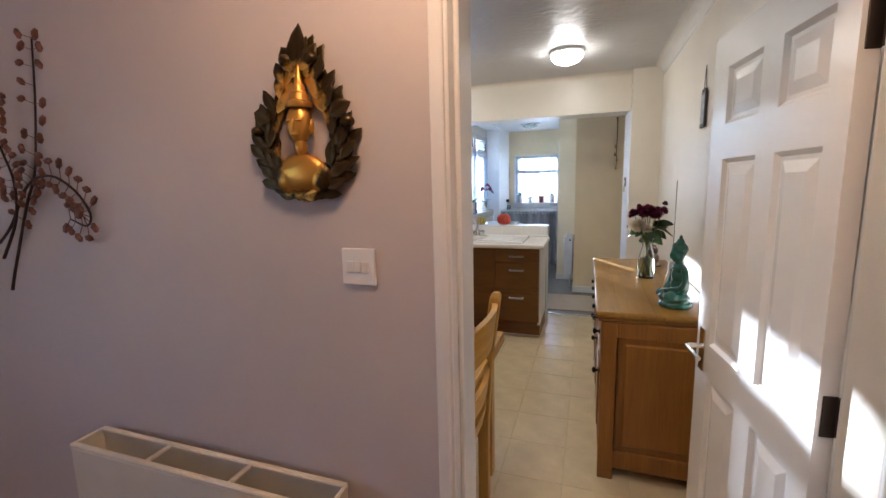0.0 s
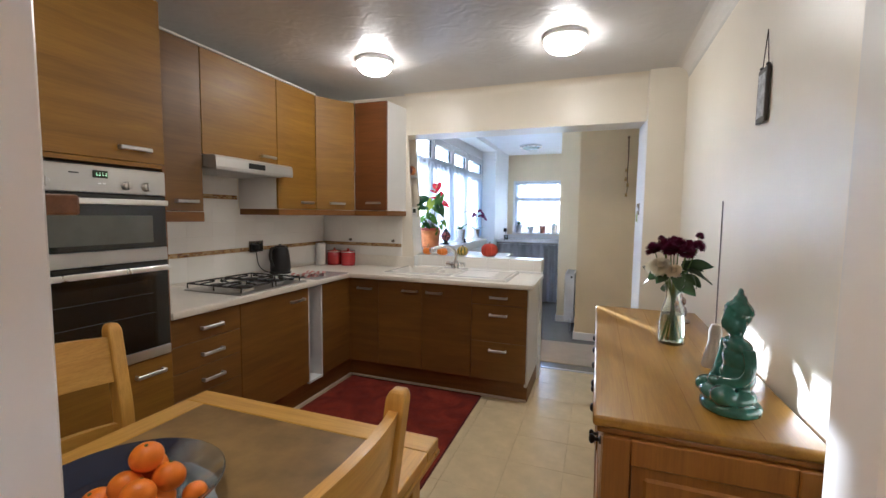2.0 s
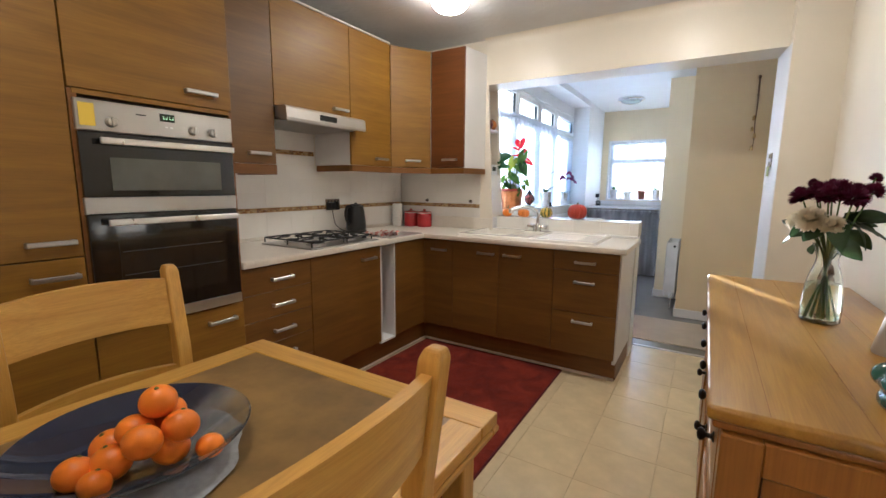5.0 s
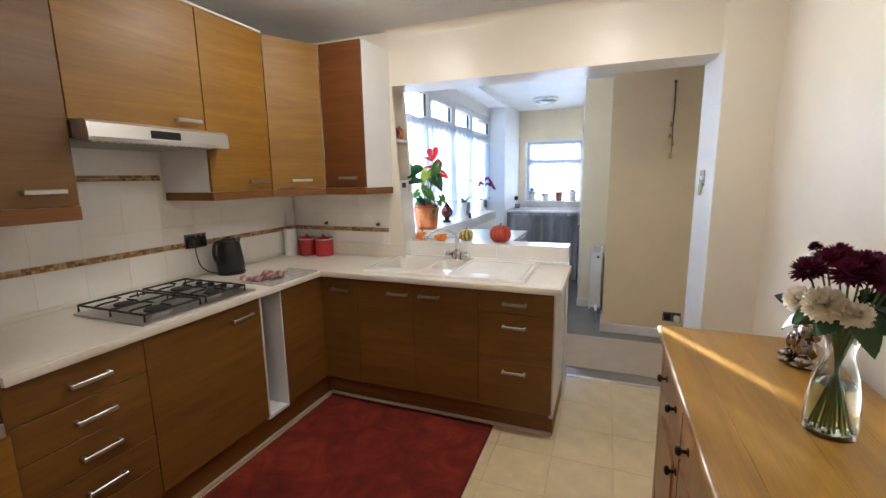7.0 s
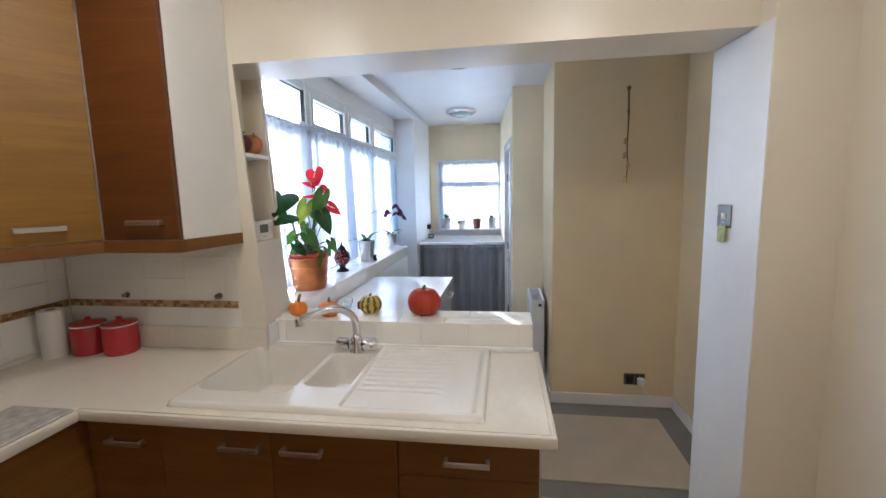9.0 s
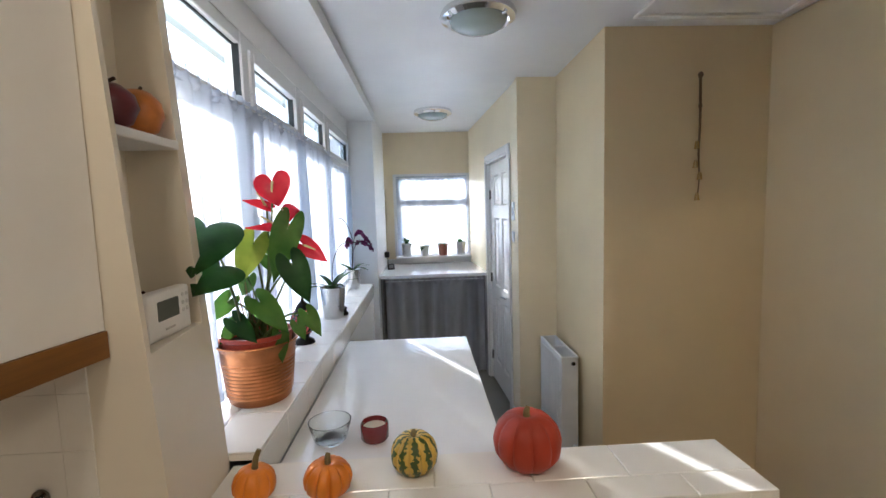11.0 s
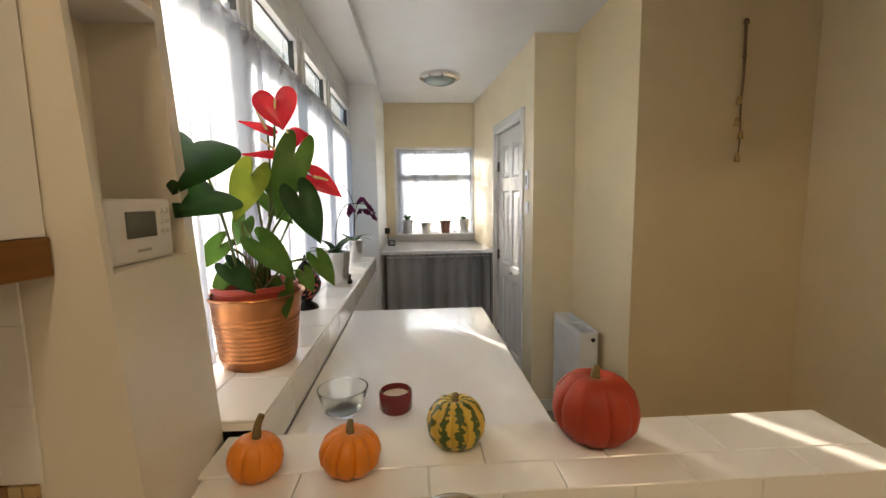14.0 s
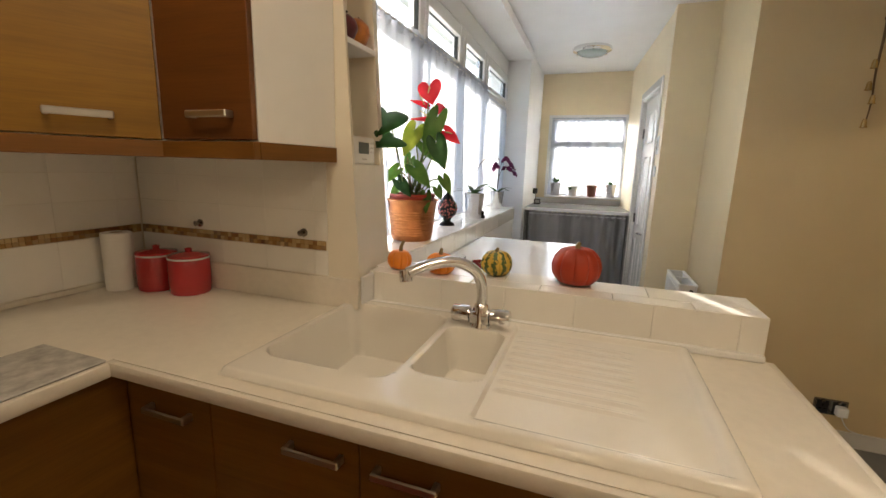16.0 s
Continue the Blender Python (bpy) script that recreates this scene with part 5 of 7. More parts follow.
ORANGE = plain("orange peel", (0.95, 0.245, 0.002), 0.36, vary=0.14, size=14, grain=260, relief=0.35, each=0.08)
rnd = random.Random(8)
spots = [(0.03, -0.06, 0), (0.07, 0.02, 0), (0.0, 0.05, 0), (0.01, -0.105, 0), (-0.025, -0.04, 0), (0.115, 0.07, 0), (0.035, -0.02, 1), (0.02, 0.045, 1), (0.085, 0.035, 1), (0.045, 0.018, 2), (0.06, -0.095, 0), (0.085, -0.03, 1)]
for i, (x, y, lv) in enumerate(spots):
    r = (0.034, 0.031, 0.025)[rnd.choice((0, 0, 1, 1, 2))] if lv == 0 else 0.032
    m_ = pose(-0.665 + x, 1.81 + y, TZ + 0.022 + r + 0.044 * lv, rnd.uniform(-40, 40), rnd.uniform(-40, 40), rnd.uniform(0, 360))
    ob = thing("orange", m_, "shiny orange citrus fruit heaped on the blue plate", "fruit", "oranges on the plate")
    part("peel", orange_bm(r, i), ORANGE, ob, smooth=True)
    part("calyx", lathe([(0, 0.001), (0.004, 0.0005), (0.003, 0.003), (0, 0.0035)], 8, m=pose(0, 0, r * 0.865)), plain("green calyx %d" % i, (0.12, 0.14, 0.03), 0.7), ob)
tw = bmesh.new()
tube(tw, arc([(-0.62, 1.50, TZ + 0.004), (-0.56, 1.54, TZ + 0.004), (-0.52, 1.575, TZ + 0.004), (-0.475, 1.60, TZ + 0.004)], 14), 0.003, 6)
solid("twig", tw, WIRE, "thin dark twig lying on the dining table", "twig")

# ---- rug ----
def pile(name):
    m, n, l, b_ = shader(name)
    l.new(ramp(n, l, tex(n, l, size=5.0, detail=7, rough=0.7, distort=0.8), [(0.32, (0.10, 0.006, 0.002)), (0.5, (0.185, 0.015, 0.004)), (0.66, (0.265, 0.028, 0.008))]), b_.inputs["Base Color"])
    b_.inputs["Roughness"].default_value = 0.95
    bump(n, l, b_, tex(n, l, size=260, detail=2), 0.8, 0.006)
    return m


rug = thing("rug", (-1.12, 3.55, 0), "deep red short-pile rug on the kitchen floor", "rug")
bm = bmesh.new()
RX0, RX1, RY0, RY1 = -1.69, -0.545, 2.55, 4.305
n1, n2 = 46, 70
g = [[bm.verts.new((RX0 + (RX1 - RX0) * i / n1, RY0 + (RY1 - RY0) * j / n2, 0.011 + 0.003 * noise.noise(Vector((i * 0.3, j * 0.3, 0))) - (0.010 if i in (0, n1) or j in (0, n2) else 0))) for j in range(n2 + 1)] for i in range(n1 + 1)]
for i in range(n1):
    for j in range(n2):
        bm.faces.new((g[i][j], g[i + 1][j], g[i + 1][j + 1], g[i][j + 1]))
wpart("rug_surface", bm, pile("red rug pile"), rug, smooth=True)
b = box(RX1 - 0.002, RX1 + 0.010, RY0, RY1, 0.0, 0.007, 0.002)
bx(b, RX0, RX1 - 0.002, RY1 - 0.002, RY1 + 0.006, 0.0, 0.007, 0.002)
wpart("binding", b, plain("dark red binding", (0.09, 0.008, 0.008), 0.9), rug, "dark red bound edge")

# ---- sideboard and what stands on it ----
sb = thing("sideboard", (0.53, 3.19, 0), "waxed pine sideboard with dark drawer knobs", "sideboard")
BX0, BX1, BY0, BY1, BZ = 0.262, 0.795, 2.425, 3.955, 0.853
wpart("top", box(BX0, BX1, BY0, BY1, BZ - 0.032, BZ, 0.010, 3), PINE, sb, "thick waxed pine top", smooth=True)
seams = bmesh.new()
for x in (0.365, 0.52, 0.66):
    bx(seams, x - 0.0006, x + 0.0006, BY0 + 0.01, BY1 - 0.01, BZ - 0.002, BZ + 0.0004)
wpart("board_joints", seams, plain("dark joint", (0.20, 0.09, 0.02), 0.7), sb)
wpart("moulding", box(BX0 + 0.012, BX1, BY0 + 0.012, BY1 - 0.012, BZ - 0.052, BZ - 0.032, 0.006, 2), PINEZ_SHADE, sb)
FX, SXX = BX0 + 0.028, BX1 - 0.003
wpart("body", box(FX + 0.02, SXX, BY0 + 0.05, BY1 - 0.05, 0.07, BZ - 0.052), PINEZ_SHADE, sb)
for y in (BY0 + 0.025, BY1 - 0.025):
    for x0, x1 in ((FX, FX + 0.07), (SXX - 0.065, SXX)):
        wpart("corner_post", box(x0, x1, y - 0.028 if y < 3 else y - 0.03, y + 0.03 if y < 3 else y + 0.028, 0.0, BZ - 0.053, 0.003), PINEZ_SHADE, sb)
for s, y in ((-1, BY0 + 0.022), (1, BY1 - 0.022)):
    for z0, z1 in ((BZ - 0.125, BZ - 0.053), (0.06, 0.15)):
        wpart("end_rail", box(FX + 0.07, SXX - 0.065, y - 0.02, y + 0.02, z0, z1, 0.003), PINEZ_SHADE, sb)
    wpart("end_panel", box(FX + 0.075, SXX - 0.07, y - 0.010, y + 0.010, 0.15, BZ - 0.125), PINEZ_SHADE, sb)
    wpart("raised_field", box(FX + 0.105, SXX - 0.10, y - 0.018, y + 0.018, 0.18, BZ - 0.155, 0.007, 1), PINEZ_SHADE, sb)
wpart("bottom_rail", box(FX + 0.005, FX + 0.025, BY0 + 0.05, BY1 - 0.05, 0.05, 0.12, 0.002), PINEZ_SHADE, sb)
ys = [BY0 + 0.06 + (BY1 - BY0 - 0.12) * i / 3 for i in range(4)]
BRONZE = plain("black iron knob", (0.02, 0.018, 0.016), 0.3, metal=0.7)
for i in range(3):
    for nm, z0, z1, kz in (("drawer_front", 0.60, BZ - 0.062, 0.695), ("cupboard_door", 0.13, 0.59, 0.52)):
        d = wpart(nm, box(FX - 0.001, FX + 0.022, ys[i] + 0.006, ys[i + 1] - 0.006, z0, z1, 0.003), PINEZ_SHADE, sb)
        if nm == "cupboard_door":
            wpart("raised_field", box(FX - 0.008, FX, ys[i] + 0.075, ys[i + 1] - 0.075, z0 + 0.07, z1 - 0.07, 0.006, 1), PINEZ_SHADE, d)
        for ky in ((ys[i] + 0.12, ys[i + 1] - 0.12) if nm == "drawer_front" else (ys[i] + 0.035,)):
            k = lathe([(0, 0), (0.013, 0), (0.013, 0.003), (0.006, 0.006), (0.006, 0.016), (0.014, 0.022), (0.016, 0.028), (0.011, 0.034), (0, 0.036)], 16, m=pose(FX - 0.001, ky, kz, 0, -90, 0))
            wpart("knob", k, BRONZE, d, "small black iron knob", smooth=True)

vase = thing("flower_vase", (0.57, 3.255, BZ), "clear glass vase half full of water on the sideboard", "vase")
prof = [(0.045, 0.0), (0.052, 0.004), (0.053, 0.05), (0.05, 0.10), (0.042, 0.15), (0.03, 0.19), (0.028, 0.21), (0.034, 0.235), (0.042, 0.255)]
part("glass", lathe([(0, 0)] + prof + [(r - 0.003, z) for r, z in reversed(prof[1:])] + [(0.04, 0.012), (0, 0.012)], 40), glass("clear vase glass", (0.96, 1.0, 0.97)), vase, smooth=True)
part("water", lathe([(0, 0.0125), (0.044, 0.0125), (0.0494, 0.02), (0.0494, 0.05), (0.0464, 0.10), (0.0425, 0.128), (0, 0.128)], 36), glass("cloudy water", (0.86, 0.93, 0.78), 0.05, 1.33), vase, "cloudy greenish water", smooth=True)
STEM = leaf_mat("green stems", (0.09, 0.15, 0.035), (0.18, 0.24, 0.07))
DGREEN = leaf_mat("dull green leaves", (0.018, 0.04, 0.014), (0.05, 0.085, 0.03), 0.45)
BURG = leaf_mat("burgundy petals", (0.055, 0.004, 0.020), (0.16, 0.014, 0.055), 0.6)
IVORY = leaf_mat("ivory petals", (0.88, 0.80, 0.60), (0.93, 0.89, 0.76), 0.6, 0.45)


def blossom(r, layers, seed, flat=0.6, width=0.28):
    """A full flower head of many narrow petals."""
    bm = bmesh.new()
    rn = random.Random(seed)
    for L in range(layers):
        n = 26 - L * 2
        el = radians(-18 + 100 * L / max(1, layers - 1))
        ln = r * (1 - 0.22 * L / layers)
        for i in range(n):
            a = 2 * math.pi * (i + 0.5 * (L % 2)) / n + rn.uniform(-0.1, 0.1)
            e = el + rn.uniform(-0.15, 0.15)
            d = Vector((math.cos(a) * math.cos(e), math.sin(a) * math.cos(e), math.sin(e) * flat))
            s = Vector((-math.sin(a), math.cos(a), 0)) * ln * width * 0.5
            u = Vector((0, 0, 1))
            p = [d * ln * 0.12, d * ln * 0.6 + s + u * ln * 0.04, d * ln * 0.6 - u * ln * 0.05, d * ln * 0.6 - s + u * ln * 0.04, d * ln + u * ln * 0.10 * rn.uniform(0, 1)]
            v = [bm.verts.new(q) for q in p]
            bm.faces.new((v[0], v[1], v[2]))
            bm.faces.new((v[0], v[2], v[3]))
            bm.faces.new((v[1], v[4], v[2]))
            bm.faces.new((v[2], v[4], v[3]))
    return bm


fl = thing("bouquet", (0.57, 3.255, BZ + 0.016), "bunch of burgundy and ivory chrysanthemums in a glass vase", "flowers")
heads = [(-0.04, 0.02, 0.40, 0.043), (-0.085, -0.015, 0.385, 0.042), (0.005, -0.03, 0.405, 0.044), (0.05, 0.025, 0.395, 0.044), (0.0, 0.06, 0.41, 0.04), (0.075, -0.03, 0.405, 0.034), (0.025, -0.075, 0.385, 0.042), (0.095, 0.05, 0.445, 0.02), (-0.03, -0.06, 0.39, 0.04), (-0.05, 0.06, 0.43, 0.018)]
for i, (x, y, z, r) in enumerate(heads):
    st = part("stem", tube(bmesh.new(), arc([(-x * 0.35, -y * 0.35, 0.0), (x * 0.14, y * 0.14, 0.2), (x * 0.7, y * 0.7, z - 0.07), (x, y, z)], 12), 0.0023, 6), STEM, fl, smooth=True)
    bl = blossom(r, 8, i, flat=1.0, width=0.30)
    bl.transform(Matrix.Translation((x, y, z)) @ pose(0, 0, 0, 30 * -y / 0.1, 30 * x / 0.1, 0))
    part("flower_head", bl, BURG, st, "burgundy chrysanthemum head")
for i, (x, y, z, r) in enumerate(((-0.06, -0.045, 0.315, 0.048), (-0.08, 0.025, 0.305, 0.038), (-0.012, -0.07, 0.30, 0.036))):
    st = part("stem", tube(bmesh.new(), arc([(0, 0, 0.0), (x * 0.12, y * 0.12, 0.2), (x, y, z)], 10), 0.003, 6), STEM, fl, smooth=True)
    bl = blossom(r, 9, 20 + i, flat=1.0, width=0.5)
    bl.transform(Matrix.Translation((x, y, z)) @ pose(0, 0, 0, 35, -25, 0))
    part("flower_head", bl, IVORY, st, "ivory carnation head")
rnd = random.Random(11)
for i in range(16):
    a = rnd.uniform(0, 2 * math.pi)
    z = rnd.uniform(0.22, 0.33)
    base = (0.035 * math.cos(a), 0.035 * math.sin(a), z)
    tip = (base[0] + 0.1 * math.cos(a), base[1] + 0.1 * math.sin(a), z + rnd.uniform(-0.07, 0.05))
    lf = leaf(0.10 + rnd.uniform(-0.02, 0.02), 0.055, rnd.uniform(0.1, 0.5), fold=0.3)
    lf.transform(frame_of(base, tip, (rnd.uniform(-1, 0.3), rnd.uniform(-1.2, 0.2), rnd.uniform(0.4, 1))))
    part("leaf", lf, DGREEN, fl, smooth=True)

def scaled(bm, s):
    bm.transform(Matrix.Diagonal((s, s, 1, 1)))
    return bm


TEAL = plain("teal crackle glaze", (0.028, 0.115, 0.085), 0.16, vary=0.35, size=22, relief=0.1, grain=60, coat=0.5)
bm = lathe([(0, 0), (0.080, 0), (0.086, 0.008), (0.086, 0.020), (0.078, 0.028), (0, 0.028)], 36)
for c_, s_ in (((-0.012, 0.0, 0.048), (0.078, 0.086, 0.030)), ((-0.045, -0.048, 0.055), (0.040, 0.036, 0.028)), ((-0.045, 0.048, 0.055), (0.040, 0.036, 0.028)), ((0.018, 0, 0.105), (0.044, 0.058, 0.060)), ((0.014, 0, 0.150), (0.040, 0.056, 0.052)), ((0.010, 0, 0.186), (0.034, 0.062, 0.024)), ((0.006, 0, 0.215), (0.019, 0.019, 0.024)), ((-0.003, 0, 0.254), (0.035, 0.033, 0.042)), ((0.006, 0, 0.272), (0.039, 0.038, 0.037)), ((0.010, 0, 0.312), (0.020, 0.020, 0.019)), ((0.010, 0, 0.333), (0.009, 0.009, 0.014)), ((-0.037, 0, 0.250), (0.007, 0.006, 0.013)), ((-0.034, 0, 0.236), (0.005, 0.012, 0.005)), ((-0.045, 0, 0.082), (0.026, 0.034, 0.013))):
    ball(bm, c_, s_, None, 3)
for s in (-1, 1):
    tube(bm, arc([(0.010, s * 0.060, 0.186), (0.010, s * 0.074, 0.138), (-0.010, s * 0.066, 0.100), (-0.048, s * 0.020, 0.086)], 14), 0.018, 12, taper=0.013)
    ball(bm, (0.004, s * 0.036, 0.246), (0.009, 0.006, 0.024), sub=2)
for ring in range(7):
    e = 0.1 + 0.2 * ring
    n_ = max(5, round(20 * math.cos(e)))
    for i in range(n_):
        a = 2 * math.pi * (i + 0.5 * (ring % 2)) / n_
        if math.cos(a) * math.cos(e) > -0.72 or ring > 2:
            ball(bm, (0.006 + 0.040 * math.cos(a) * math.cos(e), 0.039 * math.sin(a) * math.cos(e), 0.273 + 0.038 * math.sin(e)), 0.0062, sub=1)
statue = solid("teal_statue", scaled(bm, 0.88), TEAL, "teal glazed seated ceramic statue on the sideboard", "statue", smooth=True, m=pose(0.625, 2.605, BZ, 0, 0, 14))


def blended(ob, voxel, rounds):
    """Melts a body of joined rounds into one soft surface."""
    r = ob.modifiers.new("blend", "REMESH")
    r.mode, r.voxel_size, r.use_smooth_shade = "VOXEL", voxel, True
    sm = ob.modifiers.new("soften", "SMOOTH")
    sm.factor, sm.iterations = 0.5, rounds


blended(statue, 0.003, 5)

inc = thing("incense_holder", (0.668, 2.985, BZ), "beige ceramic incense holder with a tall thin stick", "incense holder")
part("holder", lathe([(0, 0), (0.036, 0), (0.038, 0.006), (0.03, 0.05), (0.02, 0.10), (0.022, 0.13), (0.014, 0.155), (0, 0.16)], 20), plain("beige ceramic", (0.42, 0.37, 0.31), 0.4), inc, smooth=True)
part("stick", tube(bmesh.new(), [(0, 0, 0.10), (0.012, 0.06, 0.60)], 0.0022, 6), plain("grey incense stick", (0.18, 0.16, 0.15), 0.7), inc)
SILVER = plain("aged silver", (0.32, 0.27, 0.24), 0.16, metal=1.0, vary=0.4, size=25)
bm = lathe([(0, 0), (0.05, 0), (0.055, 0.01), (0.04, 0.018), (0, 0.02)], 24)
for c_, s_ in (((0, 0, 0.055), (0.04, 0.036, 0.042)), ((0.0, 0.0, 0.11), (0.027, 0.027, 0.028)), ((-0.035, 0.0, 0.09), (0.012, 0.012, 0.03)), ((-0.03, 0.035, 0.03), (0.028, 0.02, 0.016)), ((-0.03, -0.035, 0.03), (0.028, 0.02, 0.016)), ((0, 0.032, 0.115), (0.012, 0.022, 0.024)), ((0, -0.032, 0.115), (0.012, 0.022, 0.024)), ((0, 0, 0.142), (0.016, 0.016, 0.014)), ((-0.012, 0.045, 0.07), (0.014, 0.014, 0.03)), ((-0.012, -0.045, 0.07), (0.014, 0.014, 0.03)), ((-0.062, 0, 0.022), (0.02, 0.014, 0.012))):
    ball(bm, c_, s_, sub=2)
figurine = solid("silver_figurine", bm, SILVER, "small aged silver seated figurine on the sideboard", "figurine", smooth=True, m=pose(0.665, 3.68, BZ, 0, 0, 20))
blended(figurine, 0.003, 2)

pq = thing("wall_plaque", pose(XR - 0.001, 3.12, 1.84, 0, 0, -90), "small dark framed plaque hanging from a string", "plaque")
part("frame", box(-0.045, 0.045, -0.014, -0.002, -0.10, 0.095, 0.002), plain("dark frame", (0.05, 0.04, 0.035), 0.4), pq)
part("picture", box(-0.034, 0.034, -0.0155, -0.013, -0.08, 0.075), plain("faded picture", (0.42, 0.43, 0.45), 0.5, vary=0.4, size=40), pq, "faded grey-blue picture")
part("string", tube(bmesh.new(), [(-0.03, -0.006, 0.095), (0, -0.006, 0.23), (0.03, -0.006, 0.095)], 0.0018, 5), WIRE, pq)
part("beads", merge(ball(bmesh.new(), (-0.03, -0.008, 0.10), 0.008, sub=1), ball(bmesh.new(), (0.03, -0.008, 0.10), 0.008, sub=1)), BLACK, pq)

# ---- shelf by the hall door ----
sh = thing("wall_shelf", (-0.65, 1.36, 1.40), "reddish brown wooden wall shelf beside the hall door", "shelf")
SHELFW = wood("red-brown shelf wood", (0.13, 0.045, 0.012), (0.24, 0.09, 0.022), along=(0,), rough=0.4, coat=0.2)
wpart("board", box(-0.98, -0.335, Y1 + 0.003, 1.572, 1.385, 1.41, 0.004, 2), SHELFW, sh)
for x in (-0.90, -0.40):
    b = box(x - 0.009, x + 0.009, Y1 + 0.003, 1.52, 1.365, 1.385, 0.002)
    bx(b, x - 0.009, x + 0.009, Y1 + 0.003, Y1 + 0.021, 1.25, 1.365, 0.002)
    wpart("bracket", b, SHELFW, sh)
tt = thing("tea_towel", (-0.6, 1.57, 1.41), "red tea towel with a white hem draped over the shelf", "tea towel")
for nm, z0, z1, mat_, lb in (("cloth", 1.30, 1.372, plain("red cotton", (0.50, 0.02, 0.025), 0.9, grain=400, relief=0.4), ""), ("hem", 1.372, 1.414, plain("white cotton", (0.78, 0.76, 0.74), 0.9, grain=400, relief=0.4), "white woven hem")):
    bm = bmesh.new()
    rows = [[bm.verts.new((-0.72 + 0.24 * i / 24, y_, z)) for y_, z in ((1.579 + 0.006 * math.sin(i * 0.8) * (1.42 - z0) * 8, z0), (1.579 + 0.006 * math.sin(i * 0.8) * (1.42 - z1) * 8, z1), (1.569 if nm == "cloth" else 1.50, z1), (1.567 if nm == "cloth" else 1.50, z1 - 0.003))] for i in range(25)]
    for p, q in zip(rows, rows[1:]):
        for k in range(3):
            bm.faces.new((p[k], p[k + 1], q[k + 1], q[k]))
    wpart(nm, bm, mat_, tt, lb, smooth=True)

# ---- hall pendant behind the camera ----
hl = thing("hall_pendant", (0.02, 0.72, ZK), "warm lit globe pendant lamp in the hall", "pendant lamp")
part("cord", tube(bmesh.new(), [(0, 0, 0), (0, 0, -0.12)], 0.004, 6), WHITE, hl)
part("globe", lathe([(0, -0.11), (0.05, -0.12), (0.09, -0.16), (0.1, -0.21), (0.09, -0.26), (0.05, -0.30), (0, -0.31)], 28), glow("warm lamp glass", (1.0, 0.55, 0.25), hall_glow), hl, "warm glowing glass globe", smooth=True)

# ---- opening: niche shelf, sill, squashes ----
setting("shelf", box(NX, AX0 - 0.016, YA + 0.015, YB - 0.036, 1.738, 1.756, 0.002), WHITE, "small white shelf in the wall niche", "shelf")


def apple(m, r, mat, label, seed, tall=0.95):
    th = thing("decorative_fruit", m, label, "fruit", "decorative fruit in the niche")
    b_ = lathe([(0, -0.80 * r * tall), (0.3 * r, -0.88 * r * tall), (0.75 * r, -0.6 * r * tall), (r, 0.0), (0.88 * r, 0.5 * r * tall), (0.5 * r, 0.84 * r * tall), (0.2 * r, 0.86 * r * tall), (0, 0.72 * r * tall)], 32)
    part("body", b_, mat, th, smooth=True)
    part("stalk", tube(bmesh.new(), arc([(0, 0, 0.72 * r * tall), (0.003, 0, 0.95 * r * tall), (0.014, 0.004, 1.15 * r * tall)], 8), 0.0035, 6), WIRE, th, "dark stalk", smooth=True)
    return th


apple(pose(-1.43, 4.862, 1.756 + 0.042, 0, 0, 30), 0.048, plain("plum red lacquer", (0.13, 0.018, 0.025), 0.3, vary=0.5, size=20), "dark plum-red decorative fruit on a niche shelf", 1)
apple(pose(-1.425, 4.938, 1.756 + 0.045, 0, 6, 90), 0.044, plain("orange lacquer", (0.50, 0.17, 0.03), 0.35, vary=0.35, size=18), "orange-red decorative pear on a niche shelf", 2, 1.15)
apple(pose(-1.435, 4.905, 1.372 + 0.036, 0, -8, 0), 0.042, plain("dull green-grey lacquer", (0.16, 0.14, 0.09), 0.4, vary=0.3, size=20), "dull green decorative apple behind the thermostat", 3)
th = thing("thermostat", pose(-1.392, 4.884, 1.3725, 0, 0, 90), "white plastic wall thermostat with a small grey display", "thermostat")
part("case", box(-0.07, 0.07, -0.026, 0, 0.0, 0.09, 0.006, 3), plain("thermostat plastic", (0.80, 0.78, 0.74), 0.35), th, smooth=True)
part("display", box(-0.038, 0.028, -0.0275, -0.025, 0.035, 0.072, 0.001), plain("grey display", (0.10, 0.11, 0.095), 0.15), th, "dark grey display")
for x, z in ((0.043, 0.072), (0.057, 0.072), (0.043, 0.056), (0.057, 0.056), (0.043, 0.042), (0.057, 0.042)):
    part("button", lathe([(0, 0), (0.0045, 0), (0.004, 0.0015), (0, 0.002)], 12, m=pose(x, -0.026, z, 90, 0, 0)), plain("thermostat button", (0.60, 0.58, 0.55), 0.4), th)
part("badge", box(-0.018, 0.012, -0.0268, -0.025, 0.015, 0.019), plain("grey badge", (0.45, 0.42, 0.38), 0.4), th)

sl = setting("sill", box(AXB - 0.005, PX + 0.004, YA + 0.076, YB - 0.001, SZ - 0.014, SZ - 0.006), GROUT, "white tiled sill of the wide opening", "sill")
cuts = [-1.302, -1.27, -1.06, -0.855, -0.65, -0.445, -0.24, PX + 0.006]
for x0, x1 in zip(cuts, cuts[1:]):
    part("tile", box(x0 + 0.0003, x1 - 0.0003, YA + 0.070, YA + 0.078, SZ - 0.105, SZ - 0.0035, 0.0015), TILE, sl)
cuts = [AXB - 0.005, -1.17, -0.965, -0.755, -0.55, -0.345, PX + 0.006]
for x0, x1 in zip(cuts, cuts[1:]):
    part("tile", box(x0 + 0.0007, x1 - 0.0007, YA + 0.070, 4.90, SZ - 0.006, SZ, 0.0015), TILE, sl)
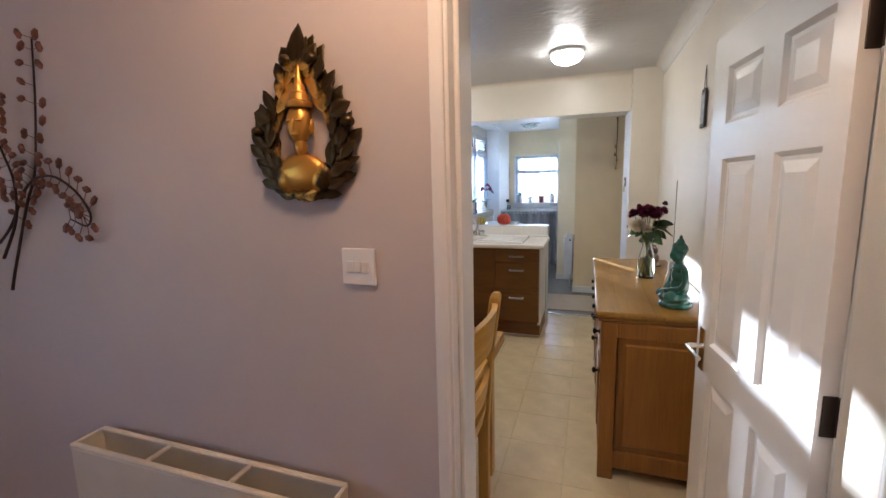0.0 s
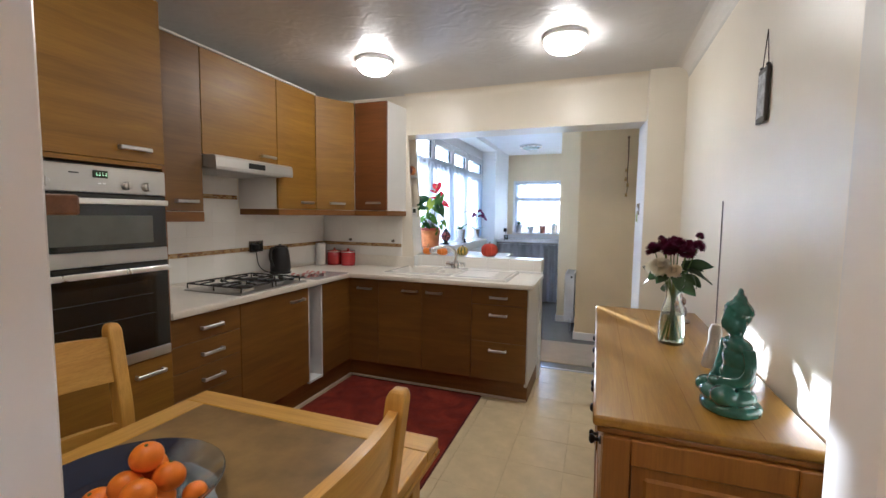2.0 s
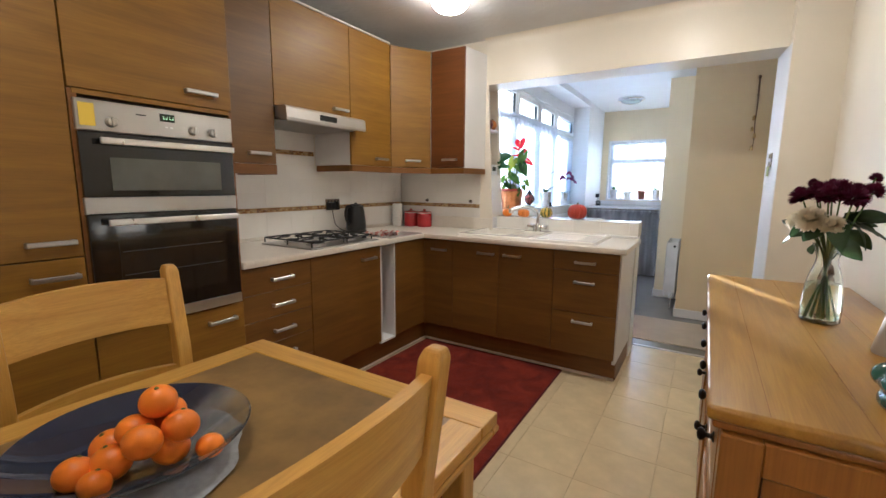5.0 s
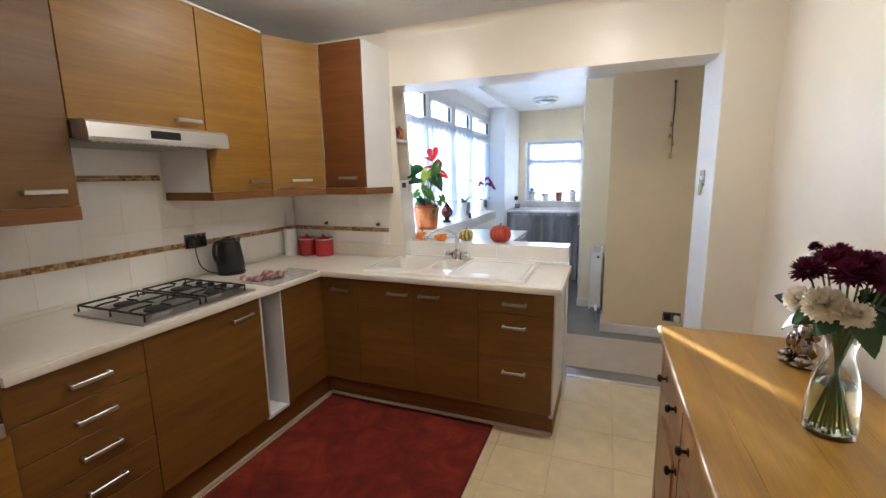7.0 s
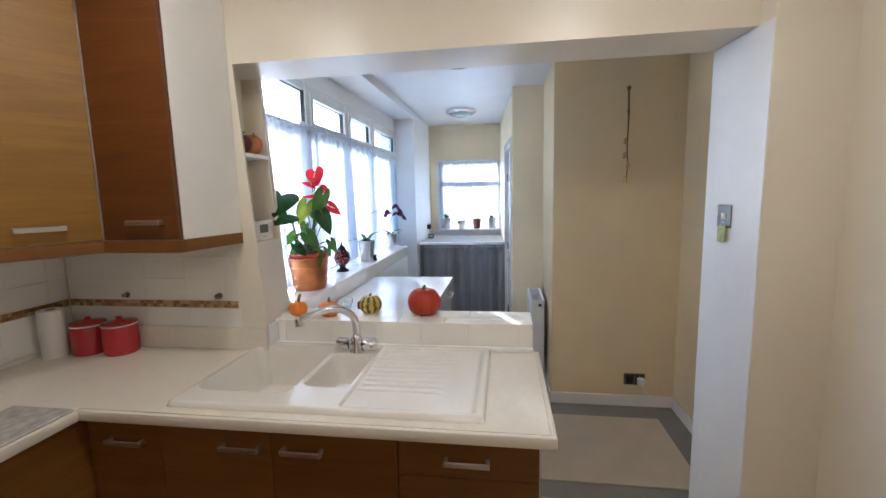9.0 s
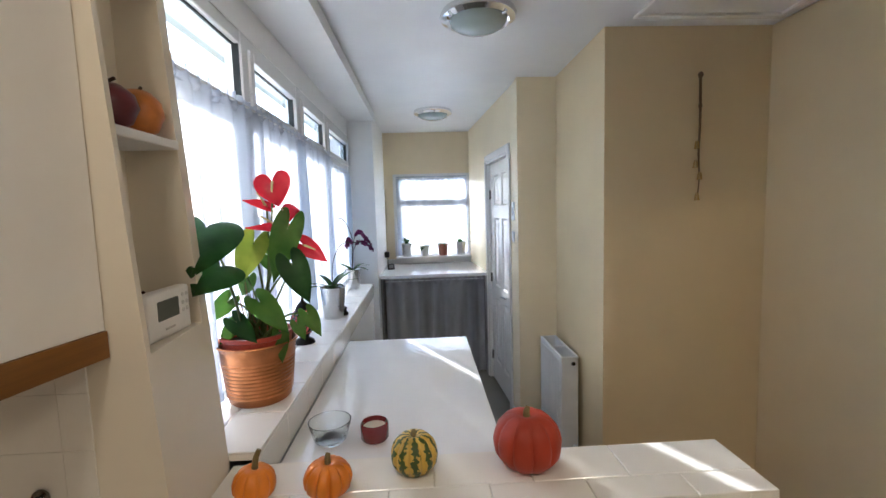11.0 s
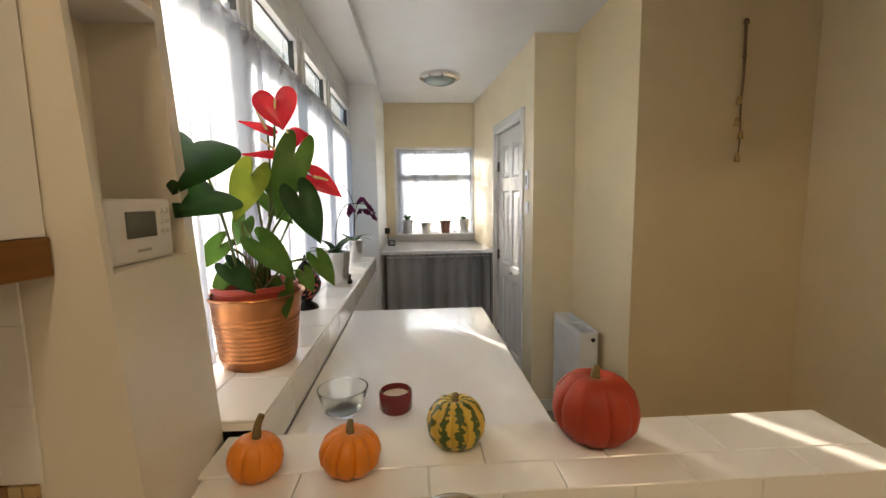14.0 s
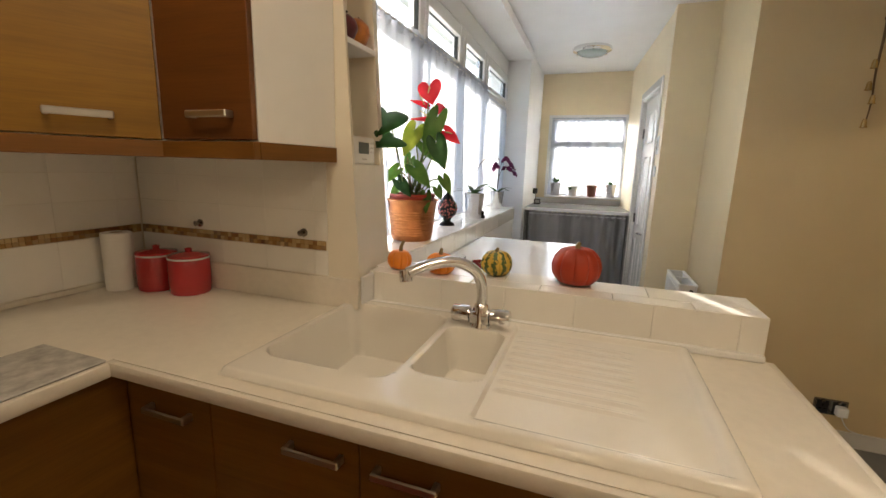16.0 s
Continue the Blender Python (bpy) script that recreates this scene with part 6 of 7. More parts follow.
cuts = [AXB - 0.02, -1.08, -0.87, -0.66, -0.45, PX + 0.006]
for x0, x1 in zip(cuts, cuts[1:]):
    part("tile", box(x0 + 0.0007, x1 - 0.0007, 4.9015, YB, SZ - 0.006, SZ, 0.0015), TILE, sl)
part("tile", box(PX + 0.0, PX + 0.007, YA + 0.08, YB, SZ - 0.105, SZ - 0.0065, 0.0015), TILE, sl)

b = box(AXB - 0.02, PX + 0.005, 4.812, YA + 0.072, 0.9052, 0.923, 0.004, 2)
bx(b, -1.312, -1.3025, 4.757, YA + 0.072, 0.923, SZ - 0.004, 0.003)
setting("trim_sealant", b, WHITE, "white sealant bead behind the sink", "sealant")


def squash(m, r, squat, ribs, mat, label, stem=0.03, deep=0.06):
    th = thing("squash", m, label, "squash", "squashes on the sill")
    prof = [(0.02 * r, 0.06 * squat * r), (0.35 * r, 0.0), (0.72 * r, 0.12 * squat * r), (0.95 * r, 0.5 * squat * r), (r, 0.95 * squat * r), (0.9 * r, 1.4 * squat * r), (0.65 * r, 1.75 * squat * r), (0.33 * r, 1.86 * squat * r), (0.12 * r, 1.78 * squat * r), (0, 1.74 * squat * r)]
    fine = []
    for a, b_ in zip(prof, prof[1:]):
        fine += [a, ((a[0] + b_[0]) / 2, (a[1] + b_[1]) / 2)]
    fine.append(prof[-1])
    body = lathe(fine, ribs * 12, wobble=lambda a, z: 1 - deep * (1 - abs(math.sin(a * ribs / 2))) ** 3)
    bmesh.ops.smooth_vert(body, verts=body.verts[:], factor=0.4, use_axis_x=True, use_axis_y=True, use_axis_z=True)
    part("body", body, mat, th, smooth=True)
    zt = 1.74 * squat * r
    part("stalk", tube(bmesh.new(), arc([(0, 0, zt - 0.005), (0, 0.002, zt + stem * 0.5), (0.006, 0.004, zt + stem)], 8), max(0.007, r * 0.13), 8, taper=0.005), plain("dry stalk %s" % label[:6], (0.20, 0.15, 0.06), 0.8), th, "dry stalk", smooth=True)
    return th


def gourd_skin():
    m, n, l, b_ = shader("striped gourd skin")
    c, w = n.new("ShaderNodeTexCoord"), n.new("ShaderNodeSeparateXYZ")
    l.new(c.outputs["Object"], w.inputs[0])
    at, mu, ad, sn = (n.new("ShaderNodeMath") for _ in range(4))
    at.operation, mu.operation, ad.operation, sn.operation = "ARCTAN2", "MULTIPLY", "ADD", "SINE"
    l.new(w.outputs[1], at.inputs[0])
    l.new(w.outputs[0], at.inputs[1])
    l.new(at.outputs[0], mu.inputs[0])
    mu.inputs[1].default_value = 10.0
    k = n.new("ShaderNodeMath")
    k.operation = "MULTIPLY"
    k.inputs[1].default_value = 9.0
    l.new(tex(n, l, size=75, detail=3), k.inputs[0])
    l.new(mu.outputs[0], ad.inputs[0])
    l.new(k.outputs[0], ad.inputs[1])
    l.new(ad.outputs[0], sn.inputs[0])
    l.new(ramp(n, l, sn.outputs[0], [(0.1, (0.62, 0.42, 0.06)), (0.35, (0.06, 0.10, 0.02))]), b_.inputs["Base Color"])
    b_.inputs["Roughness"].default_value = 0.4
    return m


SMALLO = plain("orange squash skin", (0.78, 0.24, 0.015), 0.35, vary=0.12, size=14, relief=0.1)
squash(pose(-1.243, 4.90, SZ, 0, 6, 20), 0.043, 0.82, 9, SMALLO, "small orange squash on the tiled sill", 0.038, 0.09)
squash(pose(-1.093, 4.905, SZ, 4, 0, 70), 0.050, 0.72, 10, SMALLO, "small flat orange squash on the tiled sill", 0.02, 0.16)
squash(pose(-0.913, 4.965, SZ, 0, 0, 40), 0.053, 0.84, 10, gourd_skin(), "green and yellow striped gourd on the tiled sill", 0.012, 0.10)
squash(pose(-0.658, 4.965, SZ, 0, 0, 15), 0.077, 0.82, 10, plain("deep orange squash skin", (0.40, 0.038, 0.010), 0.5, vary=0.15, size=12, relief=0.15), "large deep-orange squash on the tiled sill", 0.022, 0.075)

sws = thing("light_switch", pose(0.5485, 4.88, 1.415, 0, 0, -85), "dark metal light switch on the white reveal", "light switch")
part("plate", box(-0.043, 0.043, -0.006, 0, -0.005, 0.082, 0.002), DARKMETAL, sws)
part("rocker", box(-0.01, 0.01, -0.012, -0.005, 0.026, 0.05, 0.002), WHITE, sws)
tg = thing("key_tag", pose(0.5395, 4.875, 1.335, 0, 0, -85), "small green key tag hanging below the light switch", "key tag")
part("tag", box(-0.026, 0.022, -0.006, 0, 0.02, 0.082, 0.005, 2), plain("green yellow tag", (0.38, 0.42, 0.14), 0.4, vary=0.4, size=40), tg)
part("ring", tube(bmesh.new(), [(0.01 * math.cos(a), -0.003, 0.088 + 0.01 * math.sin(a)) for a in (2 * math.pi * i / 12 for i in range(13))], 0.0015, 5), STEEL, tg)

# ---- extension: skirting, long window with half curtains ----
b = box(0.034, XE, 6.171, 6.184, 0, 0.085, 0.003)
bx(b, 0.031, 0.045, 6.185, 6.945, 0, 0.085, 0.003)
bx(b, XD, 0.045, 6.946, 6.959, 0, 0.085, 0.003)
bx(b, XD - 0.014, XD - 0.001, 6.96, 7.17, 0, 0.085, 0.003)
bx(b, XE - 0.014, XE - 0.001, YB + 0.005, 6.17, 0, 0.085, 0.003)
bx(b, 0.548, 0.562, YP - 0.012, YB, 0, 0.10, 0.003)
bx(b, 0.562, XR, YP - 0.013, YP - 0.001, 0, 0.10, 0.003)
setting("baseboard", b, GLOSSWHITE)
setting("trim_threshold", box(PX, AX1, 5.115, 5.15, 0, 0.006, 0.002), STEEL)
solid("door_mat", box(-0.55, 0.74, 5.29, 6.0, 0.0, 0.008, 0.003), plain("beige mat", (0.52, 0.43, 0.31), 0.8, vary=0.06, grain=300, relief=0.4), "flat beige mat on the grey floor", "mat")

win = thing("window_1", (WX, 6.2, 1.03), "white plastic window run with opening top lights", "window")
win["kind"] = "structure"
posts = [5.02, 5.72, 6.40, 7.03, YW]
ZT0, ZT1, ZT2 = 1.05, 1.97, 2.27
b = box(WX - 0.03, WX + 0.03, YB, YW, ZT2 - 0.05, ZT2, 0.004)
bx(b, WX - 0.03, WX + 0.03, YB, YW, 1.03, ZT0 + 0.03, 0.004)
bx(b, WX - 0.03, WX + 0.03, YB, YW, ZT1 - 0.03, ZT1 + 0.03, 0.004)
wpart("frame", b, UPVC, win)
for y in posts:
    yy = min(max(y, YB + 0.03), YW - 0.03)
    wpart("post", box(WX - 0.032, WX + 0.034, yy - 0.03, yy + 0.03, 1.03, ZT2, 0.004), UPVC, win)
GASKET = plain("dark rubber gasket", (0.03, 0.035, 0.035), 0.6)
for i, (y0, y1) in enumerate(zip(posts, posts[1:])):
    a0, a1, z0, z1 = y0 + 0.03, y1 - 0.03, ZT1 + 0.03, ZT2 - 0.05
    if i != 0:
        sh = box(WX - 0.01, WX + 0.042, a0, a0 + 0.04, z0, z1, 0.003)
        bx(sh, WX - 0.01, WX + 0.042, a1 - 0.04, a1, z0, z1, 0.003)
        bx(sh, WX - 0.01, WX + 0.042, a0 + 0.04, a1 - 0.04, z0, z0 + 0.035, 0.003)
        bx(sh, WX - 0.01, WX + 0.042, a0 + 0.04, a1 - 0.04, z1 - 0.035, z1, 0.003)
        s_ = wpart("top_light", sh, UPVC, win, "white opening sash")
        a0, a1, z0, z1 = a0 + 0.04, a1 - 0.04, z0 + 0.035, z1 - 0.035
    else:
        s_ = win
    gk = box(WX + 0.003, WX + 0.026, a0, a0 + 0.006, z0, z1)
    bx(gk, WX + 0.003, WX + 0.026, a1 - 0.006, a1, z0, z1)
    bx(gk, WX + 0.003, WX + 0.012, a0, a1, z1 - 0.005, z1)
    bx(gk, WX + 0.003, WX + 0.012, a0, a1, z0, z0 + 0.005)
    wpart("gasket", gk, GASKET, s_, "dark rubber seal")
    for q0, q1 in ((z0, z1), (ZT0 + 0.03, ZT1 - 0.03)):
        p_ = wpart("pane", box(WX - 0.006, WX + 0.002, a0, a1, q0, q1), PANE, win)
        p_.visible_shadow = False


def curtain(name, label, pts, z0, z1, mat, seed, amp=0.018, step=0.006, waves=15.0, gather=0.03):
    """A gathered cloth hanging along the straight line pts, with folds, a rod pocket and a frilled head."""
    rn = random.Random(seed)
    a, b_ = Vector(pts[0]), Vector(pts[1])
    d = (b_ - a).normalized()
    nrm = Vector((-d.y, d.x))
    ln = (b_ - a).length
    n = int(ln / step)
    zs = [z0, z0 + 0.012] + [z0 + (z1 - z0) * k / 16 for k in range(1, 16)] + [z1 - 0.045, z1 - 0.03, z1 - 0.018, z1]
    zs = sorted(set(zs))
    ph = [rn.uniform(0, 6.28) for _ in range(4)]
    bm = bmesh.new()
    rows = []
    for i in range(n + 1):
        s = ln * i / n
        row = []
        for z in zs:
            f = 1 - (z - z0) / (z1 - z0)
            u = s + 0.02 * f * math.sin(s * 7 + ph[3])
            w = amp * (0.45 + 0.75 * f) * (math.sin(u * waves * 2 * math.pi / 1.0 * 0.5 + ph[0] + 1.4 * math.sin(u * 4 + ph[1])) + 0.45 * math.sin(u * waves * 1.7 + ph[2]))
            if z > z1 - 0.05:
                w = amp * 0.45 * math.sin(u * waves * 7) + (0.004 if z > z1 - 0.02 else 0)
            fr = 0.006 * math.sin(u * waves * 9) if z == z1 else 0
            row.append(bm.verts.new((*(a + d * s + nrm * w), z + fr)))
        rows.append(row)
    for p, q in zip(rows, rows[1:]):
        for k in range(len(zs) - 1):
            bm.faces.new((p[k], q[k], q[k + 1], p[k + 1]))
    mid = (a + b_) / 2
    th = thing(name, (mid.x, mid.y, z0), label, "curtain")
    wpart("cloth", bm, mat, th, smooth=True)
    rod = tube(bmesh.new(), [(*a, z1 - 0.024), (*b_, z1 - 0.024)], 0.005, 8)
    wpart("rod", rod, UPVC, th, "thin white rod")
    return th


NET = sheer("white voile", (0.60, 0.64, 0.73), 0.04, 0.32)
for y0, y1, sd in ((5.03, 5.76, 1), (5.74, 6.42, 2), (6.42, 7.03, 3)):
    curtain("cafe_curtain", "white sheer half curtain gathered on a rod", ((WX + 0.055, y0), (WX + 0.055, y1)), 1.075, 2.01, NET, sd, 0.021, 0.006, 15)
curtain("cafe_curtain", "narrow white sheer curtain over the end pane", ((WX + 0.05, 7.13), (WX + 0.05, 7.82)), 1.075, 1.95, NET, 5, 0.010, 0.006, 20)

# ledge of white tiles under the window
lg = setting("ledge", box(WX + 0.031, EX + 0.004, YB + 0.001, YL - 0.001, 1.03, 1.044), GROUT, "white tiled window ledge", "ledge")
rows_ = (WX + 0.033, -1.415, EX + 0.006)
for j, (x0, x1) in enumerate(zip(rows_, rows_[1:])):
    y = YB + (0.0 if j else -0.1)
    while y < YL:
        q0, q1 = max(y, YB), min(y + 0.2, YL)
        part("tile", box(x0 + 0.0012, x1 - 0.0012, q0 + 0.0012, q1 - 0.0012, 1.044, 1.05, 0.0015), TILE, lg)
        y += 0.2
y = YB
while y < YL:
    part("tile", box(EX + 0.0005, EX + 0.007, y + 0.0012, min(y + 0.2, YL) - 0.0012, 0.952, 1.0435, 0.0015), TILE, lg)
    y += 0.2

# ---- white counter unit, bowls ----
et = thing("white_counter", (-0.97, 5.61, 0), "glossy white counter unit standing under the window", "counter")
wpart("top", box(EX + 0.009, -0.675, YB + 0.004, 6.175, 0.925, 0.95, 0.003, 2), QUARTZ, et)
wpart("body", box(EX + 0.03, -0.70, YB + 0.03, 6.15, 0.08, 0.925), WHITE, et)
for y0, y1 in ((5.06, 5.60), (5.61, 6.14)):
    d = wpart("door", box(-0.70, -0.682, y0, y1, 0.10, 0.915, 0.002), QUARTZ, et)
    bar_handle((-0.682, (y0 + y1) / 2 + 0.1, 0.86), (0, 1, 0), (1, 0, 0), 0.135, d)
wpart("plinth", box(EX + 0.05, -0.74, YB + 0.04, 6.13, 0, 0.08), WHITE, et)
gb = lathe([(0, 0), (0.035, 0), (0.045, 0.01), (0.058, 0.05), (0.06, 0.062), (0.057, 0.062), (0.054, 0.05), (0.042, 0.013), (0, 0.006)], 36)
solid("glass_bowl", gb, CLEARG, "small clear glass bowl on the white counter", "bowl", smooth=True, m=pose(-1.16, 5.23, 0.95))
rb = thing("red_candle_jar", (-1.035, 5.235, 0.95), "small dark red jar with a pale candle inside", "candle")
part("jar", lathe([(0, 0), (0.036, 0), (0.040, 0.006), (0.040, 0.045), (0.036, 0.05), (0.034, 0.045), (0.034, 0.03), (0, 0.03)], 32), plain("dark red glass", (0.16, 0.015, 0.02), 0.12, coat=0.4), rb, smooth=True)
part("wax", lathe([(0, 0.0305), (0.033, 0.0305), (0.033, 0.036), (0, 0.037)], 28), plain("pale wax", (0.70, 0.60, 0.48), 0.6), rb, smooth=True)

# ---- plants on the ledge ----
# the darkest green also stands for shade on the anthurium's backlit leaves
GREENS = [leaf_mat("deep and shaded green leaf", (0.012, 0.050, 0.009), (0.030, 0.092, 0.018), 0.4, 0.5), leaf_mat("mid green leaf", (0.045, 0.13, 0.015), (0.11, 0.21, 0.03), 0.38, 0.5), leaf_mat("yellow-green leaf", (0.16, 0.23, 0.02), (0.30, 0.34, 0.045), 0.4, 0.5)]
SPATHE = leaf_mat("red spathe", (0.55, 0.012, 0.03), (0.75, 0.03, 0.05), 0.25)
COPPER = plain("hammered copper", (0.46, 0.19, 0.075), 0.33, metal=1.0, vary=0.25, size=14, relief=0.15, grain=40)
PX0, PY0 = -1.385, 5.33
pot = thing("anthurium_pot", (PX0, PY0, 1.05), "ribbed copper planter with a terracotta-red inner pot", "plant pot")
prof = [(0, 0), (0.082, 0), (0.088, 0.006)]
for i in range(11):
    z = 0.02 + 0.011 * i
    prof += [(0.091 + 0.0012 * i, z), (0.094 + 0.0012 * i, z + 0.0055)]
prof += [(0.106, 0.15), (0.112, 0.172), (0.119, 0.178), (0.117, 0.182), (0.108, 0.178), (0.10, 0.15), (0.085, 0.02), (0, 0.012)]
part("planter", lathe(prof, 56), COPPER, pot, smooth=True)
inner = part("inner_pot", lathe([(0, 0.03), (0.085, 0.03), (0.098, 0.19), (0.102, 0.192), (0.102, 0.204), (0.095, 0.204), (0.088, 0.17), (0, 0.168)], 44), plain("red plastic pot", (0.42, 0.055, 0.03), 0.4), pot, "red plastic inner pot", smooth=True)
part("soil", lathe([(0, 0.178), (0.03, 0.18), (0.06, 0.174), (0.089, 0.176), (0.089, 0.16), (0, 0.16)], 32), plain("dark soil", (0.03, 0.02, 0.012), 0.95, relief=0.8, grain=80), inner)
an = thing("anthurium", (PX0, PY0, 1.05 + 0.176), "tall anthurium with heart-shaped leaves and red spathes", "plant")
leaves = (
    ((-1.41, 5.13, 1.572), (-1.352, 4.94, 1.487), 0.18, 0), ((-1.365, 5.09, 1.478), (-1.35, 4.94, 1.447), 0.128, 0),
    ((-1.362, 5.29, 1.52), (-1.390, 5.22, 1.40), 0.105, 2), ((-1.250, 5.25, 1.560), (-1.294, 5.20, 1.395), 0.105, 1),
    ((-1.232, 5.21, 1.465), (-1.175, 5.175, 1.35), 0.10, 0), ((-1.452, 5.30, 1.352), (-1.520, 5.27, 1.282), 0.07, 1),
    ((-1.425, 5.28, 1.290), (-1.477, 5.26, 1.225), 0.06, 1), ((-1.318, 5.20, 1.365), (-1.222, 5.15, 1.285), 0.088, 1),
    ((-1.300, 5.28, 1.250), (-1.288, 5.25, 1.165), 0.06, 1), ((-1.252, 5.29, 1.280), (-1.224, 5.27, 1.230), 0.05, 1),
    ((-1.200, 5.22, 1.325), (-1.153, 5.19, 1.262), 0.06, 1), ((-1.405, 5.24, 1.305), (-1.335, 5.22, 1.240), 0.07, 0),
    ((-1.36, 5.40, 1.47), (-1.30, 5.45, 1.38), 0.09, 1), ((-1.44, 5.42, 1.40), (-1.49, 5.46, 1.32), 0.08, 1))
PET = leaf_mat("leaf stalks", (0.08, 0.14, 0.03), (0.16, 0.20, 0.06))
inv = an.matrix_basis.inverted()
rnd = random.Random(4)
for base, tip, w, kind in leaves:
    ln = (Vector(tip) - Vector(base)).length
    foot = Vector((PX0 + rnd.uniform(-0.03, 0.04), PY0 + rnd.uniform(-0.03, 0.03), 1.21))
    base = Vector(base)
    mid = foot.lerp(base, 0.55) + Vector((0, 0, 0.035))
    st = part("stalk", tube(bmesh.new(), [inv @ p for p in arc([foot, mid, base], 12)], 0.0032, 6), PET, an, smooth=True)
    lf = leaf(ln * 0.86, w * (0.92 if w > 0.125 else 0.76), 0.10, heart=True, n=14, fold=0.22)
    lf.transform(inv @ frame_of(base, tip, (0.25 + rnd.uniform(-0.15, 0.15) + (0.3 if w > 0.125 else 0.0), -0.9, 0.45)))
    part("leaf", lf, GREENS[kind], st, "glossy heart-shaped green leaf", smooth=True)
for base, tip, w, up in (((-1.298, 5.29, 1.693), (-1.278, 5.27, 1.612), 0.112, (0.1, -1, 0.15)), ((-1.268, 5.29, 1.597), (-1.218, 5.26, 1.615), 0.075, (0, -1, 0.5)), ((-1.325, 5.31, 1.624), (-1.388, 5.28, 1.650), 0.05, (0, -0.7, 0.9)), ((-1.283, 5.29, 1.562), (-1.385, 5.26, 1.572), 0.055, (0, -0.6, 0.9)), ((-1.212, 5.26, 1.512), (-1.135, 5.24, 1.460), 0.06, (0, -0.9, 0.5))):
    base = Vector(base)
    foot = Vector((PX0 + rnd.uniform(-0.02, 0.04), PY0 + rnd.uniform(-0.02, 0.02), 1.21))
    st = part("flower_stalk", tube(bmesh.new(), [inv @ p for p in arc([foot, foot.lerp(base, 0.6) + Vector((0.01, 0, 0.03)), base], 12)], 0.003, 6), PET, an, smooth=True)
    ln = (Vector(tip) - base).length
    lf = leaf(ln * 0.86, w * 0.86, 0.06, heart=True, n=14, fold=0.25)
    m_ = inv @ frame_of(base, tip, up)
    lf.transform(m_)
    part("spathe", lf, SPATHE, st, "glossy red spathe", smooth=True)
    part("spadix", tube(bmesh.new(), [m_ @ Vector(p) for p in ((0.004, 0, 0.002), (ln * 0.3, 0, 0.022), (ln * 0.5, 0, 0.035))], 0.0035, 8, taper=0.002), plain("pale spadix %.3f" % base.x, (0.62, 0.50, 0.22), 0.6), st, "pale spadix", smooth=True)
for i in range(26):
    a = rnd.uniform(0, 6.28)
    f = Vector((0.015 * math.cos(a), 0.015 * math.sin(a), 0))
    part("shoot", tube(bmesh.new(), arc([f, f * 1.8 + Vector((0, 0, 0.04)), f * 3.2 + Vector((0, 0, rnd.uniform(0.07, 0.19)))], 6), 0.0035, 6, taper=0.001), (PET, plain("brown sheath %d" % i, (0.22, 0.12, 0.05), 0.8))[i % 2], an, smooth=True)

ln_ = thing("mosaic_lantern", (-1.40, 5.86, 1.05), "round red and black mosaic glass lantern", "lantern")


def mosaic(name):
    m, n, l, b_ = shader(name)
    v, c = n.new("ShaderNodeTexVoronoi"), n.new("ShaderNodeTexCoord")
    v.feature = "F1"
    v.inputs["Scale"].default_value = 85
    l.new(c.outputs["Object"], v.inputs["Vector"])
    l.new(ramp(n, l, v.outputs["Distance"], [(0.30, (0.62, 0.12, 0.10)), (0.42, (0.03, 0.02, 0.02))]), b_.inputs["Base Color"])
    b_.inputs["Roughness"].default_value = 0.15
    return m


part("globe", lathe([(0, 0.04), (0.03, 0.042), (0.05, 0.065), (0.058, 0.095), (0.05, 0.125), (0.03, 0.148), (0.02, 0.152)], 36), mosaic("red mosaic glass"), ln_, smooth=True)
part("foot", lathe([(0, 0), (0.045, 0), (0.04, 0.012), (0.02, 0.025), (0.026, 0.042), (0, 0.042)], 28), BRONZE, ln_, smooth=True)
part("cap", lathe([(0.0, 0.15), (0.032, 0.148), (0.024, 0.165), (0.008, 0.18), (0.003, 0.205), (0, 0.207)], 24), BRONZE, ln_, smooth=True)


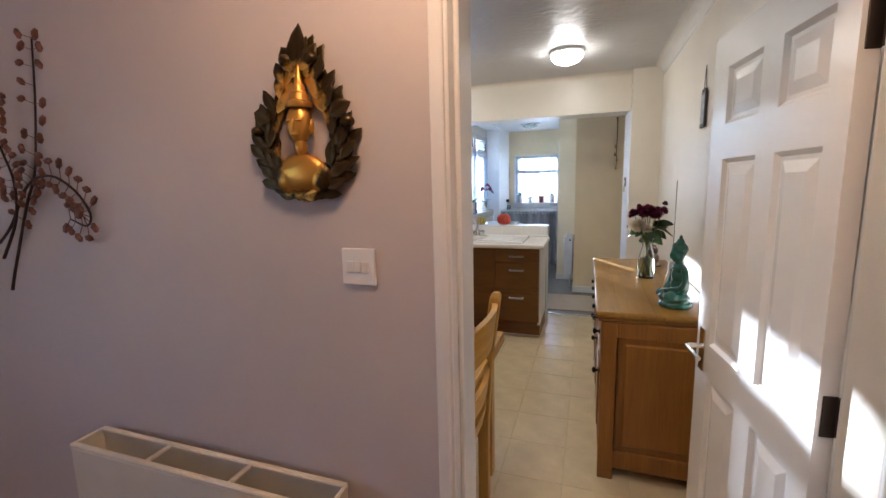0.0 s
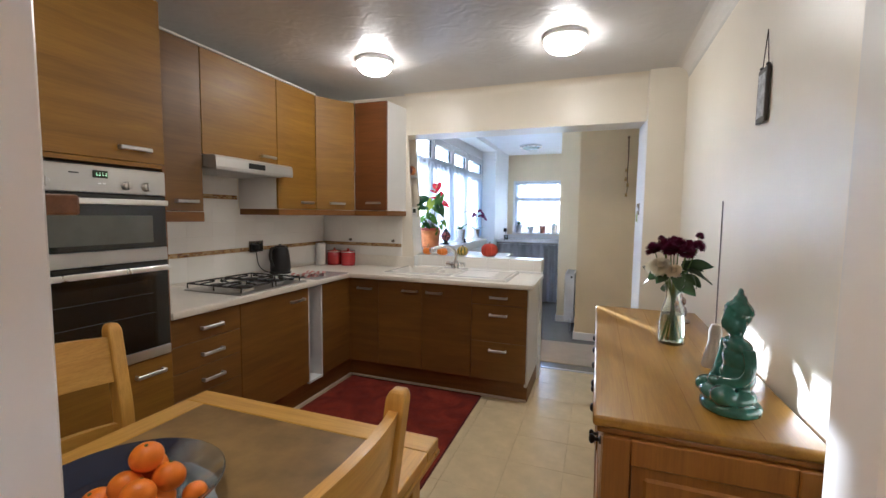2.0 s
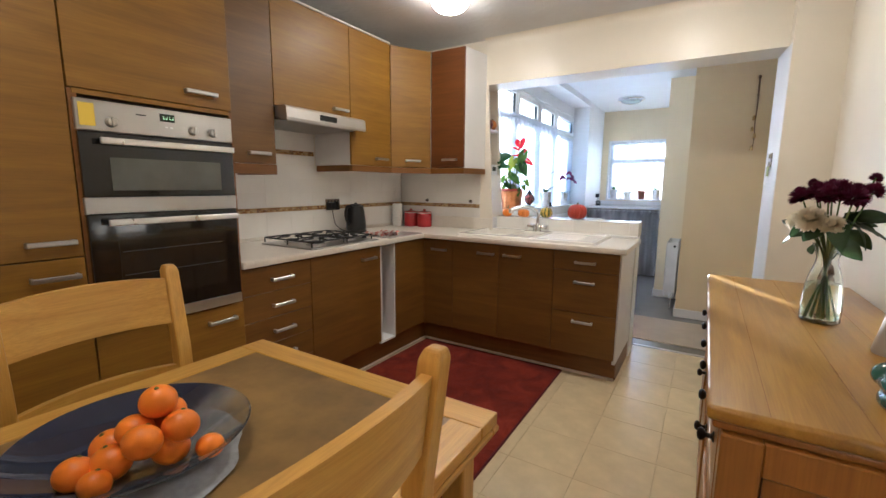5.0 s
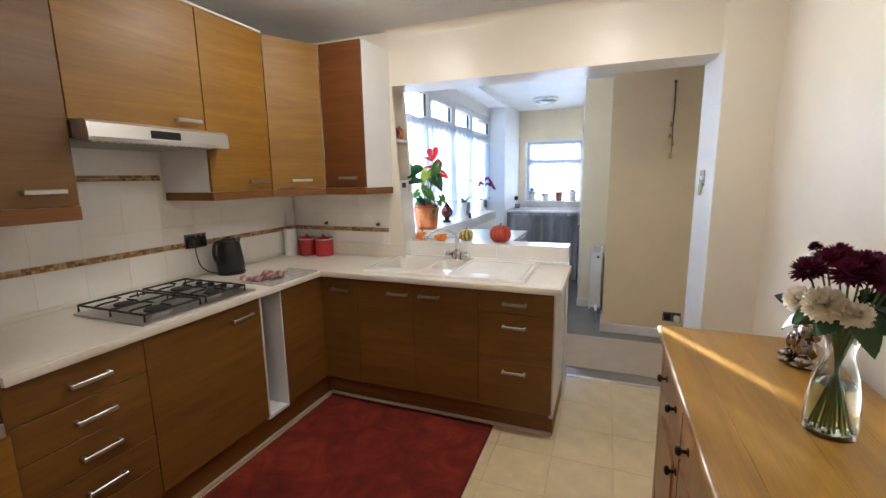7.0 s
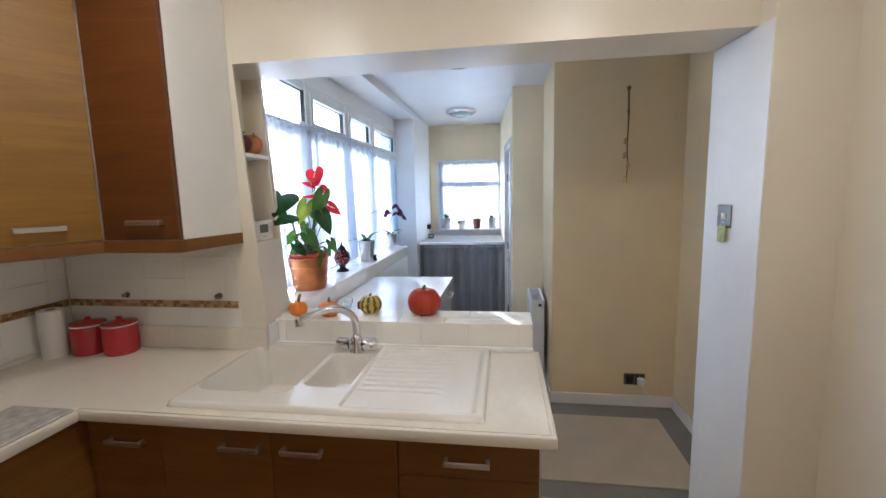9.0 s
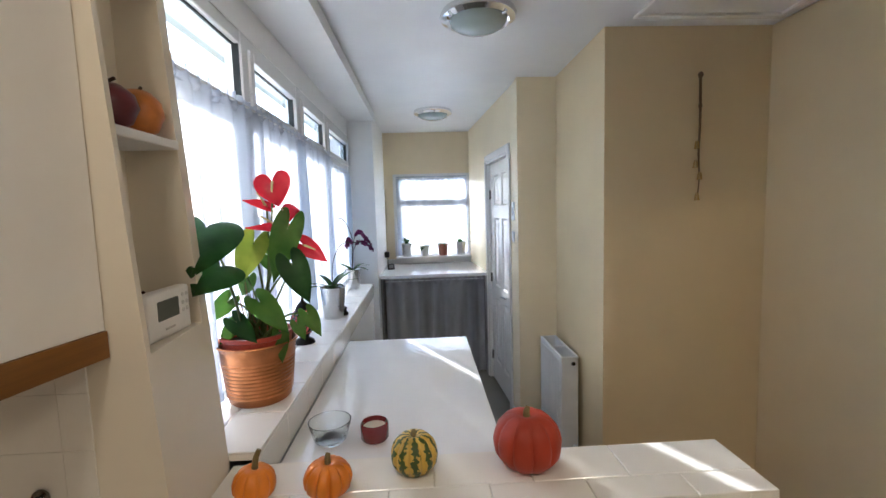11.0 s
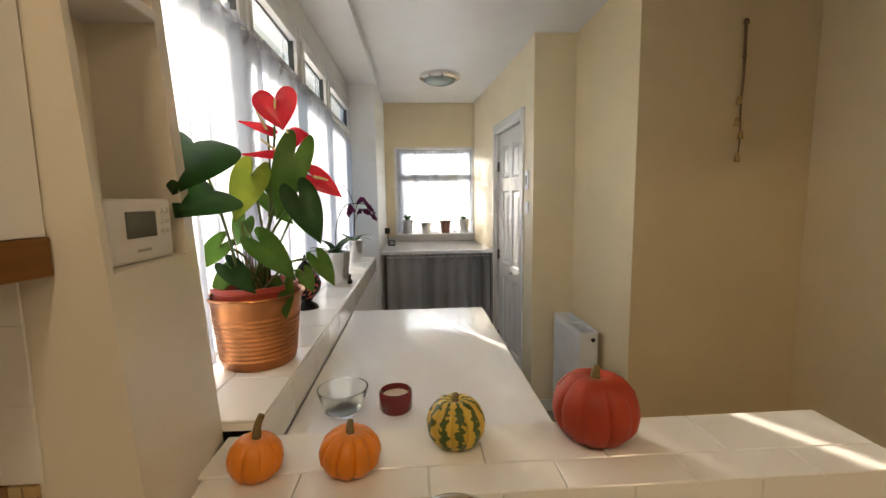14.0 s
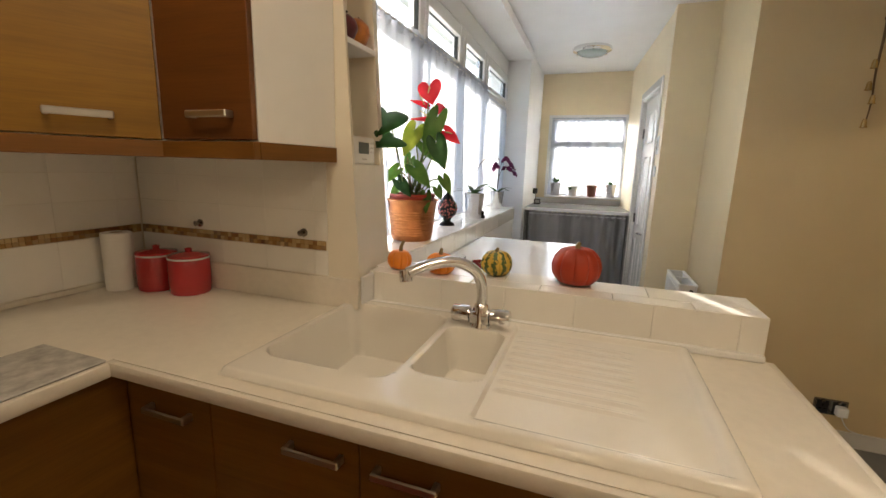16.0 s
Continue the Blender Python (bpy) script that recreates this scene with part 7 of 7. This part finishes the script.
def strap_plant(m, pot_mat, pot_r, pot_h, n, length, width, mat, label, seed, spikes=(), group="", up=0.8):
    """A pot with arching strap leaves, and flower spikes given as (angle, height)."""
    rn = random.Random(seed)
    th = thing("potted_plant", m, label, "potted plant", group)
    part("pot", lathe([(0, 0), (pot_r * 0.72, 0), (pot_r * 0.76, 0.004), (pot_r, pot_h - 0.006), (pot_r * 1.04, pot_h), (pot_r * 0.96, pot_h), (pot_r * 0.9, pot_h - 0.015), (0, pot_h - 0.018)], 32), pot_mat, th, smooth=True)
    part("soil", lathe([(0, pot_h - 0.012), (pot_r * 0.91, pot_h - 0.014), (pot_r * 0.9, pot_h - 0.02), (0, pot_h - 0.022)], 20), bpy.data.materials["dark soil"], th)
    for i in range(n):
        a = 2 * math.pi * i / n + rn.uniform(-0.3, 0.3)
        ln = length * rn.uniform(0.7, 1.1)
        lf = leaf(ln, width, 0.55, n=10, fold=0.3)
        lf.transform(Matrix.Translation((0, 0, pot_h - 0.014)) @ pose(0, 0, 0, 0, 0, math.degrees(a)) @ pose(0, 0, 0, 0, -math.degrees(up) + rn.uniform(-15, 15), 0))
        part("leaf", lf, mat, th, smooth=True)
    for a, hgt, drop in spikes:
        tipx, tipy = 0.16 * math.cos(a), 0.16 * math.sin(a)
        line = arc([(0, 0, pot_h - 0.014), (0.01, 0.0, pot_h + hgt * 0.6), (tipx * 0.4, tipy * 0.4, pot_h + hgt), (tipx, tipy, pot_h + hgt - drop)], 20)
        sp = part("flower_spike", tube(bmesh.new(), line, 0.0022, 5), WIRE, th, smooth=True)
        if drop:
            for k in range(9):
                p = line[11 + k]
                fb = blossom(0.021, 2, seed * 10 + k, width=0.9)
                fb.transform(Matrix.Translation(p) @ pose(0, 0, 0, rn.uniform(40, 120), 0, rn.uniform(0, 360)))
                part("blossom", fb, MAGENTA, sp, "purple orchid blossom")
    return th


MAGENTA = leaf_mat("purple orchid petals", (0.10, 0.008, 0.06), (0.26, 0.03, 0.15), 0.5)
ZINC = plain("brushed zinc pot", (0.62, 0.62, 0.62), 0.25, metal=0.9, vary=0.1)
strap_plant(pose(-1.362, 6.28, 1.05), ZINC, 0.066, 0.165, 8, 0.15, 0.032, GREENS[0], "strap-leaved plant in a zinc pot on the ledge", 3, spikes=((0.5, 0.22, 0),))
strap_plant(pose(-1.40, 7.13, 1.05), ZINC, 0.06, 0.14, 6, 0.16, 0.035, GREENS[0], "purple orchid in a zinc pot on the ledge", 4, spikes=((-0.3, 0.27, 0.10), (2.6, 0.36, 0), (-1.6, 0.22, 0.05), (0.2, 0.20, 0.07)))
solid("small_ornament", lathe([(0, 0), (0.018, 0), (0.02, 0.012), (0.01, 0.025), (0.014, 0.04), (0, 0.052)], 20), BRONZE, "small dark ornament on the window ledge", "ornament", smooth=True, m=pose(-1.315, 6.33, 1.05))

# ---- far end: worktop, gathered curtain, window, pots ----
fw_ = thing("end_worktop", (-0.75, 8.45, 0.97), "white worktop across the end of the extension", "worktop")
wpart("slab", box(EX - 0.018, XD - 0.055, 8.0, YF - 0.002, 0.968, 1.0, 0.004, 2), QUARTZ, fw_)
wpart("upstand", box(EX - 0.018, XD - 0.10, YF - 0.014, YF - 0.002, 1.0005, 1.055, 0.002), QUARTZ, fw_)
for x in (EX - 0.016, XD - 0.082):
    wpart("support", box(x, x + 0.018, 8.04, YF - 0.004, 0, 0.968), plain("grey board %.2f" % x, (0.30, 0.29, 0.28), 0.6), fw_)
GREYNET = sheer("grey voile", (0.58, 0.58, 0.60), 0.09, 0.5)
curtain("skirt_curtain", "grey sheer curtain hanging under the end worktop", ((EX + 0.03, 8.03), (-0.80, 8.03)), 0.03, 0.962, GREYNET, 9, 0.016, 0.007, 14)
curtain("skirt_curtain", "grey sheer curtain hanging under the end worktop", ((-0.84, 8.045), (XD - 0.095, 8.045)), 0.03, 0.962, GREYNET, 12, 0.02, 0.007, 16)
solid("storage_box", box(-0.62, -0.34, 8.25, 8.7, 0.0, 0.42, 0.01, 2), plain("white storage box", (0.70, 0.70, 0.70), 0.5), "white storage box behind the grey curtain", "box")
fwn = thing("window_2", (-0.77, YF, 1.065), "white plastic window at the end of the extension", "window")
fwn["kind"] = "structure"
b = box(FX0, FX0 + 0.05, YF + 0.05, YF + 0.11, FZ0, FZ1, 0.004)
bx(b, FX1 - 0.05, FX1, YF + 0.05, YF + 0.11, FZ0, FZ1, 0.004)
bx(b, FX0 + 0.05, FX1 - 0.05, YF + 0.05, YF + 0.11, FZ0, FZ0 + 0.05, 0.004)
bx(b, FX0 + 0.05, FX1 - 0.05, YF + 0.05, YF + 0.11, FZ1 - 0.05, FZ1, 0.004)
bx(b, FX0 + 0.05, FX1 - 0.05, YF + 0.05, YF + 0.11, 1.66, 1.73, 0.004)
wpart("frame", b, UPVC, fwn)
for z0, z1 in ((FZ0 + 0.05, 1.66), (1.73, FZ1 - 0.05)):
    p_ = wpart("pane", box(FX0 + 0.05, FX1 - 0.05, YF + 0.077, YF + 0.083, z0, z1), PANE, fwn)
    p_.visible_shadow = False
wpart("sill", box(FX0 + 0.001, FX1 - 0.001, YF - 0.11, YF + 0.05, FZ0, FZ0 + 0.022, 0.004), WHITE, fwn)
b = box(FX0 - 0.012, FX0 + 0.012, YF - 0.004, YF + 0.05, FZ0 + 0.022, FZ1 + 0.012)
bx(b, FX1 - 0.012, FX1 + 0.012, YF - 0.004, YF + 0.05, FZ0 + 0.022, FZ1 + 0.012)
bx(b, FX0 + 0.012, FX1 - 0.012, YF - 0.004, YF + 0.05, FZ1 - 0.012, FZ1 + 0.012)
setting("trim_window_end", b, WHITE)
curtain("net_curtain", "white sheer net curtain over the end window", ((FX0 + 0.02, YF + 0.042), (FX1 - 0.02, YF + 0.042)), FZ0 + 0.03, FZ1 - 0.005, NET, 21, 0.008, 0.007, 16)
WPOT = plain("pale grey pot", (0.66, 0.66, 0.64), 0.35)
BPOT = plain("brown plastic pot", (0.20, 0.06, 0.03), 0.4)
for x, mt, r, hh, n, l_, w_, lab, sd, up in ((-1.07, ZINC, 0.065, 0.15, 6, 0.11, 0.04, "leafy plant in a grey pot on the end sill", 31, 1.0), (-0.87, WPOT, 0.058, 0.115, 9, 0.11, 0.05, "bushy plant in a white pot on the end sill", 32, 0.5), (-0.66, BPOT, 0.06, 0.135, 11, 0.11, 0.03, "fine-leaved plant in a brown pot on the end sill", 33, 0.7), (-0.455, ZINC, 0.06, 0.15, 4, 0.13, 0.05, "broad-leaved plant in a grey pot on the end sill", 34, 0.7)):
    strap_plant(pose(x, YF - 0.045, FZ0 + 0.0225), mt, r, hh, n, l_, w_, GREENS[0], lab, sd, up=up)
solid("digital_clock", box(-0.035, 0.035, -0.008, 0.008, 0, 0.06, 0.004, m=pose(0, 0, 0.002, -14, 0, 0)), BLACK, "small black square clock on the end worktop", "clock", m=pose(-1.22, 8.42, 1.0, 0, 0, 20))
ck = bpy.data.objects["digital_clock"]
part("face", box(-0.024, 0.024, -0.0095, -0.0075, 0.012, 0.05, m=pose(0, 0, 0.002, -14, 0, 0)), plain("grey clock face", (0.35, 0.36, 0.36), 0.3), ck, "grey clock face")
pg = thing("wall_plug", pose(EX - 0.019, 8.60, 1.14, 0, 0, 90), "black plug adaptor in a wall socket", "plug")
part("plug", box(-0.03, 0.03, -0.05, 0, -0.03, 0.03, 0.008, 2), BLACK, pg)
part("cable", tube(bmesh.new(), arc([(0, -0.03, -0.03), (0.0, -0.035, -0.10), (-0.05, -0.04, -0.135), (-0.15, -0.04, -0.132)], 14), 0.003, 6), BLACK, pg)

# ---- inner door, switches ----
b = box(XD - 0.016, XD - 0.001, 7.18, 7.245, 0, 2.075, 0.004)
bx(b, XD - 0.016, XD - 0.001, 7.975, 8.0, 0, 2.075, 0.004)
bx(b, XD - 0.016, XD - 0.001, 7.245, 7.975, 2.015, 2.075, 0.004)
bx(b, XD - 0.002, XD + 0.118, 7.241, 7.262, 0, 2.018)
bx(b, XD - 0.002, XD + 0.118, 7.958, 7.979, 0, 2.018)
bx(b, XD - 0.002, XD + 0.118, 7.262, 7.958, 2.0, 2.019)
b.transform(SKEW)
setting("trim_inner_door", b, GLOSSWHITE)
panel_door("door_2", SKEW @ pose(XD + 0.045, 7.955, 0.004, 0, 0, -90), 0.69, 1.99, "white six-panel inner door, closed", 1)
b = box(XD + 0.12, XD + 0.2, 7.15, YF, 0, ZE)
b.transform(SKEW)
setting("wall_behind_door", b, WHITE)
for y, z, lab in ((7.10, 1.575, "slim white switch plate by the inner door"), (7.10, 1.39, "small metal switch plate by the inner door")):
    s_ = thing("light_switch", pose(XD - 0.001, y, z, 0, 0, -90), lab, "light switch")
    part("plate", box(-0.04, 0.04, -0.008, 0, -0.065 if z > 1.5 else -0.04, 0.065 if z > 1.5 else 0.04, 0.003), UPVC if z > 1.5 else STEEL, s_)
    part("rocker", box(-0.012, 0.012, -0.012, -0.007, -0.03, 0.03, 0.002), DARKMETAL if z > 1.5 else WHITE, s_)

# ---- radiator, socket and bells on the chimney breast ----
r2 = radiator(pose(0.044, 6.895, 0.125, 0, 0, -90), 0.43, 0.585, 0.134, "white panel radiator on the chimney breast side", mat=plain("white radiator enamel", (0.80, 0.80, 0.80), 0.3))
part("valve", lathe([(0, 0), (0.014, 0), (0.016, 0.01), (0.016, 0.05), (0.012, 0.055), (0, 0.056)], 16, m=pose(0.47, -0.06, 0.0)), UPVC, r2, "white radiator valve", smooth=True)
part("plug_cap", lathe([(0, 0), (0.012, 0), (0.012, 0.005), (0, 0.006)], 16, m=pose(0.44, -0.06, 0.545, 0, 90, 0)), BLACK, r2)
part("pipe", tube(bmesh.new(), [(0.47, -0.06, 0.0), (0.47, -0.06, -0.125)], 0.008, 8), CHROME, r2, smooth=True)
so = socket(pose(0.63, 6.184, 0.205), "dark chrome double wall socket above the skirting", DARKMETAL)
pg2 = thing("white_plug", pose(0.668, 6.174, 0.20), "white plug with a thin cable in the socket", "plug")
part("plug", box(-0.024, 0.024, -0.04, 0, -0.026, 0.026, 0.008, 2), UPVC, pg2)
part("cable", tube(bmesh.new(), arc([(0, -0.02, -0.02), (0.03, -0.03, -0.08), (0.08, -0.03, -0.10), (0.125, -0.02, -0.11)], 12), 0.003, 6), UPVC, pg2)
bl = thing("bell_string", (0.527, 6.184, 2.23), "string of small brass bells hanging on the wall", "wall ornament")
ROPE = plain("brown cord", (0.16, 0.10, 0.055), 0.8)
part("cord", tube(bmesh.new(), arc([(0, -0.012, 0.0), (0.004, -0.012, -0.20), (0.0, -0.012, -0.38), (0.006, -0.012, -0.50), (0.0, -0.012, -0.60)], 24), 0.007, 8, taper=0.0025), ROPE, bl, smooth=True)
part("knot", ball(bmesh.new(), (0, -0.014, 0.0), (0.013, 0.012, 0.016)), ROPE, bl)
part("knot", ball(bmesh.new(), (0.002, -0.014, -0.15), (0.010, 0.010, 0.012)), ROPE, bl)
BRASS = plain("brass", (0.62, 0.46, 0.22), 0.25, metal=1.0)
for x, z in ((-0.012, -0.345), (-0.016, -0.44), (0.006, -0.50), (-0.006, -0.605)):
    part("bell", lathe([(0, 0.024), (0.006, 0.022), (0.010, 0.010), (0.011, -0.006), (0.014, -0.016), (0.012, -0.016), (0.009, -0.004), (0, 0.016)], 16, m=pose(x, -0.016, z)), BRASS, bl, "small brass bell", smooth=True)

# ---- extension ceiling ----
FROST = plain("unlit frosted lamp glass", (0.36, 0.42, 0.40), 0.15, vary=0.05, relief=0.0, coat=0.3)
el = thing("flush_ceiling_lamp", (-0.76, 7.88, ZE), "unlit round chrome ceiling lamp with frosted glass", "ceiling lamp", "chrome lamps in the extension")
part("ring", lathe([(0, 0), (0.165, 0), (0.17, -0.012), (0.165, -0.028), (0.14, -0.04), (0.128, -0.036), (0.128, -0.03), (0, -0.02)], 44), CHROME, el, smooth=True)
part("glass", lathe([(0.128, -0.034), (0.122, -0.05), (0.10, -0.064), (0.06, -0.074), (0, -0.078)], 40), FROST, el, "frosted glass dome", smooth=True)
for k in range(3):
    a = 2 * math.pi * k / 3 + 0.6
    part("clip", box(-0.012, 0.012, -0.008, 0.008, -0.046, -0.026, 0.003, m=Matrix.Translation((0.142 * math.cos(a), 0.142 * math.sin(a), 0)) @ pose(0, 0, 0, 0, 0, math.degrees(a))), CHROME, el)
copy_thing(el, pose(-0.60, 6.03, ZE, 0, 0, 40))
b = box(0.13, 0.85, 5.50, 5.545, ZE - 0.02, ZE - 0.001, 0.005)
bx(b, 0.13, 0.85, 6.03, 6.075, ZE - 0.02, ZE - 0.001, 0.005)
bx(b, 0.13, 0.175, 5.545, 6.03, ZE - 0.02, ZE - 0.001, 0.005)
bx(b, 0.805, 0.85, 5.545, 6.03, ZE - 0.02, ZE - 0.001, 0.005)
bx(b, 0.175, 0.805, 5.545, 6.03, ZE - 0.008, ZE - 0.001)
setting("trim_loft_hatch", b, GLOSSWHITE)

# ---- outside ----
# added ground, toned pale so that it bounces light onto the eaves
GROUNDM = plain("pale light-bouncing paving", (0.42, 0.41, 0.38), 0.9, vary=0.2, size=1.0, relief=0.4)
b = box(-400, 400, -400, 400, -0.35, -0.12)
setting("ground", b, GROUNDM, "garden paving outside the windows, pale to bounce light", "ground")
setting("roof", box(-1.98, 1.6, -1.3, YF + 0.4, ZE + 0.11, ZE + 0.2), plain("grey roof felt", (0.2, 0.2, 0.2), 0.9))
setting("roof_eaves", box(-1.98, WX - 0.15, YB - 1.5, YF + 0.4, 2.46, ZE + 0.11), plain("pale eaves board", (0.46, 0.50, 0.45), 0.6), "pale eaves board above the long window", "eaves")
fe = thing("garden_fence", (-6.5, 8, -0.12), "pale timber garden fence beyond the paving", "fence")
FENCE = plain("weathered fence timber", (0.42, 0.38, 0.32), 0.8, vary=0.2, size=3, each=0.12)
fence_board = mesh_of("board", box(-0.01, 0.01, -0.07, 0.07, 0.03, 1.75, 0.004), FENCE)
for i in range(70):
    ob = new("board", fence_board)
    ob.parent = fe
    ob.location = (0, -4 + i * 0.15, 0)
for i in range(6):
    part("post", box(-0.06, -0.01, -4.0 + i * 2.1, -3.92 + i * 2.1, 0, 1.85, 0.004), FENCE, fe)


def tree(m, label, seed, h, r):
    rn = random.Random(seed)
    th = thing("tree", m, label, "tree")
    bark = bpy.data.materials.get("grey-brown bark") or plain("grey-brown bark", (0.12, 0.09, 0.07), 0.9, relief=0.6, grain=40)
    tr = tube(bmesh.new(), arc([(0, 0, 0), (0.05, 0, h * 0.3), (-0.04, 0.06, h * 0.6), (0, 0, h * 0.9)], 14), 0.13, 10, taper=0.03)
    tips = []
    for i in range(16):
        z = h * rn.uniform(0.35, 0.85)
        a = rn.uniform(0, 6.28)
        e = Vector((r * rn.uniform(0.5, 1.0) * math.cos(a), r * rn.uniform(0.5, 1.0) * math.sin(a), z + h * rn.uniform(0.05, 0.25)))
        tube(tr, arc([(0, 0, z), e * 0.5 + Vector((0, 0, z * 0.5)), e], 6), 0.035, 6, taper=0.008)
        tips.append(e)
    part("trunk", tr, bark, th, smooth=True)
    cr = bmesh.new()
    for e in tips:
        for k in range(70):
            p = e + Vector((rn.gauss(0, 0.38), rn.gauss(0, 0.38), rn.gauss(0, 0.32)))
            s = rn.uniform(0.05, 0.11)
            q = Euler((rn.uniform(0, 6), rn.uniform(0, 6), rn.uniform(0, 6))).to_matrix()
            v = [cr.verts.new(p + q @ Vector(c)) for c in ((-s, 0, 0), (0, -s * 0.5, 0.01), (s, 0, 0), (0, s * 0.5, 0.01))]
            cr.faces.new(v)
    part("crown", cr, leaf_mat("garden leaves %d" % seed, (0.05, 0.09, 0.025), (0.12, 0.16, 0.05)), th, "loose green leafy crown")
    return th


tree(pose(-8.2, 12.0, -0.12), "slender leafy garden tree beyond the fence", 1, 4.6, 1.5)
tree(pose(-8.0, 7.2, -0.12), "leafy garden tree beyond the fence", 2, 4.2, 1.4)
tree(pose(-1.0, 16.5, -0.12), "leafy garden tree behind the end window", 3, 3.6, 1.4)

# ---- tiles: splashback and floor, last ----
wt_ = bpy.data.objects["wall_kitchen_west"]


def tile_run(parent, axis, fixed, s0, s1, z_rows, w, offset=0.0):
    """Glazed tiles on a wall; axis 0 runs along x (facing -y), 1 along y (facing +x)."""
    for j, (z0, z1) in enumerate(z_rows):
        s = s0 - (offset if j % 2 else 0)
        while s < s1 - 0.004:
            q0, q1 = max(s, s0), min(s + w, s1)
            if q1 - q0 > 0.01:
                g_ = 0.0003
                if axis == 1:
                    bm_ = box(fixed + 0.001, fixed + 0.0045, q0 + g_, q1 - g_, z0 + g_, z1 - g_, 0.0003)
                else:
                    bm_ = box(q0 + g_, q1 - g_, fixed - 0.0045, fixed - 0.001, z0 + g_, z1 - g_, 0.0003)
                part("tile", bm_, TILE, parent)
            s += w


rows_lo = ((0.927, 1.089),)
rows_hi = ((1.121, 1.219), (1.219, 1.317), (1.317, 1.418))
tile_run(wt_, 1, XL, 2.67, YA - 0.008, rows_lo + rows_hi, 0.2)
tile_run(wt_, 1, XL, 3.115, 3.70, ((1.418, 1.484), (1.514, 1.614), (1.614, 1.72)), 0.2)
nw_ = bpy.data.objects["wall_opening"]
tile_run(nw_, 0, YA, XL + 0.008, -1.432, ((1.005, 1.089),) + rows_hi, 0.2)


def border(axis, fixed, s0, s1, z0, parent):
    """Small mosaic chips in two rows."""
    n = int((s1 - s0) / 0.0165)
    bm_ = bmesh.new()
    for i in range(n):
        for k in range(2):
            a0, a1 = s0 + i * 0.0165 + 0.0008, s0 + (i + 1) * 0.0165 - 0.0008
            c0, c1 = z0 + k * 0.015 + 0.001, z0 + (k + 1) * 0.015
            if axis == 1:
                bx(bm_, fixed + 0.001, fixed + 0.0075, a0, a1, c0, c1)
            else:
                bx(bm_, a0, a1, fixed - 0.0075, fixed - 0.001, c0, c1)
    return part("mosaic_border", bm_, mosaic_chip, parent, "brown and cream mosaic border strip")


def chips(name):
    m, n, l, b_ = shader(name)
    g_ = n.new("ShaderNodeNewGeometry")
    l.new(ramp(n, l, g_.outputs["Random Per Island"], [(0.0, (0.26, 0.12, 0.045)), (0.35, (0.42, 0.25, 0.09)), (0.65, (0.60, 0.44, 0.22)), (1.0, (0.16, 0.08, 0.04))]), b_.inputs["Base Color"])
    b_.inputs["Roughness"].default_value = 0.2
    return m


mosaic_chip = chips("mosaic chips")
border(1, XL, 2.67, YA - 0.01, 1.090, wt_)
border(1, XL, 3.115, 3.70, 1.485, wt_)
border(0, YA, XL + 0.01, -1.432, 1.090, nw_)

flr = bpy.data.objects["floor_kitchen"]
TW = 0.305
tile_me = mesh_of("tile", box(0.0008, TW - 0.0008, 0.0008, TW - 0.0008, -0.004, 0.0, 0.0006), LINO)
x = XR - 8 * TW - 0.07
while x < XR - 0.02:
    y = 1.40
    while y < 5.10:
        x0, x1, y0, y1 = x, min(x + TW, XR), y, min(y + TW, 5.115)
        if x1 - x0 > TW - 0.002 and y1 - y0 > TW - 0.002:
            ob = new("tile", tile_me)
            ob.location = (x, y, 0)
        else:
            ob = part("tile", box(x0 + 0.0008, x1 - 0.0008, y0 + 0.0008, y1 - 0.0008, -0.004, 0.0, 0.0006), LINO)
        ob.parent = flr
        y += TW
    x += TW
